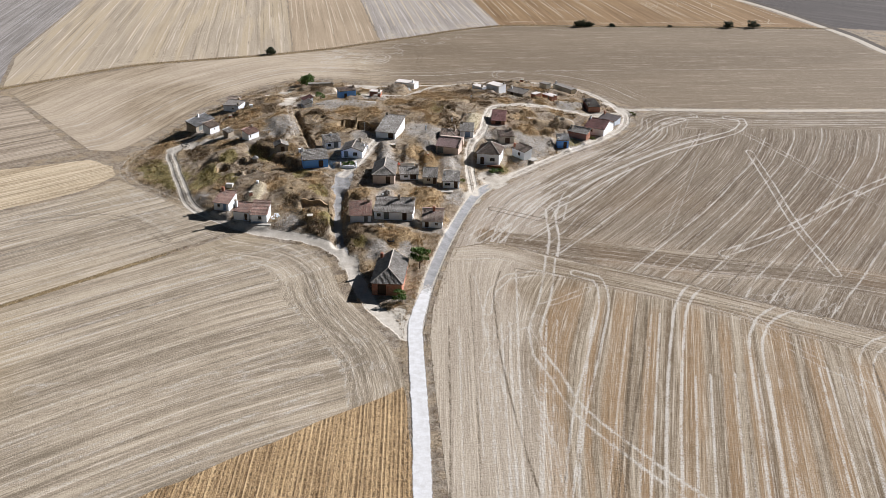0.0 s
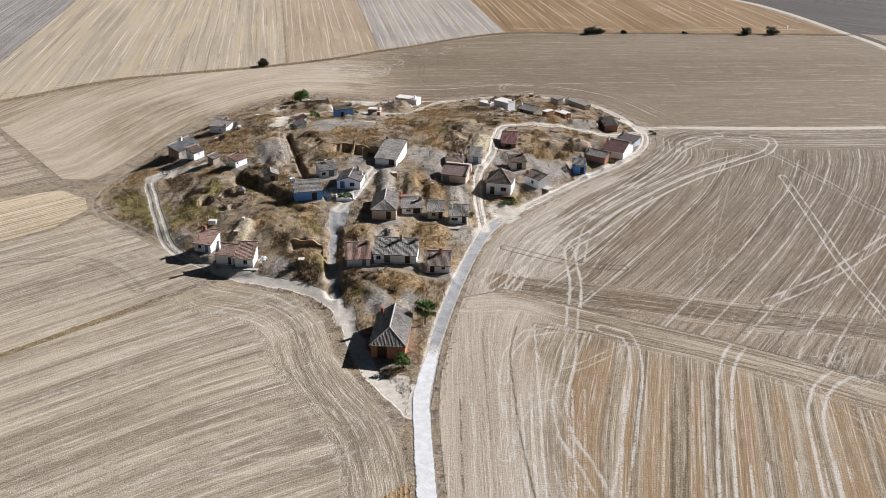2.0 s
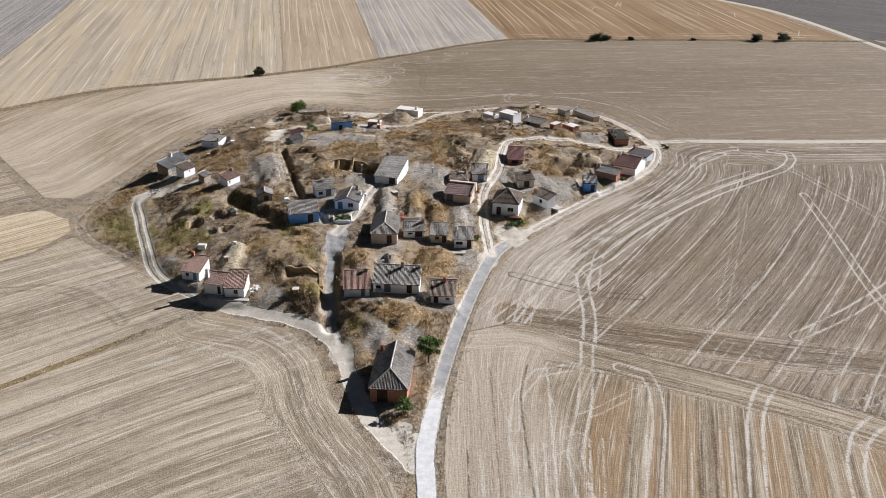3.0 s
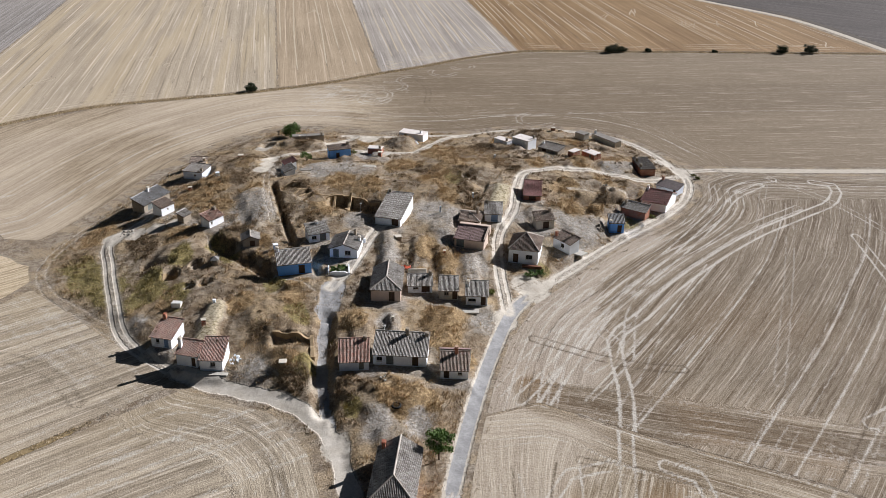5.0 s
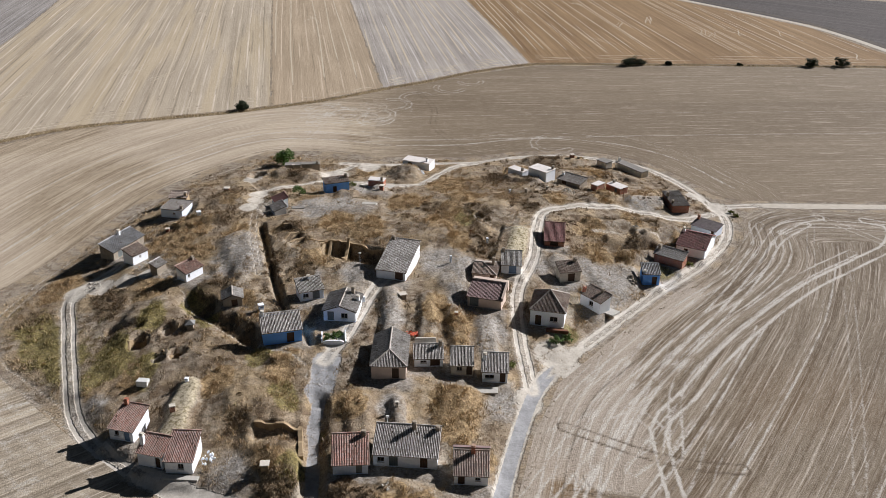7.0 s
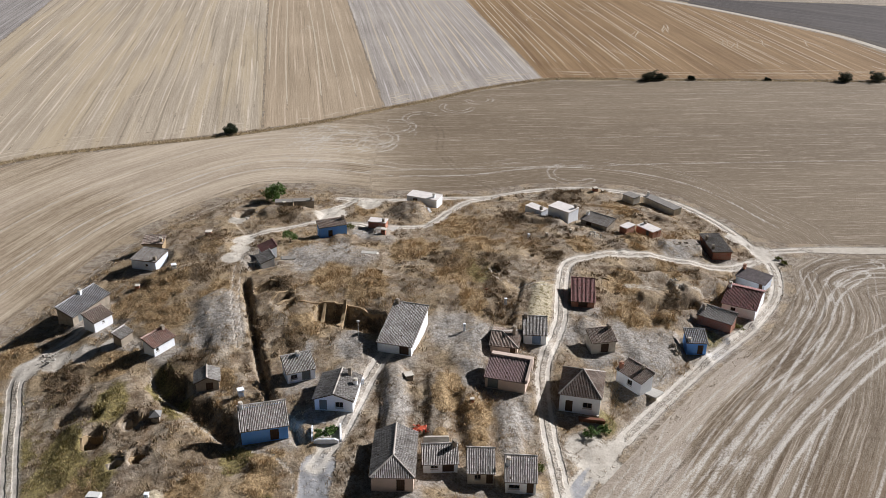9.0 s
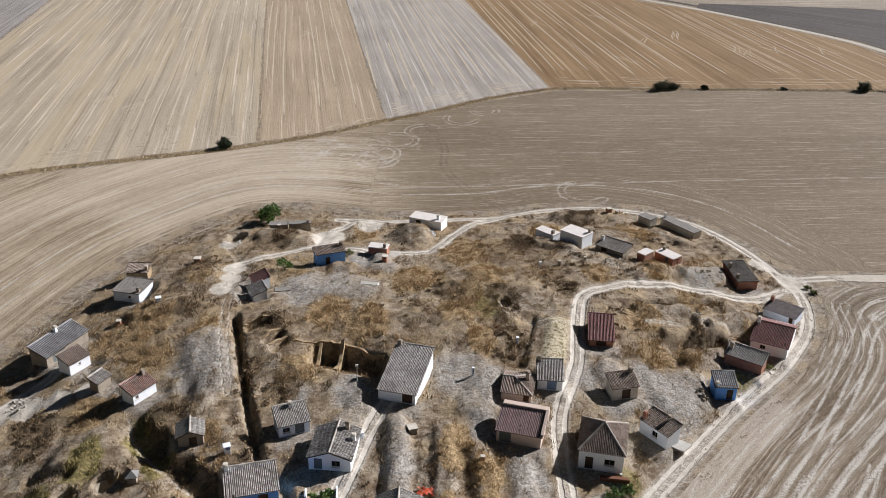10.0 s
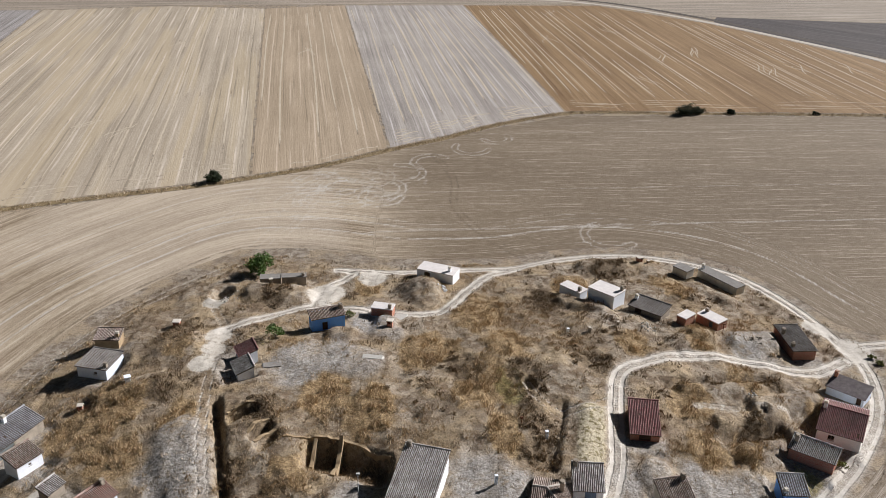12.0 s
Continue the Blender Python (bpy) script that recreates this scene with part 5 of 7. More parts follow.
t7 = [(beside(EAST_EDGE, -1.3 - 1.5 * k), 0.0, rng.uniform(0.22, 0.5), rng.uniform(0.35, 0.8), "pale" if k % 5 != 2 else "dark") for k in range(8)]
for k in range(118):
    x = 22 + 1.3 * k + rng.uniform(-0.35, 0.35)
    b0 = 103 - 0.49 * (x + float(lean(95)) - 14)
    ys = [b0 - 2 + rng.uniform(-1, 5), 84, 92, 100, 108, 116, 124, 132, 140, 148, 156 + rng.uniform(-4, 8)]
    ys = sorted(q for q in ys if q > b0 - 4)
    line = [(x + float(lean(q)) + rng.uniform(-0.25, 0.25), q) for q in ys]
    far = distance_to_line(np.array([q[0] for q in line]), np.array([q[1] for q in line]), EAST_EDGE, 3.0) > 11
    line = [q for q, keep in zip(line, far) if keep]
    if len(line) < 3:
        continue
    if k % 3 == 0 and len(line) > 3:
        hook = rng.choice((-1, 1))
        line = [(line[0][0] + hook * 3.2, line[0][1] + 1.8), (line[0][0] + hook * 1.8, line[0][1] - 0.6)] + line
    t7.append((line, 0.0, rng.uniform(0.12, 0.24), rng.choice((0.25, 0.3, 0.4, 0.5, 0.75)), "pale" if k % 7 else "dark"))
t7 += [pair([(31.4, 92.9), (34.3, 102.3), (34.9, 106.7), *HEADLAND], 1.0, 1.05, 0.5), pair([(37, 108), *[(u - 0.5, v + 2.6) for u, v in HEADLAND[1:6]]], 0.75, 0.9, 0.4),
       pair([(17.1, 101), (24.5, 107.6), (33, 117.2), (42.1, 125.6), (55.3, 135.3), (67.5, 145.6), (79.1, 156.3), (87.2, 163.1), (97.2, 165.4)], 0.8, 0.9, 0.45),
       pair([(16.7, 94.1), (21.3, 100.6), (28.2, 108.9), (37.2, 118.8), (47.6, 127.4), (60.7, 137.6), (73.2, 148.3), (83, 157.8), (92.3, 162.8)], 0.85, 0.8, 0.5),
       pair([(13.8, 102.6), (22.1, 111), (31.8, 120.2), (43, 130.1), (55.4, 139.3), (67.2, 148.8), (76.1, 158.3), (81.5, 163.5)], 0.6, 0.8, 0.35),
       pair([(25.2, 107.6), (29.8, 113.8), (34.5, 115.2), (36.1, 112), (34.1, 108.4), (30, 106.4)], 0.7), pair([(101, 139.1), (96.6, 121.7), (91, 101.1), (88.3, 83.7)], 0.9, 0.9, 0.35),
       pair([(68.6, 92.2), (79.1, 96.1), (90.1, 101.1), (112.1, 112.8), (150, 130), (190, 150)], 0.85, 0.9, 0.4), pair([(59.5, 100.9), (70.1, 116.1), (82.5, 134.5), (94.2, 153.4)], 0.5, 0.8, 0.25),
       pair([(78.1, 139), (87.4, 153.9), (93.3, 162.7)], 0.5, 0.7, 0.25), pair([(97, 166), (106, 152), (110, 138), (114, 120), (124, 95), (140, 70)], 0.7, 0.9, 0.35),
       ([(22.2, 114), (28.7, 110.5), (34.4, 107.6), (39.7, 105.9), (45.3, 104.9)], 0.75, 0.2, 0.85, "dark"), ([(22.2, 106.3), (22.8, 104), (25.4, 102), (30, 101)], 0.5, 0.2, 0.6, "dark"), ([(110, 66), (118, 120), (122, 165)], 0.8, 0.2, 0.4, "dark")]
for k in range(26):
    x, y = rng.uniform(15, 40), rng.uniform(97, 122)
    t7.append(([(x, y), (x + 6, y + rng.uniform(5, 7)), (x + 13, y + rng.uniform(11, 15))], 0.0, rng.uniform(0.2, 0.5), rng.uniform(0.3, 0.7), "pale"))
t7 += [(beside(DARK_BAND, -2.5 + 1.0 * k), 0.0, 0.22, rng.uniform(0.3, 0.65), "dark" if k % 2 else "pale") for k in range(7)]


def slant(x):
    return 0.10 + 0.36 * smooth(10, 36, x)


def rows_8(x, y):
    a = x - slant(x) * (y - 62)
    b = distance_to_line(x, y, BAND, 3.0)
    d = distance_to_line(x, y, DARK_BAND, 3.0)
    g = b < 7 + 2.5 * fbm(x, y, 0.12, 45)
    w = d + 1.6 * fbm(x, y, 0.25, 43) + 1.2 * fbm(x * 0.3, y * 1.5, 0.5, 44)
    shade = 0.06 + 0.45 * (1 - smooth(1.2, 4.0, w)) - 0.24 * pale_corner(x, y)
    rust = np.zeros(x.shape)
    for at, half, top in ((23.5, 2.6, 84), (34.2, 2.2, 81), (47.3, 2.3, 77), (62.5, 3.0, 72), (53.5, 1.2, 76), (69, 1.8, 67), (78, 3.0, 61), (90, 2.6, 53), (40, 1.2, 76), (57.5, 1.0, 74), (29.5, 0.9, 80), (101, 3, 48)):
        rust = np.maximum(rust, (1 - smooth(half * 0.7, half * 1.15, np.abs(a - at) + 0.3 * fbm(x, y, 0.6, 50))) * (1 - smooth(-4, 3, y - top + 3 * fbm(x, y, 0.3, 54))))
    rust = np.maximum(rust * smooth(-0.9, -0.1, fbm(x, y * 0.25, 0.3, 55)), 0.6 * np.exp(-((x - 20.8) / 1.5) ** 2 - ((y - 84) / 3.0) ** 2))
    return np.where(g, b, a * 0.9), np.where(g, x, y), shade, rust


t8 = []
for k in range(96):
    x = 6.5 + 1.15 * k + rng.uniform(-0.4, 0.4)
    top = min(96.0, 100 - 0.49 * (x + 6 - 14)) - rng.uniform(4, 9)
    line = [(x + float(slant(x)) * (q - 62), q) for q in (0, 20, 40, 60, 75, 90) if q < top]
    if len(line) > 2:
        t8.append((line, 0.0, rng.uniform(0.16, 0.3), rng.choice((0.3, 0.4, 0.5, 0.65, 0.9)), "pale" if rng.random() < 0.78 else "dark"))
t8 += [pair([(31, 32), (39.4, 51.4), (43.6, 60.4), (48.3, 69.7), (53, 77.8), (58.1, 82.5), (62.9, 83.7), (67.5, 83.1)], 1.0, 1.05, 0.48), pair([(44, 30), (53.5, 50.1), (58.2, 60.6), (61.7, 67.6), (65.1, 71.4), (70.7, 74.3), (77.3, 75.8), (83.4, 76.3)], 1.0, 1.05, 0.48),
       pair([(60, 30), (72, 52), (80, 63), (92, 66), (120, 54)], 0.8, 1.0, 0.4), pair([(62, 72), (75, 60), (95, 42), (120, 20)], 0.5, 0.8, 0.25), pair([(64, 75), (66, 66), (72, 58), (84, 47)], 0.6, 0.8, 0.3),
       pair([(33.4, 101.3), (30.8, 92.1), (26.1, 79.1), (23, 72.7), (22.4, 66.9), (24, 62.1), (25, 57.1), (32, 46), (44, 32)], 0.85, 1.0, 0.5), pair([(35, 88.1), (38.8, 86.1), (38.2, 80.1), (34.1, 70.9), (30.2, 63.1), (27.3, 57.6), (22, 45), (18, 30)], 0.9, 0.9, 0.42),
       pair([(15.4, 78), (17.3, 84), (21.2, 88.1), (27.1, 88.8), (31, 87)], 0.8, 0.7, 0.4), pair([(13, 64.6), (17.2, 72.3), (24.3, 75.4)], 0.6), pair([(23, 78), (29, 80), (36, 83)], 0.6, 0.6, 0.3),
       ([(20, 90), (17.6, 84), (16.7, 77), (15.8, 65.8), (15.9, 53.5), (17, 36)], 0.0, 0.26, 0.9, "dark"), ([(46.3, 78.9), (40.3, 65.3), (33.3, 51.9), (24, 33)], 0.0, 0.24, 0.9, "dark"), ([(40, 70.4), (31.9, 52.1), (22, 33)], 0.0, 0.2, 0.7, "dark"),
       ([(23.3, 90.1), (39.6, 84.9), (47.8, 81.4), (54.2, 78.2), (63.9, 74.7), (70.8, 70)], 0.5, 0.2, 0.75, "dark")]
for k in range(24):
    x, y = rng.uniform(9, 24), rng.uniform(60, 94)
    t8.append(([(x, y), (x + rng.uniform(-0.5, 2), y - 8), (x + rng.uniform(-1, 1.5), y - 18)], 0.0, rng.uniform(0.2, 0.5), rng.uniform(0.3, 0.7), "pale"))
for cx, cy, r0 in ((70, 81, 5), (76, 77, 6), (84, 72, 6), (64, 84, 4), (92, 68, 6), (79, 74, 8), (58, 86, 4)):
    a0 = rng.uniform(0, 6)
    loop = [(cx + r0 * math.cos(a0 + 0.45 * i), cy + 0.7 * r0 * math.sin(a0 + 0.45 * i)) for i in range(9)]
    t7.append((loop, 0.8, 0.2, 0.5, "pale"))
    t8.append((loop, 0.8, 0.2, 0.5, "pale"))
t8 += [(beside(BAND, -1.2 - 1.1 * k), 0.0, 0.25, rng.uniform(0.35, 0.75), "dark" if k % 3 == 1 else "pale") for k in range(8)]
worked_field("field_7", [(11.6, 98.8), (13.4, 103.5), (17.6, 112.7), (23.9, 122), (34, 129.6), (49.4, 140.5), (64.8, 149.6), (74.6, 158), (79, 166.6), (83, 168.8), (120, 165.8), (170, 163), (225, 158.6), (236, 120), (240, 40), (240, -12), (86, 67.2), (54.6, 84), (34.3, 93.2), (20, 100.4)],
             "harvested field with pale curved rows", (12, 186, 36, 170), rows_7, t7, 0.34)
worked_field("field_8", [(4.5, 40), (4.2, 62), (4.3, 72.4), (5.6, 80.4), (8.6, 90.4), (11.4, 98.4), (19.8, 100), (34, 92.7), (54.4, 83.6), (85.8, 66.8), (240, -13), (300, -120), (5.4, -120)],
             "striped stubble field with rust and pale rows", (4, 124, 8, 101), rows_8, t8, 0.32)
field("field_9", [(-0.6, 61.6), (-14, 55.8), (-26, 50.5), (-37, 45.6), (-300, -68), (-300, -160), (0.6, -160), (0.3, 40)], "brown field of dry cut stalks in rows", 0.06)
field("field_10", [(-147, 240), (-160.5, 339.5), (-175, 423), (-420, 423), (-420, 110), (-215, 168), (-134.5, 205.5)], "grey tilled field")
field("field_11", [(-145.5, 239.5), (-133, 205.8), (-95, 228.4), (-70, 234.4), (-48, 238.8), (-39.6, 241.2), (-66, 424), (-115, 430.5), (-174, 422.5), (-160, 339.5)], "pale golden stubble field")
field("field_12", [(-38.8, 241.3), (-22.6, 246.6), (-3.9, 255.4), (-25.6, 430.8), (-65.4, 424)], "golden stubble field")
field("field_13", [(-3, 255.8), (12, 262.2), (26.4, 269.8), (53.4, 279.2), (38, 429.8), (-25, 430.8)], "ash grey stubble field")
field("field_14", [(54.4, 279.2), (89, 277.6), (162, 271.8), (209, 268), (200, 323.6), (178, 358.4), (154.5, 389.4), (111, 427.6), (38.6, 429.6)], "ochre stubble field with pale rows")
field("field_15", [(205.5, 327), (216, 268), (420, 210), (420, 330), (249, 386), (166.5, 400.5), (160, 391)], "dark ploughed field")
field("field_16", [(-420, 425), (-175, 424.5), (-115, 432.5), (-25, 433), (60, 431), (108, 434), (160, 402), (249, 388), (420, 333), (700, 800), (-700, 800)], "far straw-coloured fields")


# ---- ribbons: roads, verges, wheel tracks ----
def ribbon_geometry(line, width, lift, wobble=0.0, seed=0):
    side = sideways(line)
    r = np.random.RandomState(seed)
    half = width / 2 * (1 + wobble * r.uniform(-1, 1, (len(line), 1)))
    rows = [line - side * half, line - side * half * 0.5, line + side * half * 0.5, line + side * half]
    v = np.stack(rows, 1).reshape(-1, 2)
    verts = [(x, y, lift) for x, y in v]
    ends = np.clip(np.minimum(np.arange(len(line)), np.arange(len(line))[::-1]) / 5.0, 0.0, 1.0)
    e = np.outer(ends, [0.0, 1.0, 1.0, 0.0]).ravel()
    faces = [(4 * i + k, 4 * i + k + 1, 4 * i + k + 5, 4 * i + k + 4) for i in range(len(line) - 1) for k in range(3)]
    return verts, [f[::-1] for f in faces], e


def ribbons(name, lines, width, material, label, category, lift=0.05, kind="structure", step=2.0):
    verts, faces, edge = [], [], []
    for k, line in enumerate(lines):
        v, f, e = ribbon_geometry(laid(curve_points(line, step)), width, lift + 0.0015 * (k % 6), 0.05, k)
        faces += [tuple(i + len(verts) for i in q) for q in f]
        verts += v
        edge += list(e)
    return tagged(mesh_object(name, verts, faces, material, None, "", edge), label, category, kind=kind)


ribbons("road_1", [CHALK_ROAD], 2.9, M["chalk_road"], "white chalk road between fields", "road", 0.10)
ribbons("road_2", [FIELD_ROAD[1:]], 3.6, M["dirt_road"], "pale dirt road between fields", "road", 0.06)
ribbons("road_3", [FAR_ROAD], 4.4, M["dirt_road"], "pale far dirt road", "road", 0.08, step=5.0)
ribbons("verge_3", [[(x + 3.5, y + 5.5) for x, y in FAR_ROAD]], 5.0, M["dark_verge"], "dark overgrown ditch beside a far road", "verge", 0.07, step=5.0)
ribbons("verge_1", [DITCH], 3.0, M["verge"], "dry grassy ditch between fields", "verge", 0.045, step=3.0)
ribbons("verge_2", [[(-45.3, 103.1), (-61.6, 93.7), (-73.7, 86.8), (-100, 72), (-150, 43), (-200, 15)]], 1.6, M["verge"], "dry grass strip between fields", "verge", 0.045)


def straw_rows(outline, foot, angle, gap, twin, width, seed, label, ends=(3.0, 6.0, 9.5), skip=0.15, span=(0.0, 1.0), turns=0):
    """Pale straw left along the harvester's passes, the turning strip at the foot of a field and a few turns within it."""
    r = random.Random(seed)
    ring, base = laid(np.array(outline, float)), laid(np.array(foot, float))

    def within(x, y):
        hit = False
        for (x0, y0), (x1, y1) in zip(ring, np.roll(ring, -1, 0)):
            if (y0 > y) != (y1 > y) and x < (x1 - x0) * (y - y0) / (y1 - y0) + x0:
                hit = not hit
        return hit

    lines = []
    way = np.array([math.cos(radians(angle)), math.sin(radians(angle))])
    x0, x1 = base[0][0], base[-1][0]
    top = max(q[1] for q in ring)
    lean = abs(way[0] / way[1]) * (top - base[:, 1].min())
    x = x0 + (x1 - x0) * span[0] - (lean if way[0] > 0 else 0)
    stop = x0 + (x1 - x0) * span[1] + (lean if way[0] < 0 else 0)
    while x < stop:
        for off in ((0.0, twin) if twin else (0.0,)):
            if r.random() < skip:
                continue
            low = np.array([x + off, float(np.interp(x + off, base[:, 0], base[:, 1]))])
            sway, line = r.uniform(0, 6.28), []
            gone = r.uniform(0.0, 1.0) if r.random() < 0.5 else 2.0
            for d in np.arange(r.uniform(2, 14), top - low[1] + 5, 6.0):
                q = low + way * d + np.array([0.35 * math.sin(d * 0.03 + sway), 0.0])
                if within(*q) and abs(d / (top - low[1]) - gone) > 0.12:
                    line.append(q)
                elif len(line) > 5:
                    lines.append(np.array(line))
                    line = []
            if len(line) > 5:
                lines.append(np.array(line))
        x += gap * r.uniform(0.7, 1.35)
    fine = np.stack([np.interp(np.linspace(0, len(base) - 1, 60), range(len(base)), base[:, k]) for k in (0, 1)], 1)
    for e in ends:
        for a in range(0, 56, 14):
            if r.random() < 0.85:
                piece = fine[a:a + r.randint(9, 18)]
                lines.append(piece + np.stack([np.zeros(len(piece)), e + 0.6 * np.sin(np.arange(len(piece)) * 0.7 + r.uniform(0, 6))], 1))
    lo, hi = ring.min(0), ring.max(0)
    while turns > 0:
        c = np.array([r.uniform(lo[0], hi[0]), r.uniform(lo[1], hi[1])])
        if within(*c) and within(*(c + 14)) and within(*(c - 14)):
            turns -= 1
            t = np.linspace(-1, 1, 14)
            for off in (0.0, 2.0):
                bend = r.choice((-1, 1)) * np.sin(t * 2.4) * 3.0
                lines.append(c + np.stack([bend * 0.8 + off, t * r.uniform(7, 14)], 1))
    verts, faces, edge = [], [], []
    for k, line in enumerate(lines):
        v, f, e = ribbon_geometry(line, width * r.uniform(0.7, 1.3), 0.05 + 0.0015 * (k % 9), 0.15, k)
        faces += [tuple(i + len(verts) for i in q) for q in f]
        verts += v
        edge += list(e)
    return tagged(mesh_object("straw_rows", verts, faces, M["straw_row"], None, "", edge), label, "straw", kind="stuff")


straw_rows([(-145.5, 239.5), (-133, 205.8), (-95, 228.4), (-70, 234.4), (-48, 238.8), (-39.6, 241.2), (-66, 424), (-115, 430.5), (-174, 422.5)], [(-133, 206.4), (-95, 229), (-70, 235), (-48, 239.4), (-40, 241.6)], 94.6, 4.2, 0.0, 0.7, 1, "pale straw rows along a golden stubble field", (2.0, 4.5, 7.5, 11.0), 0.2, (0.18, 1.0), 5)
straw_rows([(-38.8, 241.3), (-22.6, 246.6), (-3.9, 255.4), (-25.6, 430.8), (-65.4, 424)], [(-38.8, 241.8), (-22.6, 247.1), (-3.9, 255.9)], 93.6, 5.5, 0.0, 0.6, 2, "faint straw rows along a golden stubble field", (3.0,), 0.35, (0.0, 1.0), 1)
straw_rows([(-3, 255.8), (12, 262.2), (26.4, 269.8), (53.4, 279.2), (38, 429.8), (-25, 430.8)], [(-3, 256.3), (12, 262.7), (26.4, 270.3), (53.4, 279.7)], 92.8, 3.0, 0.0, 0.75, 3, "whitish straw rows along an ash grey field", (2.0, 4.0, 6.0, 8.5, 11.0, 14.0), 0.15)
straw_rows([(54.4, 279.2), (89, 277.6), (162, 271.8), (209, 268), (200, 323.6), (178, 358.4), (154.5, 389.4), (111, 427.6), (38.6, 429.6)], [(54.4, 279.7), (89, 278.1), (162, 272.3), (209, 268.5)], 91, 6.5, 1.9, 0.5, 4, "paired pale straw rows along an ochre stubble field", (5.0, 8.0, 9.5, 13.0), 0.22, (0.0, 1.0), 12)


# ---- houses ----
def tiles_on(verts, faces, poly, up, rnd, pitch=0.235, course=0.42):
    """Lays rows of half-round tiles on a flat roof face; up is the way to the ridge."""
    p = [Vector(q) for q in poly]
    nrm = (p[1] - p[0]).cross(p[2] - p[0]).normalized()
    if nrm.z < 0:
        nrm = -nrm
    v = Vector(up)
    v = (v - nrm * v.dot(nrm)).normalized()
    u = v.cross(nrm)
    flat = [((q - p[0]).dot(u), (q - p[0]).dot(v)) for q in p]

    def within(a, b):
        hit = False
        for (x0, y0), (x1, y1) in zip(flat, flat[1:] + flat[:1]):
            if (y0 > b) != (y1 > b) and a < (x1 - x0) * (b - y0) / (y1 - y0) + x0:
                hit = not hit
        return hit

    u0, u1 = min(f[0] for f in flat), max(f[0] for f in flat)
    v0, v1 = min(f[1] for f in flat), max(f[1] for f in flat)
    cols, rows = max(1, round((u1 - u0) / pitch)), max(1, round((v1 - v0) / course))
    pu, pv = (u1 - u0) / cols, (v1 - v0) / rows
    section = [(-0.32, 0.0), (-0.23, 0.22), (0.0, 0.33), (0.23, 0.22), (0.32, 0.0)]
    for i in range(cols):
        sway = rnd.uniform(-0.02, 0.02)
        for j in range(rows):
            cu, cv = u0 + (i + 0.5) * pu + sway + rnd.uniform(-0.015, 0.015), v0 + j * pv
            if not within(cu, cv + pv * 0.5) or rnd.random() < 0.006:
                continue
            base = len(verts)
            lift = rnd.uniform(0.0, 0.03)
            for k, (dv, up_) in enumerate(((-0.05, 0.045 + lift), (pv + 0.02, 0.0 + lift))):
                for a, b in section:
                    q = p[0] + u * (cu + a * pu * (1.08 - 0.12 * k)) + v * (cv + dv) + nrm * (b * pu * 1.0 + up_)
                    verts.append(q[:])
            for k in range(4):
                faces.append((base + k, base + k + 1, base + k + 6, base + k + 5))


def slab(bm, poly, thick):
    p = [Vector(q) for q in poly]
    nrm = (p[1] - p[0]).cross(p[2] - p[0]).normalized()
    if nrm.z < 0:
        p.reverse()
        nrm = -nrm
    hi = [bm.verts.new(q) for q in p]
    lo = [bm.verts.new(q - nrm * thick) for q in p]
    bm.faces.new(hi)
    bm.faces.new(lo[::-1])
    for i in range(len(p)):
        j = (i + 1) % len(p)
        bm.faces.new((hi[i], lo[i], lo[j], hi[j]))


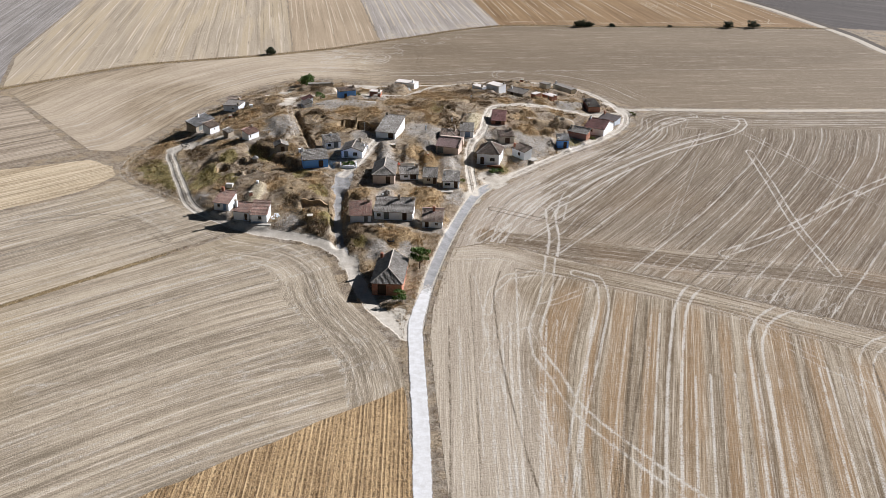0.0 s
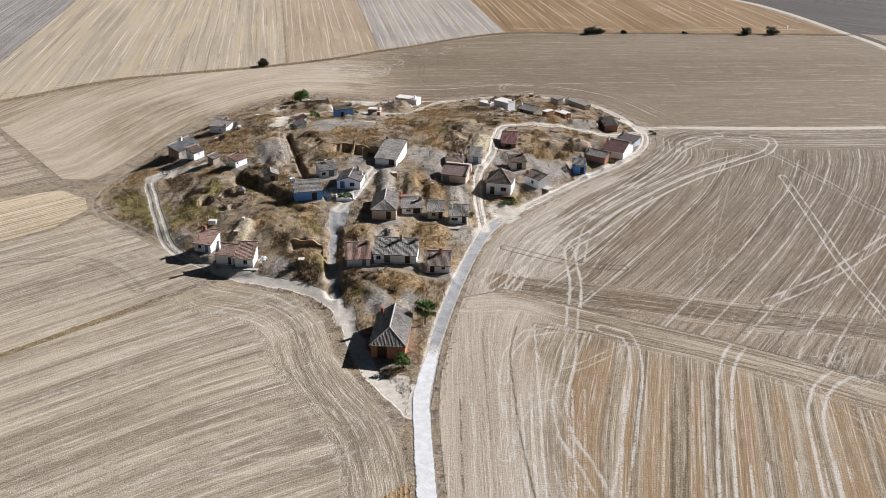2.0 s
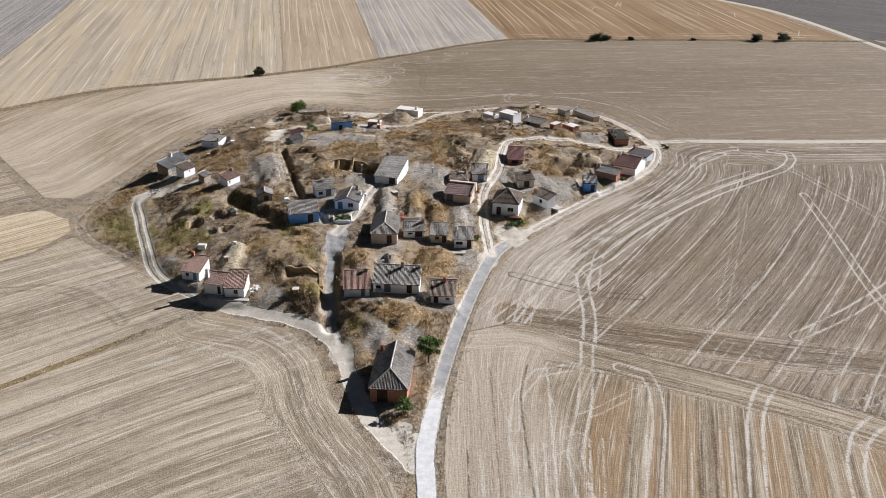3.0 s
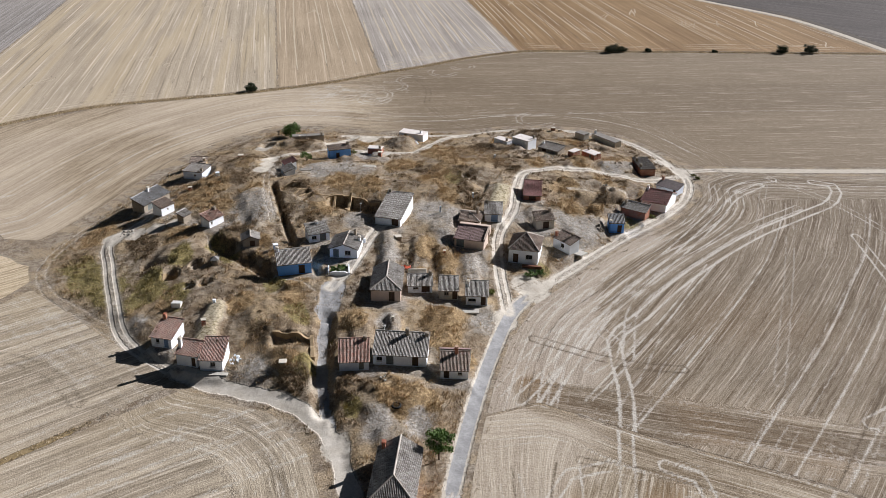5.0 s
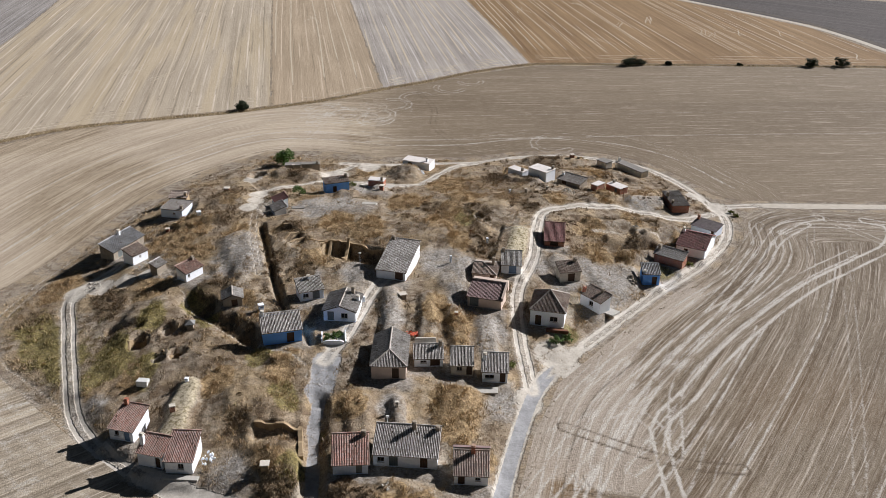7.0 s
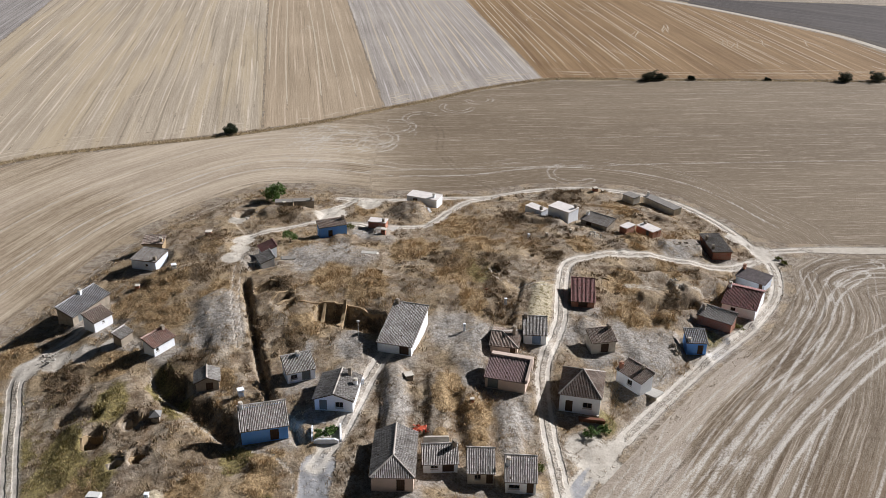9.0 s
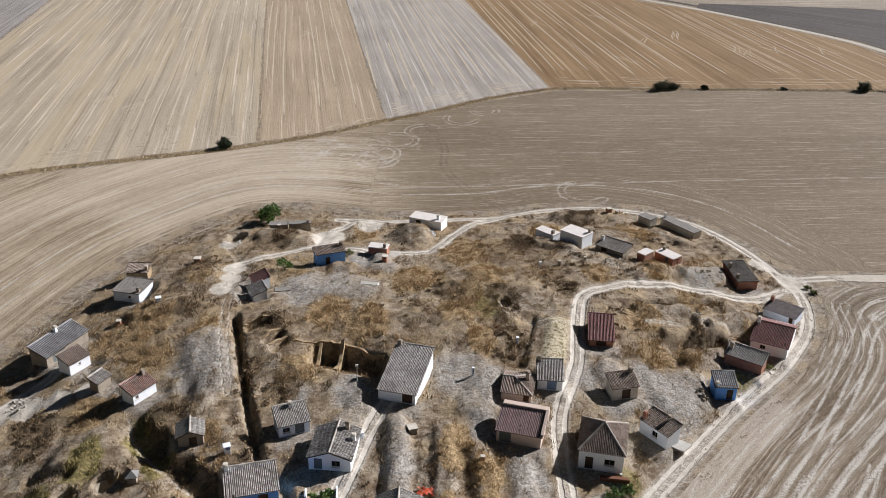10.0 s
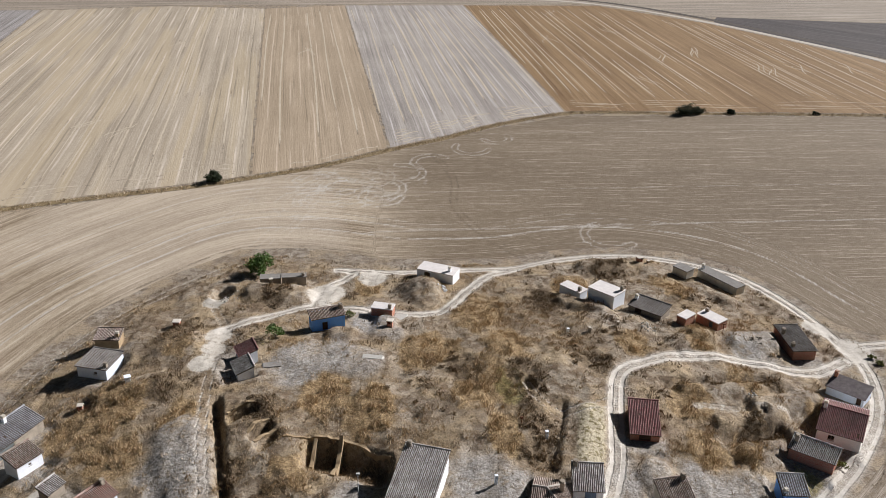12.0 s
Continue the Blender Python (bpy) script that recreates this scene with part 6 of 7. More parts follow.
def roof_faces(kind, w, d, h, p):
    """Roof faces as (outline, way to the ridge), and the ridge lines."""
    o, a = 0.22, w / 2
    e = h - p * o
    if kind == "shed":
        t = h + p * (d + 0.1)
        return [([(-a - o, -o, e), (a + o, -o, e), (a + o, d + 0.1, t), (-a - o, d + 0.1, t)], (0, 1, p))], [((-a - o, d + 0.1, t), (a + o, d + 0.1, t))]
    if kind == "gable":
        m, t = d / 2, h + p * d / 2
        return [([(-a - o, -o, e), (a + o, -o, e), (a + o, m, t), (-a - o, m, t)], (0, 1, p)),
                ([(a + o, d + o, e), (-a - o, d + o, e), (-a - o, m, t), (a + o, m, t)], (0, -1, p))], [((-a - o, m, t), (a + o, m, t))]
    if kind == "gabley":
        t = h + p * a
        return [([(-a - o, d + o, e), (-a - o, -o, e), (0, -o, t), (0, d + o, t)], (1, 0, p)),
                ([(a + o, -o, e), (a + o, d + o, e), (0, d + o, t), (0, -o, t)], (-1, 0, p))], [((0, -o, t), (0, d + o, t))]
    if kind == "hip":
        t, f = h + p * a, a * 0.95
        return [([(-a - o, d + o, e), (-a - o, -o, e), (0, f, t), (0, d + o, t)], (1, 0, p)),
                ([(a + o, -o, e), (a + o, d + o, e), (0, d + o, t), (0, f, t)], (-1, 0, p)),
                ([(-a - o, -o, e), (a + o, -o, e), (0, f, t)], (0, 1, p))], [((0, f, t), (0, d + o, t)), ((-a - o, -o, e), (0, f, t)), ((a + o, -o, e), (0, f, t))]
    if kind == "pyr":
        t, m = h + p * a, d / 2
        c = [(-a - o, -o, e), (a + o, -o, e), (a + o, d + o, e), (-a - o, d + o, e)]
        ways = [(0, 1, p), (-1, 0, p), (0, -1, p), (1, 0, p)]
        return [([c[i], c[(i + 1) % 4], (0, m, t)], ways[i]) for i in range(4)], [(q, (0, m, t)) for q in c]
    if kind == "hipend":
        m, t = d / 2, h + p * d / 2
        r = a - m
        return [([(-a - o, -o, e), (a + o, -o, e), (r, m, t), (-a - o, m, t)], (0, 1, p)),
                ([(a + o, d + o, e), (-a - o, d + o, e), (-a - o, m, t), (r, m, t)], (0, -1, p)),
                ([(a + o, -o, e), (a + o, d + o, e), (r, m, t)], (-1, 0, p))], [((-a - o, m, t), (r, m, t)), ((a + o, -o, e), (r, m, t)), ((a + o, d + o, e), (r, m, t))]
    return [([(-a - 0.08, -0.08, h), (a + 0.08, -0.08, h), (a + 0.08, d + 0.08, h + 0.12), (-a - 0.08, d + 0.08, h + 0.12)], (0, 1, 0))], []


def top_at(kind, w, d, h, p, x, y):
    if kind == "shed":
        return h + p * min(max(y, 0), d)
    if kind in ("gable", "hipend"):
        return h + p * max(0, d / 2 - abs(y - d / 2))
    if kind in ("gabley", "hip", "pyr"):
        return h + p * max(0, w / 2 - abs(x))
    return h


def pierced(w, h, t, openings, under):
    """A wall along x with its openings cut right through, in one piece."""
    bm = bmesh.new()
    a = w / 2
    xs = sorted({-a, a, *(o[1] - o[2] / 2 for o in openings), *(o[1] + o[2] / 2 for o in openings)})
    zs = sorted({-under, h, *(max(o[4], 0.02) for o in openings), *(min(o[4] + o[3], h - 0.1) for o in openings)})
    vs = {}

    def v(i, j, k):
        if (i, j, k) not in vs:
            vs[i, j, k] = bm.verts.new((xs[i], t * k, zs[j]))
        return vs[i, j, k]

    def solid(i, j):
        if not (0 <= i < len(xs) - 1 and 0 <= j < len(zs) - 1):
            return False
        mx, mz = (xs[i] + xs[i + 1]) / 2, (zs[j] + zs[j + 1]) / 2
        return not any(abs(mx - o[1]) < o[2] / 2 and max(o[4], 0.02) < mz < min(o[4] + o[3], h - 0.1) for o in openings)

    for i in range(len(xs) - 1):
        for j in range(len(zs) - 1):
            if not solid(i, j):
                continue
            bm.faces.new((v(i, j, 0), v(i + 1, j, 0), v(i + 1, j + 1, 0), v(i, j + 1, 0)))
            bm.faces.new((v(i, j + 1, 1), v(i + 1, j + 1, 1), v(i + 1, j, 1), v(i, j, 1)))
            if not solid(i - 1, j):
                bm.faces.new((v(i, j, 1), v(i, j, 0), v(i, j + 1, 0), v(i, j + 1, 1)))
            if not solid(i + 1, j):
                bm.faces.new((v(i + 1, j, 0), v(i + 1, j, 1), v(i + 1, j + 1, 1), v(i + 1, j + 1, 0)))
            if not solid(i, j - 1):
                bm.faces.new((v(i, j, 1), v(i + 1, j, 1), v(i + 1, j, 0), v(i, j, 0)))
            if not solid(i, j + 1):
                bm.faces.new((v(i, j + 1, 0), v(i + 1, j + 1, 0), v(i + 1, j + 1, 1), v(i, j + 1, 1)))
    return bm


def walls(thing, material, w, d, h, p, kind, openings, under=1.0):
    a, t = w / 2, 0.3
    part("front_wall", pierced(w, h, t, openings, under), material, thing)
    back = h + p * d if kind == "shed" else h
    side = [(t, -under), (d, -under), (d, back - 0.02), (t, h + (p * t if kind == "shed" else 0))]
    if kind == "gable":
        side = [(t, -under), (d, -under), (d, h), (d / 2, h + p * d / 2 - 0.03), (t, h)]
    for x in (-a, a - t):
        bm = bmesh.new()
        prism(bm, side, "x", x, x + t)
        part("side_wall", bm, material, thing)
    bm = bmesh.new()
    prism(bm, [(-a + t, -under), (a - t, -under), (a - t, back - 0.02), *([(0, h + p * (a - t) - 0.04)] if kind in ("gabley", "hip") else []), (-a + t, back - 0.02)], "y", d - t, d)
    part("back_wall", bm, material, thing)
    if kind == "gabley":
        bm = bmesh.new()
        prism(bm, [(-a, h), (a, h), (0, h + p * a - 0.04)], "y", 0, t)
        part("gable_wall", bm, material, thing)


def window(thing, x, z, w, h):
    bm = bmesh.new()
    f = 0.07
    for q in ((x - w / 2, x - w / 2 + f, z, z + h), (x + w / 2 - f, x + w / 2, z, z + h), (x - w / 2 + f, x + w / 2 - f, z, z + f), (x - w / 2 + f, x + w / 2 - f, z + h - f, z + h), (x - f / 2, x + f / 2, z + f, z + h - f)):
        box(bm, q[0], q[1], 0.14, 0.2, q[2], q[3])
    fr = part("window", bm, M["frame_wood"], thing)
    bm = bmesh.new()
    box(bm, x - w / 2 + f, x + w / 2 - f, 0.17, 0.18, z + f, z + h - f)
    part("pane", bm, M["glass"], fr)
    bm = bmesh.new()
    box(bm, x - w / 2 - 0.06, x + w / 2 + 0.06, -0.07, 0.13, z - 0.07, z - 0.002)
    part("sill", bm, M["concrete"], fr)


def door(thing, x, w, h, material):
    bm = bmesh.new()
    n = max(2, round(w / 0.3))
    front = []
    for i in range(n):
        l, r = x - w / 2 + i * w / n, x - w / 2 + (i + 1) * w / n
        front += [(l, 0.15), (l + 0.012, 0.13), (r - 0.012, 0.13)]
    outline = front + [(x + w / 2, 0.15), (x + w / 2, 0.19), (x - w / 2, 0.19)]
    lo, hi = [bm.verts.new((u, v, 0.03)) for u, v in outline], [bm.verts.new((u, v, h - 0.01)) for u, v in outline]
    bm.faces.new(lo[::-1])
    bm.faces.new(hi)
    for i in range(len(lo)):
        j = (i + 1) % len(lo)
        bm.faces.new((lo[i], lo[j], hi[j], hi[i]))
    dr = part("door", bm, material, thing)
    bm = bmesh.new()
    box(bm, x + w / 2 - 0.14, x + w / 2 - 0.10, 0.09, 0.128, h * 0.45, h * 0.45 + 0.16)
    part("handle", bm, M["rust"], dr)


def chimney(thing, x, y, base, height, look_):
    bm = bmesh.new()
    s = 0.26
    box(bm, x - s, x + s, y - s, y + s, base - 0.5, base + height, 0.03)
    ch = part("chimney", bm, M[look_], thing)
    bm = bmesh.new()
    box(bm, x - s - 0.07, x + s + 0.07, y - s - 0.07, y + s + 0.07, base + height + 0.002, base + height + 0.09, 0.015)
    for dx in (-1, 1):
        for dy in (-1, 1):
            box(bm, x + dx * 0.18 - 0.05, x + dx * 0.18 + 0.05, y + dy * 0.18 - 0.05, y + dy * 0.18 + 0.05, base + height + 0.09, base + height + 0.25)
    box(bm, x - s, x + s, y - s, y + s, base + height + 0.25, base + height + 0.31, 0.015)
    part("chimney_cap", bm, M["brick" if look_ == "brick" else "stone_wall" if look_ == "stone_wall" else "old_plaster"], ch)


def house(spec, seed):
    name, kind, fx, fy, z, turn, w, d, h, p, wall_m, roof_m, openings, chimneys, label = spec
    rnd = random.Random(seed)
    thing = new(name)
    thing.matrix_world = pose(fx, fy, z, 0, 0, turn)
    tagged(thing, label, {"granary": "granary", "barn": "barn", "cottage": "house"}.get(name, "cellar house"), "houses of the cellar hill")
    walls(thing, M[wall_m], w, d, h, p, kind, openings)
    faces, ridges = roof_faces(kind, w, d, h, p)
    bm = bmesh.new()
    for poly, _ in faces:
        slab(bm, [(q[0], q[1], q[2] + 0.06) for q in poly], 0.10 if kind != "flatroof" else 0.16)
    rf = part("roof", bm, M[roof_m] if kind == "flatroof" or roof_m == "slate_roof" else M["timber"], thing)
    if kind != "flatroof" and roof_m != "slate_roof":
        verts, quads = [], []
        for poly, up in faces:
            tiles_on(verts, quads, [(q[0], q[1], q[2] + 0.065) for q in poly], up, rnd, *((0.30, 0.55) if roof_m == "tin_tile" else (0.225, 0.40)))
        ridge_v, ridge_q = [], []
        for a, b in ridges:
            a, b = Vector(a) + Vector((0, 0, 0.10)), Vector(b) + Vector((0, 0, 0.10))
            n = max(1, round((b - a).length / 0.4))
            side = (b - a).cross(Vector((0, 0, 1))).normalized()
            for i in range(n):
                q0, q1 = a.lerp(b, i / n), a.lerp(b, (i + 1.1) / n)
                base = len(ridge_v)
                for k, q in enumerate((q0, q1)):
                    for s, up in ((-0.15, 0.0), (-0.1, 0.10), (0, 0.14), (0.1, 0.10), (0.15, 0.0)):
                        ridge_v.append((q + side * s + Vector((0, 0, up + rnd.uniform(0, 0.015))))[:])
                for k in range(4):
                    ridge_q.append((base + k, base + k + 1, base + k + 6, base + k + 5))
        if ridge_v:
            tagged(mesh_object("ridge_tile", ridge_v, ridge_q, M["ridge_mortar" if kind in ("hip", "pyr", "gabley", "hipend") else roof_m], rf, "", None, True), kind="stuff")
        tl = mesh_object("roof_tile", verts, quads, M[roof_m], rf, "", None, True)
        tagged(tl, kind="stuff")
    doors = 0
    for o in openings:
        if o[0] == W:
            window(thing, o[1], o[4], o[2], o[3])
        else:
            m = "door_blue" if "blue door" in label else ("door_grey" if rnd.random() < 0.35 else "door_wood")
            door(thing, o[1], o[2], o[3], M[m])
    for x, y, ch, look_ in chimneys:
        x = min(max(x, -w / 2 + 0.3), w / 2 - 0.3)
        y2 = min(max(y, 0.35), d - 0.3)
        chimney(thing, x, y2, top_at(kind, w, d, h, p, x, y2), ch, look_)
    return thing


for _k, _spec in enumerate(HOUSES):
    _h = house(_spec, 40 + _k)
    if "pink parapet" in _spec[14]:
        _bm = bmesh.new()
        box(_bm, -3.1, 3.3, 4.05, 5.0, 1.5, 3.5, 0.04)
        part("parapet", _bm, M["pink_plaster"], _h)
        _bm = bmesh.new()
        prism(_bm, [(0.0, 2.0), (4.04, 3.2), (4.04, 3.5), (0.0, 2.32)], "x", 2.95, 3.35)
        part("parapet", _bm, M["pink_plaster"], _h)
    if _spec[14].startswith("white cellar house with a brown"):
        _top = _spec[8] + _spec[9] * _spec[7]
        _bm = bmesh.new()
        box(_bm, -0.5 * _spec[6] - 0.3, 0.5 * _spec[6] + 0.3, _spec[7] + 0.35, _spec[7] + 0.65, 0.5, _top + 0.35, 0.03)
        part("parapet", _bm, M["old_plaster"], _h)
        _bm = bmesh.new()
        box(_bm, -0.5 * _spec[6] - 0.35, 0.5 * _spec[6] + 0.35, _spec[7] + 0.28, _spec[7] + 0.78, _top + 0.352, _top + 0.44, 0.03)
        part("coping", _bm, M["rose_tile"], _h, "faded red tile coping")
    if _spec[14].startswith("white cottage with a dark red"):
        _bm = bmesh.new()
        box(_bm, -0.5 * _spec[6], 0.5 * _spec[6], _spec[7] + 0.3, _spec[7] + 0.5, 0.0, 2.0, 0.03)
        part("yard_wall", _bm, M["white_plaster"], _h)


# ---- plants ----
def blades(name, x, y, z, rnd, tall, spread, material, label, count=5):
    """Dry grass: a few bent blades a tuft, joined."""
    n = len(x)
    k = n * count
    x, y = place(x, y)
    bx, by, bz = np.repeat(x, count) + rnd.uniform(-spread, spread, k), np.repeat(y, count) + rnd.uniform(-spread, spread, k), np.repeat(z, count)
    a, h = rnd.uniform(0, 6.283, k), np.repeat(tall, count) * rnd.uniform(0.6, 1.2, k)
    wdt, leanx, leany = h * rnd.uniform(0.05, 0.12, k), rnd.uniform(-0.5, 0.5, k) * h, rnd.uniform(-0.5, 0.5, k) * h
    c, s = np.cos(a) * wdt, np.sin(a) * wdt
    v = np.empty((k, 4, 3))
    v[:, 0] = np.stack([bx - c, by - s, bz - 0.05], 1)
    v[:, 1] = np.stack([bx + c, by + s, bz - 0.05], 1)
    v[:, 2] = np.stack([bx + leanx + c * 0.7, by + leany + s * 0.7, bz + h * 0.8], 1)
    v[:, 3] = np.stack([bx + leanx * 1.3 - c * 0.3, by + leany * 1.3 - s * 0.3, bz + h], 1)
    me = bpy.data.meshes.new(name)
    me.vertices.add(k * 4)
    me.vertices.foreach_set("co", v.ravel().astype(np.float32))
    me.loops.add(k * 4)
    me.loops.foreach_set("vertex_index", np.arange(k * 4, dtype=np.int32))
    me.polygons.add(k)
    me.polygons.foreach_set("loop_start", np.arange(0, k * 4, 4, dtype=np.int32))
    me.update(calc_edges=True)
    me.materials.append(material)
    return tagged(new(name, me), label, "dry grass", kind="stuff")


def clear_of_houses(x, y, gap=0.3):
    ok = np.ones(x.shape, bool)
    qx, qy = place(x, y)
    for h in HOUSES:
        c, s = math.cos(radians(h[5])), math.sin(radians(h[5]))
        lx, ly = (qx - h[2]) * c + (qy - h[3]) * s, -(qx - h[2]) * s + (qy - h[3]) * c
        ok &= ~((np.abs(lx) < h[6] / 2 + gap) & (ly > -gap - 0.5) & (ly < h[7] + gap))
    for (px, py), r, deep in PITS:
        ok &= np.hypot(x - px, y - py) > r * 1.25
    return ok


R = np.random.RandomState(12)
_x, _y = R.uniform(-73, 78, 520000), R.uniform(72, 206, 520000)
_z, _path, _paved, _bare, _sand, _green, _mask, _gold, _brown = surface(_x, _y)
_thick = fbm(_x, _y, 0.22, 51) + 0.5 * fbm(_x, _y, 0.7, 52)
_open = (_mask > 0.05) & (_path < 0.3) & (_paved < 0.2) & (_sand < 0.4) & clear_of_houses(_x, _y)
_draw = R.rand(len(_x))
_lump = 0.55 + 0.9 * smooth(-0.3, 0.5, fbm(_x, _y, 1.9, 54) + 0.6 * fbm(_x, _y, 0.8, 56))
_tone = fbm(_x, _y, 0.16, 53) + R.uniform(-0.25, 0.25, len(_x))
_base = (0.16 + 0.6 * smooth(-0.15, 0.32, _thick)) * (1 - 0.85 * _bare)
for _nm, _chance, _mt, _lb, _tl in (("golden_grass", 0.75 * _gold ** 1.5 + 0.8 * _base * (_tone > 0.08), "gold_straw", "tall golden dry grass on the cellar mounds", 0.30), ("olive_grass", 0.65 * _green ** 1.5, "olive", "olive green and straw coloured grass", 0.28),
                                 ("brown_weeds", 0.6 * _brown ** 1.5 + 0.5 * _base * (_tone < -0.15), "scrub", "brown dry weeds in the hollows", 0.32), ("dry_grass", _base * (np.abs(_tone) < 0.2), "straw", "dry straw-coloured grass on the mounds", 0.22)):
    _pick = _open & (_draw < _chance)
    _open &= ~_pick
    blades(_nm, _x[_pick], _y[_pick], _z[_pick], R, _tl * _lump[_pick] * R.uniform(0.6, 1.3, _pick.sum()), 0.3, M[_mt], _lb)


def along_line(line, n, spread, rnd):
    q = curve_points(line, 1.0)
    i = rnd.randint(0, len(q), n)
    return q[i, 0] + rnd.normal(0, spread, n), q[i, 1] + rnd.normal(0, spread, n)


_dx, _dy = along_line(DITCH, 5000, 0.7, R)
blades("ditch_grass", _dx, _dy, np.full(len(_dx), 0.03), R, R.uniform(0.2, 0.6, len(_dx)), 0.2, M["straw"], "dry weeds along the ditch")
_e = [np.array(beside(MAIN_ROAD, s)) for s in (-2.9, 2.6)] + [np.array(beside(CHALK_ROAD[2:], s)) for s in (-2.3, 2.2)] + [np.array(beside(WEST_PATH[1:10], -2.4))]
_px = [along_line(q, 450, 0.3, R) for q in _e] + [along_line([(-45.3, 103.1), (-61.6, 93.7), (-73.7, 86.8), (-130, 54)], 1500, 0.4, R)]
_dx, _dy = np.concatenate([q[0] for q in _px]), np.concatenate([q[1] for q in _px])
_zz, _pa, _pv = surface(_dx, _dy)[:3]
_k = (_pa < 0.7) & (_pv < 0.3) & clear_of_houses(_dx, _dy)
blades("verge_grass", _dx[_k], _dy[_k], _zz[_k] + 0.02, R, R.uniform(0.1, 0.32, _k.sum()), 0.15, M["straw"], "dry weeds along the road edges")


def leaf_cloud(verts, faces, rnd, cx, cy, cz, rx, ry, rz, n, size):
    """Small leaf cards in an uneven clump."""
    lobes = [(rnd.uniform(-0.55, 0.55), rnd.uniform(-0.55, 0.55), rnd.uniform(-0.1, 0.6), rnd.uniform(0.35, 0.62)) for _ in range(6)]
    for _ in range(n):
        lx, ly, lz, lr = rnd.choice(lobes)
        d = Vector((rnd.gauss(0, 1), rnd.gauss(0, 1), rnd.gauss(0, 1))).normalized() * lr * rnd.uniform(0.55, 1.0)
        c = Vector((cx + (lx + d.x) * rx, cy + (ly + d.y) * ry, cz + max(-0.15, lz + d.z) * rz))
        a = Vector((rnd.gauss(0, 1), rnd.gauss(0, 1), rnd.gauss(0, 1))).normalized() * size * rnd.uniform(0.6, 1.3)
        b = a.cross(Vector((rnd.gauss(0, 1), rnd.gauss(0, 1), rnd.gauss(0, 1)))).normalized() * size * rnd.uniform(0.4, 0.8)
        k = len(verts)
        verts += [(c - a)[:], (c + b)[:], (c + a * 1.1)[:], (c - b * 0.8)[:]]
        faces.append((k, k + 1, k + 2, k + 3))


def scrub_patch():
    """Dark dry shrubs that crowd the cuts and hollows."""
    rnd = random.Random(31)
    verts, faces = [], []
    for cx, cy, r in BROWN + [(-20.2, 138, 2), (-22.4, 144, 2), (-24.2, 149, 2), (-26, 155, 1.8), (-27.6, 161, 1.6), (-17, 133, 1.4), (-24, 132.5, 2), (-31, 137.6, 2), (-19.5, 107.5, 2), (0, 165, 5), (36, 160, 4), (54, 184, 4), (33, 174, 4), (-64, 142, 3)]:
        for _ in range(int(2.6 * r)):
            x, y = cx + rnd.gauss(0, r * 0.55), cy + rnd.gauss(0, r * 0.55)
            xa, ya = np.array([x]), np.array([y])
            t = surface(xa, ya)
            if t[1][0] > 0.2 or t[2][0] > 0.2 or t[6][0] < 0.2 or not clear_of_houses(xa, ya, 0.8)[0]:
                continue
            s = rnd.uniform(0.45, 1.25)
            px, py, _ = spot(x, y)
            leaf_cloud(verts, faces, rnd, px, py, float(t[0][0]) - 0.1, s, s, s * rnd.uniform(0.45, 0.8), 130, 0.13)
    return tagged(mesh_object("scrub", verts, faces, M["scrub"]), "dark dry shrubs in the hollows", "scrub", kind="stuff")


scrub_patch()


def tree(name, x, y, height, radius, seed, leaf, label, category, leaves=900, size=0.17, low=0.5):
    rnd = random.Random(seed)
    thing = new(name)
    thing.location = spot(x, y)
    tagged(thing, label, category)
    bm = bmesh.new()
    trunk_top = height * (0.42 if low > 0.3 else 0.25)

    def limb(a, b, r0, r1):
        a, b = Vector(a), Vector(b)
        d = (b - a).normalized()
        u = d.orthogonal().normalized()
        v = d.cross(u)
        rings = []
        for q, r in ((a, r0), (a.lerp(b, 0.5) + Vector((rnd.uniform(-0.06, 0.06), rnd.uniform(-0.06, 0.06), 0)) * height * 0.3, (r0 + r1) / 2), (b, r1)):
            rings.append([bm.verts.new(q + (u * math.cos(k * 1.0472) + v * math.sin(k * 1.0472)) * r) for k in range(6)])
        for lo, hi in zip(rings[:-1], rings[1:]):
            for k in range(6):
                bm.faces.new((lo[k], lo[(k + 1) % 6], hi[(k + 1) % 6], hi[k]))
        bm.faces.new(rings[-1])

    limb((0, 0, -0.3), (0.05, 0, trunk_top), 0.05 * height * 0.5 + 0.03, 0.03 * height * 0.5 + 0.02)
    verts, faces = [], []
    for k in range(7):
        a = k * 0.9 + rnd.uniform(-0.3, 0.3)
        r = radius * rnd.uniform(0.35, 0.7)
        top = (math.cos(a) * r, math.sin(a) * r, height * rnd.uniform(low, 0.85))
        limb((0.04, 0, trunk_top * rnd.uniform(0.6, 0.98)), top, 0.02 * height * 0.5 + 0.015, 0.012)
        rr = radius * rnd.uniform(0.42, 0.62)
        leaf_cloud(verts, faces, rnd, top[0], top[1], top[2], rr, rr, rr * 0.85, leaves // 8, size)
    leaf_cloud(verts, faces, rnd, 0, 0, height * 0.78, radius * 0.55, radius * 0.55, height * 0.2, leaves // 8, size)
    if low < 0.15:
        for k in range(6):
            a = k * 1.05 + rnd.uniform(-0.3, 0.3)
            leaf_cloud(verts, faces, rnd, math.cos(a) * radius * 0.55, math.sin(a) * radius * 0.55, height * 0.25, radius * 0.45, radius * 0.45, height * 0.27, leaves // 7, size)
    part("trunk", bm, M["bark"], thing)
    mesh_object("crown", verts, faces, M[leaf], thing, "leafy crown with uneven outline")
    return thing


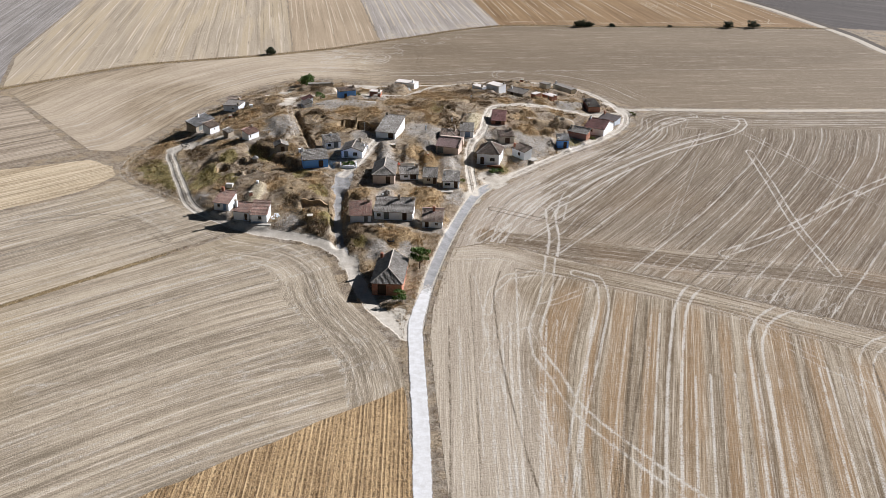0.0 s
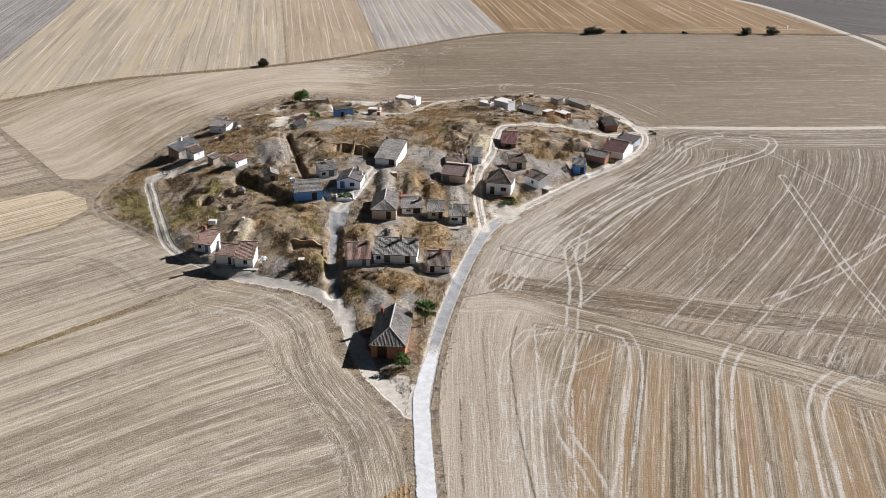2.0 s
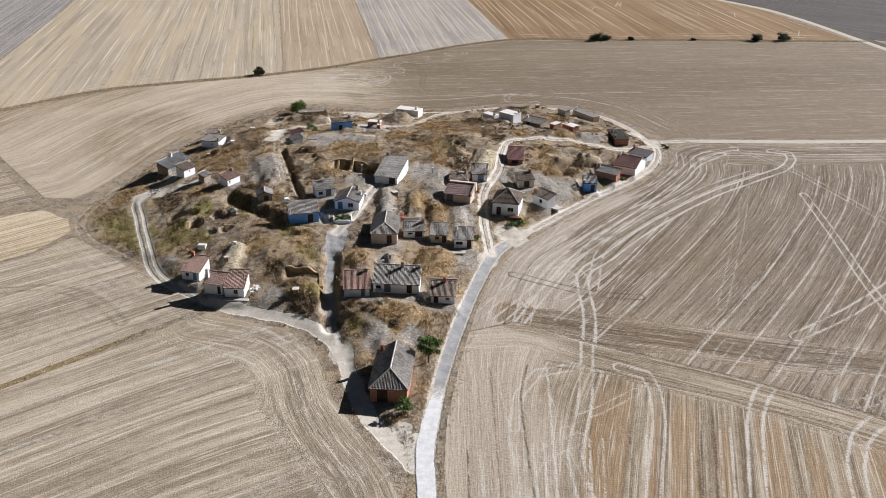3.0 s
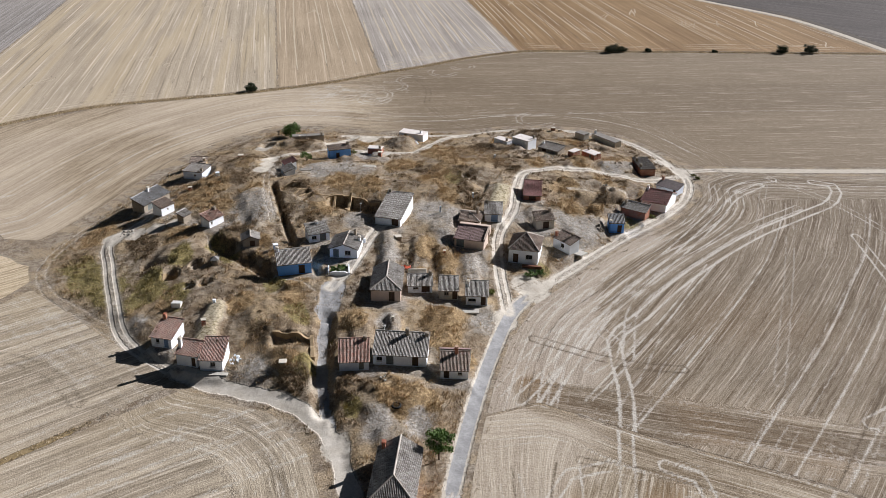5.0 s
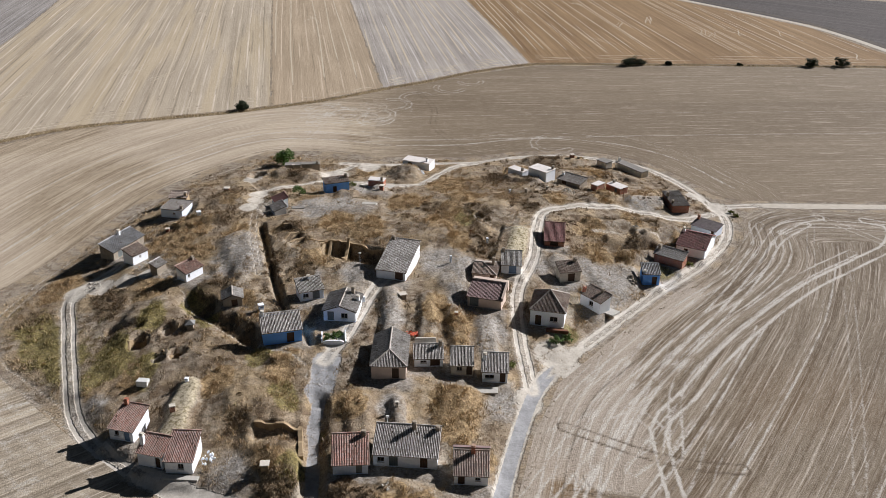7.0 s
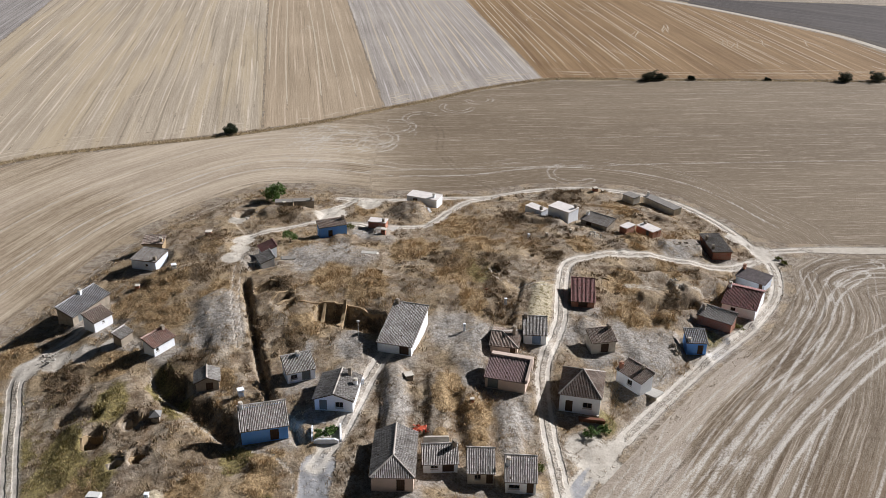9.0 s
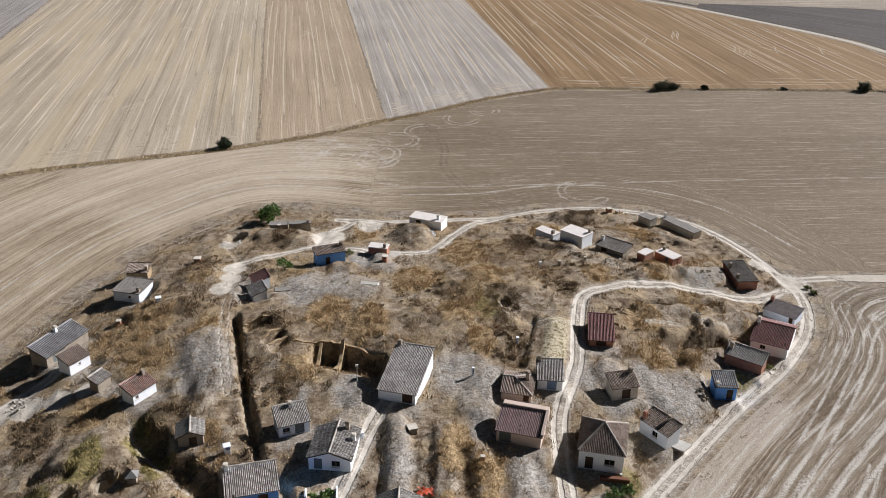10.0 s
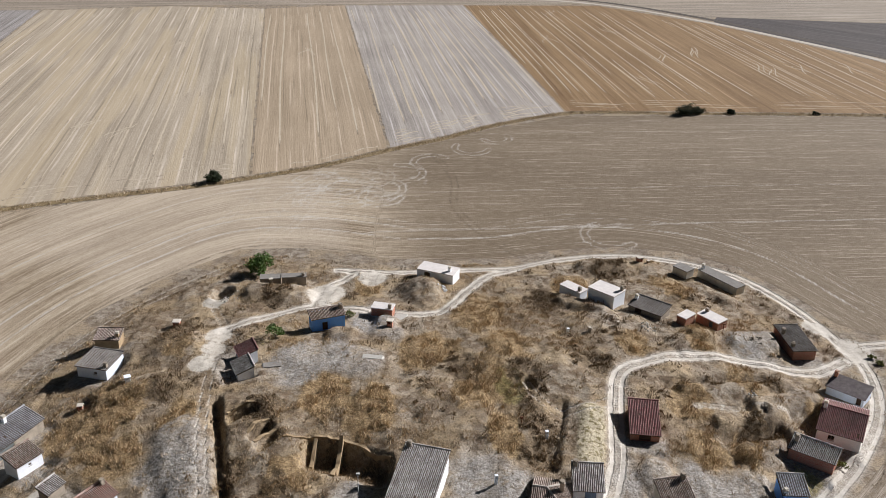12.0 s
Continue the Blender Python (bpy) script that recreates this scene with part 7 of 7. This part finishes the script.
tree("tree", 3.7, 91.5, 4.6, 2.3, 3, "leaf", "young green broadleaf tree beside the granary", "tree", 2600)
tree("bush", -0.6, 82.0, 2.8, 1.6, 4, "leaf", "green bush at the granary corner", "bush", 800, 0.17, 0.2)
tree("tree", -29.4, 198.6, 4.0, 3.0, 5, "leaf", "low green tree at the village edge", "tree", 3200, 0.2, 0.3)
tree("bush", -22.4, 177.2, 2.4, 1.9, 6, "leaf", "green bush beside a small storehouse", "bush", 600, 0.17, 0.2)
for _k, (_bx, _by, _bh, _br) in enumerate(((-12.8, 130.8, 1.0, 0.8), (-11.4, 130.7, 1.2, 0.8), (-10.8, 131.5, 0.9, 0.6), (25.1, 129.5, 0.9, 1.3), (27.2, 130.0, 0.8, 1.0))):
    tree("bush", _bx, _by, _bh, _br, 60 + _k, "leaf", "low green weeds and shrubs in a yard", "bush", 500, 0.13, 0.2)
for _k, (_bx, _by, _bh, _br) in enumerate(((77.7, 167.2, 0.4, 0.8), (77.3, 168.6, 0.4, 0.7), (58.1, 149.2, 1.0, 1.0), (-10.7, 182.6, 0.8, 1.0), (16.5, 124.5, 0.6, 0.8))):
    tree("bush", _bx, _by, _bh, _br, 70 + _k, "leaf_dry", "low yellowish green weeds beside a track", "bush", 420, 0.12, 0.2)
for _k, (_bx, _by, _bh, _br) in enumerate(((-47.4, 238.2, 3.0, 2.2), (92.5, 275, 3.0, 3.6), (97, 275.6, 2.2, 2.2), (164, 269.6, 2.8, 2.6), (176.5, 269.4, 3.2, 3.0), (108, 274.5, 1.0, 1.5), (136, 272.4, 0.8, 1.2))):
    tree("ditch_bush", _bx, _by, _bh, _br, 20 + _k, "leaf_dark", "dark green shrub in the ditch between fields", "bush", 1500, 0.2, 0.12)


# ---- walls, vents and small things ----
def rough_wall(name, line, height, thick, material, label, base_drop=0.6, seed=0, jag=0.35, category="wall", taper=0.0):
    """A worn wall along a line with a broken top edge."""
    rnd = random.Random(seed)
    plan = curve_points(line, 0.5)
    q = laid(plan)
    side = sideways(q)
    bm = bmesh.new()
    rows = []
    for i, (p, s) in enumerate(zip(q, side)):
        g = ground_z(*plan[i])
        h = height * (1 + rnd.uniform(-jag, jag * 0.5)) * (1 - taper * i / (len(q) - 1))
        if i in (0, len(q) - 1):
            h *= 0.6
        a, b = p + s * thick / 2 * rnd.uniform(0.8, 1.2), p - s * thick / 2 * rnd.uniform(0.8, 1.2)
        rows.append([bm.verts.new((a[0], a[1], g - base_drop)), bm.verts.new((a[0], a[1], g + h)), bm.verts.new((b[0], b[1], g + h * rnd.uniform(0.92, 1.05))), bm.verts.new((b[0], b[1], g - base_drop))])
    for lo, hi in zip(rows[:-1], rows[1:]):
        for k in range(4):
            bm.faces.new((lo[k], lo[(k + 1) % 4], hi[(k + 1) % 4], hi[k]))
    bm.faces.new(rows[0])
    bm.faces.new(rows[-1][::-1])
    bmesh.ops.recalc_face_normals(bm, faces=bm.faces)
    ob = part(name, bm, M[material], None)
    return tagged(ob, label, category)


rough_wall("ruined_wall", [(-19.0, 156.2), (-13.9, 156.2), (-10.5, 155.5), (-6.5, 153.7), (-3.9, 152.6)], 0.25, 0.4, "earth_wall", "crumbling earthen back wall of collapsed cellars", 2.6, 1, 0.6)
rough_wall("ruined_wall", [(-10.3, 155.0), (-10.7, 152.9), (-11.3, 150.6)], 2.9, 0.5, "earth_wall", "tapering earthen wall stub between collapsed cellars", 1.5, 2, 0.1, taper=0.85)
rough_wall("ruined_wall", [(-13.7, 155.8), (-13.9, 154.4), (-14.1, 152.9)], 2.5, 0.45, "earth_wall", "broken earthen wall stub beside a hollow", 1.5, 3, 0.1, taper=0.7)
for _k, (_la, _lb) in enumerate((((-26.4, 161.5), (-22.7, 162.7)), ((-23.0, 157.5), (-20.3, 159.4)), ((-21.7, 155.7), (-19.1, 157.6)))):
    rough_wall("ruined_wall", [_la, ((_la[0] + _lb[0]) / 2, (_la[1] + _lb[1]) / 2 + 0.2), _lb], 0.2, 0.45, "earth_wall", "cut earthen face of a collapsed cellar", 1.9, 7 + _k, 0.5)
rough_wall("ruined_wall", [(-22.0, 115.8), (-18.9, 115.5), (-15.8, 115.2)], 0.4, 0.5, "earth_wall", "crumbled earthen wall above the lane", 1.2, 4)
rough_wall("ruined_wall", [(-15.6, 115.0), (-15.3, 112.6), (-15.1, 110.4)], 0.9, 0.6, "earth_wall", "pale earthen wall edge of the lane", 1.6, 5)
for _k, ((_px, _py), _r, _dp) in enumerate(PITS[:5] + PITS[5:6]):
    _a0 = 0.6 * _k
    rough_wall("pit_wall", [(_px + _r * 1.06 * math.cos(_a0 + 0.62 * i), _py + _r * 0.95 * math.sin(_a0 + 0.62 * i)) for i in range(9)], 0.28, 0.42, "stone_wall" if _k % 2 else "earth_wall", "broken stone rim of a collapsed cellar pit", _dp * 0.8, 40 + _k, 0.5)
rough_wall("yard_wall", [(-13.8, 132.4), (-13.7, 131.2), (-13.6, 130.0)], 0.7, 0.22, "white_plaster", "low whitewashed side wall of a planted yard", 0.5, 16, 0.04)
rough_wall("yard_wall", [(-13.4, 129.8), (-11.7, 129.8), (-10.1, 129.7)], 0.75, 0.22, "white_plaster", "low whitewashed front wall of a planted yard", 0.5, 6, 0.04)
rough_wall("yard_wall", [(-9.8, 129.8), (-9.9, 131.2), (-10.0, 132.4)], 0.7, 0.22, "white_plaster", "low whitewashed side wall of a planted yard", 0.5, 17, 0.04)


def vent(x, y, height, w, look_, label, hipped=False):
    """A cellar vent: a short masonry shaft with a cap and a dark slot."""
    thing = new("cellar_vent")
    thing.matrix_world = pose(*spot(x, y), 0, 0, (x * 37) % 50 - 25)
    tagged(thing, label, "vent", "cellar vents")
    bm = bmesh.new()
    t = w * 0.22
    box(bm, -w / 2, w / 2, -w / 2, w / 2, -0.4, height * 0.55, 0.03)
    for sx in (-1, 1):
        box(bm, sx * w / 2 - (t if sx > 0 else 0), sx * w / 2 + (t if sx < 0 else 0), -w / 2, w / 2, height * 0.552, height * 0.85)
    box(bm, -w / 2 + t, w / 2 - t, w / 2 - t, w / 2, height * 0.552, height * 0.85)
    part("shaft", bm, M[look_], thing)
    bm = bmesh.new()
    if hipped:
        r = w * 0.75
        lo = [bm.verts.new(q) for q in ((-r, -r, height * 0.852), (r, -r, height * 0.852), (r, r, height * 0.852), (-r, r, height * 0.852))]
        tip = bm.verts.new((0, 0, height * 1.35))
        bm.faces.new(lo[::-1])
        for k in range(4):
            bm.faces.new((lo[k], lo[(k + 1) % 4], tip))
    else:
        box(bm, -w * 0.62, w * 0.62, -w * 0.62, w * 0.62, height * 0.852, height, 0.03)
    part("cap", bm, M["vent_slate" if hipped else "old_plaster" if look_ != "white_plaster" else "white_plaster"], thing)


for _v in ((-40.0, 183.0, 0.8, 1.1, "brick"), (-25.9, 192.6, 1.2, 0.6, "stone_wall"), (-3.8, 178.4, 1.2, 0.9, "brick"), (-42.1, 168.0, 0.9, 0.8, "white_plaster"), (25.5, 174.2, 0.8, 0.4, "white_plaster"), (29.1, 173.9, 0.9, 0.4, "stone_wall"),
           (17.0, 154.2, 1.2, 0.4, "white_plaster"), (-47.9, 165.1, 1.0, 0.7, "brick"), (9.0, 147.5, 1.4, 0.35, "white_plaster"), (-0.3, 139.2, 0.9, 1.1, "stone_wall"), (8.6, 134.3, 0.6, 0.5, "brick"), (-7.1, 139.0, 0.9, 0.45, "white_plaster"),
           (-35.7, 135.8, 1.3, 1.1, "stone_wall"), (-24.5, 138.4, 1.2, 0.8, "white_plaster"), (-33.2, 123.8, 0.6, 0.5, "white_plaster"), (-2.0, 116.6, 0.9, 0.4, "stone_wall"), (46.9, 196.1, 1.0, 1.0, "brick"), (48.6, 195.7, 0.6, 0.5, "stone_wall"),
           (26.8, 131.8, 0.5, 0.3, "stone_wall"), (34.6, 124.6 + 51, 0.7, 0.4, "stone_wall"), (-19.6, 108.7, 0.9, 1.0, "earth_wall"), (-34.0, 118.6, 1.0, 0.7, "brick")):
    vent(*_v[:4], _v[4], {"brick": "brick cellar vent on a grassy mound", "white_plaster": "whitewashed cellar vent on a mound", "stone_wall": "stone cellar vent on a mound", "earth_wall": "small arched earthen cellar mouth"}[_v[4]], _v[0] == -35.7)


def lump(name, x, y, w, d, h, material, label, category, turn=0.0, sink=0.1):
    """A worn block with uneven corners."""
    rnd = random.Random(int(x * 13 + y * 7))
    bm = bmesh.new()
    vs = box(bm, -w / 2, w / 2, -d / 2, d / 2, -sink, h)
    for v in vs:
        v.co += Vector((rnd.uniform(-0.06, 0.06) * w, rnd.uniform(-0.06, 0.06) * d, 0))
    bmesh.ops.bevel(bm, geom=list(bm.edges), offset=min(0.05, h * 0.3), segments=2, affect="EDGES")
    ob = part(name, bm, M[material], None)
    ob.matrix_world = pose(*spot(x, y), 0, 0, turn)
    return tagged(ob, label, category)


lump("tank", -40.2, 124.9, 1.7, 1.1, 0.9, "white_metal", "white box tank in the dry grass", "tank", -10)
lump("slab", -6.4, 170.2, 3.2, 1.3, 0.18, "concrete", "pale concrete slab on the hilltop", "slab", -12)
lump("terrace", 36.6, 136.3, 2.2, 3.4, 0.14, "concrete", "white concrete terrace beside a cottage", "terrace", 46)
lump("terrace", 11.0, 120.2, 5.0, 1.6, 0.10, "concrete", "concrete apron before a cellar house", "terrace", -5)
lump("terrace", -30.6, 109.2, 5.0, 1.0, 0.12, "concrete", "concrete step before a cottage", "terrace", -9)
lump("terrace", -2.0, 182.0, 2.2, 2.6, 0.12, "concrete", "white concrete apron beside a cellar entrance", "terrace", -14)
lump("slab", -21.8, 169.9, 2.6, 1.4, 0.12, "old_concrete", "grey broken slabs on the bare hilltop", "slab", 6)
lump("bench", 25.8, 131.4, 3.6, 0.7, 0.5, "rust", "rusty red bench before a house", "bench", -14)
lump("slab", -28.6, 169.0, 1.6, 1.2, 0.1, "concrete", "broken concrete slab beside the lane", "slab", 10)
lump("parapet", 3.0, 127.7, 3.4, 0.35, 2.4, "old_plaster", "curved earthen parapet behind a tile roof", "parapet", -3, 0.8)


def stones(name, x, y, r, n, size, material, label):
    """A heap of rough stones."""
    rnd = random.Random(int(x * 5 + y * 3))
    bm = bmesh.new()
    for _ in range(n):
        a, d = rnd.uniform(0, 6.28), r * math.sqrt(rnd.random())
        px, py = x + d * math.cos(a), y + d * math.sin(a)
        s = size * rnd.uniform(0.5, 1.4)
        ox, oy, oz = spot(px, py)
        m = Matrix.Translation((ox, oy, oz + s * 0.25 + (1 - d / r) * size)) @ Euler((rnd.random() * 3, rnd.random() * 3, rnd.random() * 3)).to_matrix().to_4x4() @ Matrix.Diagonal((s, s * 0.8, s * 0.6, 1))
        made = bmesh.ops.create_icosphere(bm, subdivisions=1, radius=0.6, matrix=m)
        for v in made["verts"]:
            v.co += Vector((rnd.uniform(-0.1, 0.1), rnd.uniform(-0.1, 0.1), rnd.uniform(-0.1, 0.1))) * s
    ob = part(name, bm, M[material], None)
    return tagged(ob, label, "rubble", kind="stuff")


stones("rubble", 50.3, 160.3, 0.9, 16, 0.3, "concrete", "heap of pale rubble")
stones("rubble", 6.2, 190.0, 1.0, 18, 0.4, "white_plaster", "heap of white rubble")
stones("rubble", 40.0, 175.2, 1.4, 26, 0.35, "concrete", "rubble from a fallen wall")
stones("rubble", -27.6, 111.6, 1.1, 26, 0.35, "white_plaster", "pale rubble beside a cottage")
stones("rubble", 44.0, 143.8, 1.0, 16, 0.4, "stone_wall", "grey debris beside a blue house")
stones("rubble", -57.5, 150.6, 1.6, 18, 0.35, "concrete", "scattered pale stones beside the path")
stones("rubble", -33.0, 190.6, 2.0, 26, 0.3, "concrete", "broken pale rubble in a hollow")
stones("rubble", -3.6, 105.3, 0.7, 9, 0.3, "concrete", "white stones before a cellar house")
stones("rubble", 57.6, 171.6, 1.1, 14, 0.35, "stone_wall", "dark debris beside a storehouse")
for _p in PITS[:4]:
    stones("pit_rim", _p[0][0], _p[0][1] + _p[1] * 1.1, _p[1] * 0.9, 12, 0.3, "earth_wall", "stones round a collapsed cellar")


def awning():
    """Crumpled red netting lying behind the houses."""
    rnd = random.Random(8)
    bm = bmesh.new()
    grid = [[bm.verts.new((i * 0.35, j * 0.3, 0.25 * abs(math.sin(i * 1.3 + j)) + rnd.uniform(0, 0.25))) for i in range(8)] for j in range(6)]
    for j in range(5):
        for i in range(7):
            if rnd.random() < 0.8:
                bm.faces.new((grid[j][i], grid[j][i + 1], grid[j + 1][i + 1], grid[j + 1][i]))
    ob = part("netting", bm, M["red_plastic"], None)
    ox, oy, oz = spot(-0.2, 130.4)
    ob.matrix_world = pose(ox, oy, oz + 0.05, 0, 0, -10)
    ob.modifiers.new("thick", "SOLIDIFY").thickness = 0.03
    return tagged(ob, "crumpled red netting behind the houses", "netting")


awning()


def tyre(x, y):
    bm = bmesh.new()
    ring = []
    for i in range(18):
        a = i * math.tau / 18
        ring.append([bm.verts.new(((0.62 + 0.17 * math.cos(b)) * math.cos(a), (0.62 + 0.17 * math.cos(b)) * math.sin(a), 0.16 + 0.17 * math.sin(b))) for b in [k * math.tau / 8 for k in range(8)]])
    for i in range(18):
        for k in range(8):
            bm.faces.new((ring[i][k], ring[(i + 1) % 18][k], ring[(i + 1) % 18][(k + 1) % 8], ring[i][(k + 1) % 8]))
    ob = part("tyre", bm, M["rubber"], None)
    ob.matrix_world = pose(*spot(x, y), 6, 0, 0)
    return tagged(ob, "old black tyre lying on a mound", "tyre")


tyre(-1.9, 100.4)


def pole(x, y, h, label, material="white_metal", r=0.05):
    bm = bmesh.new()
    bmesh.ops.create_cone(bm, cap_ends=True, segments=8, radius1=r, radius2=r * 0.8, depth=h + 0.4, matrix=Matrix.Translation((0, 0, h / 2 - 0.2)))
    box(bm, -0.22, 0.22, -0.12, 0.12, h - 0.12, h + 0.12, 0.02)
    ob = part("pole", bm, M[material], None)
    ob.location = spot(x, y)
    return tagged(ob, label, "pole")


pole(-7.9, 148.2, 2.6, "white pole with a box on a mound")
pole(-3.4, 113.0, 3.3, "white mast behind the long house")
pole(52.6, 173.6, 2.0, "rusty pole beside a brick storehouse", "rust", 0.06)
pole(13.9, 162.0 - 6, 1.2, "short rusty stake on the hilltop", "rust", 0.04)
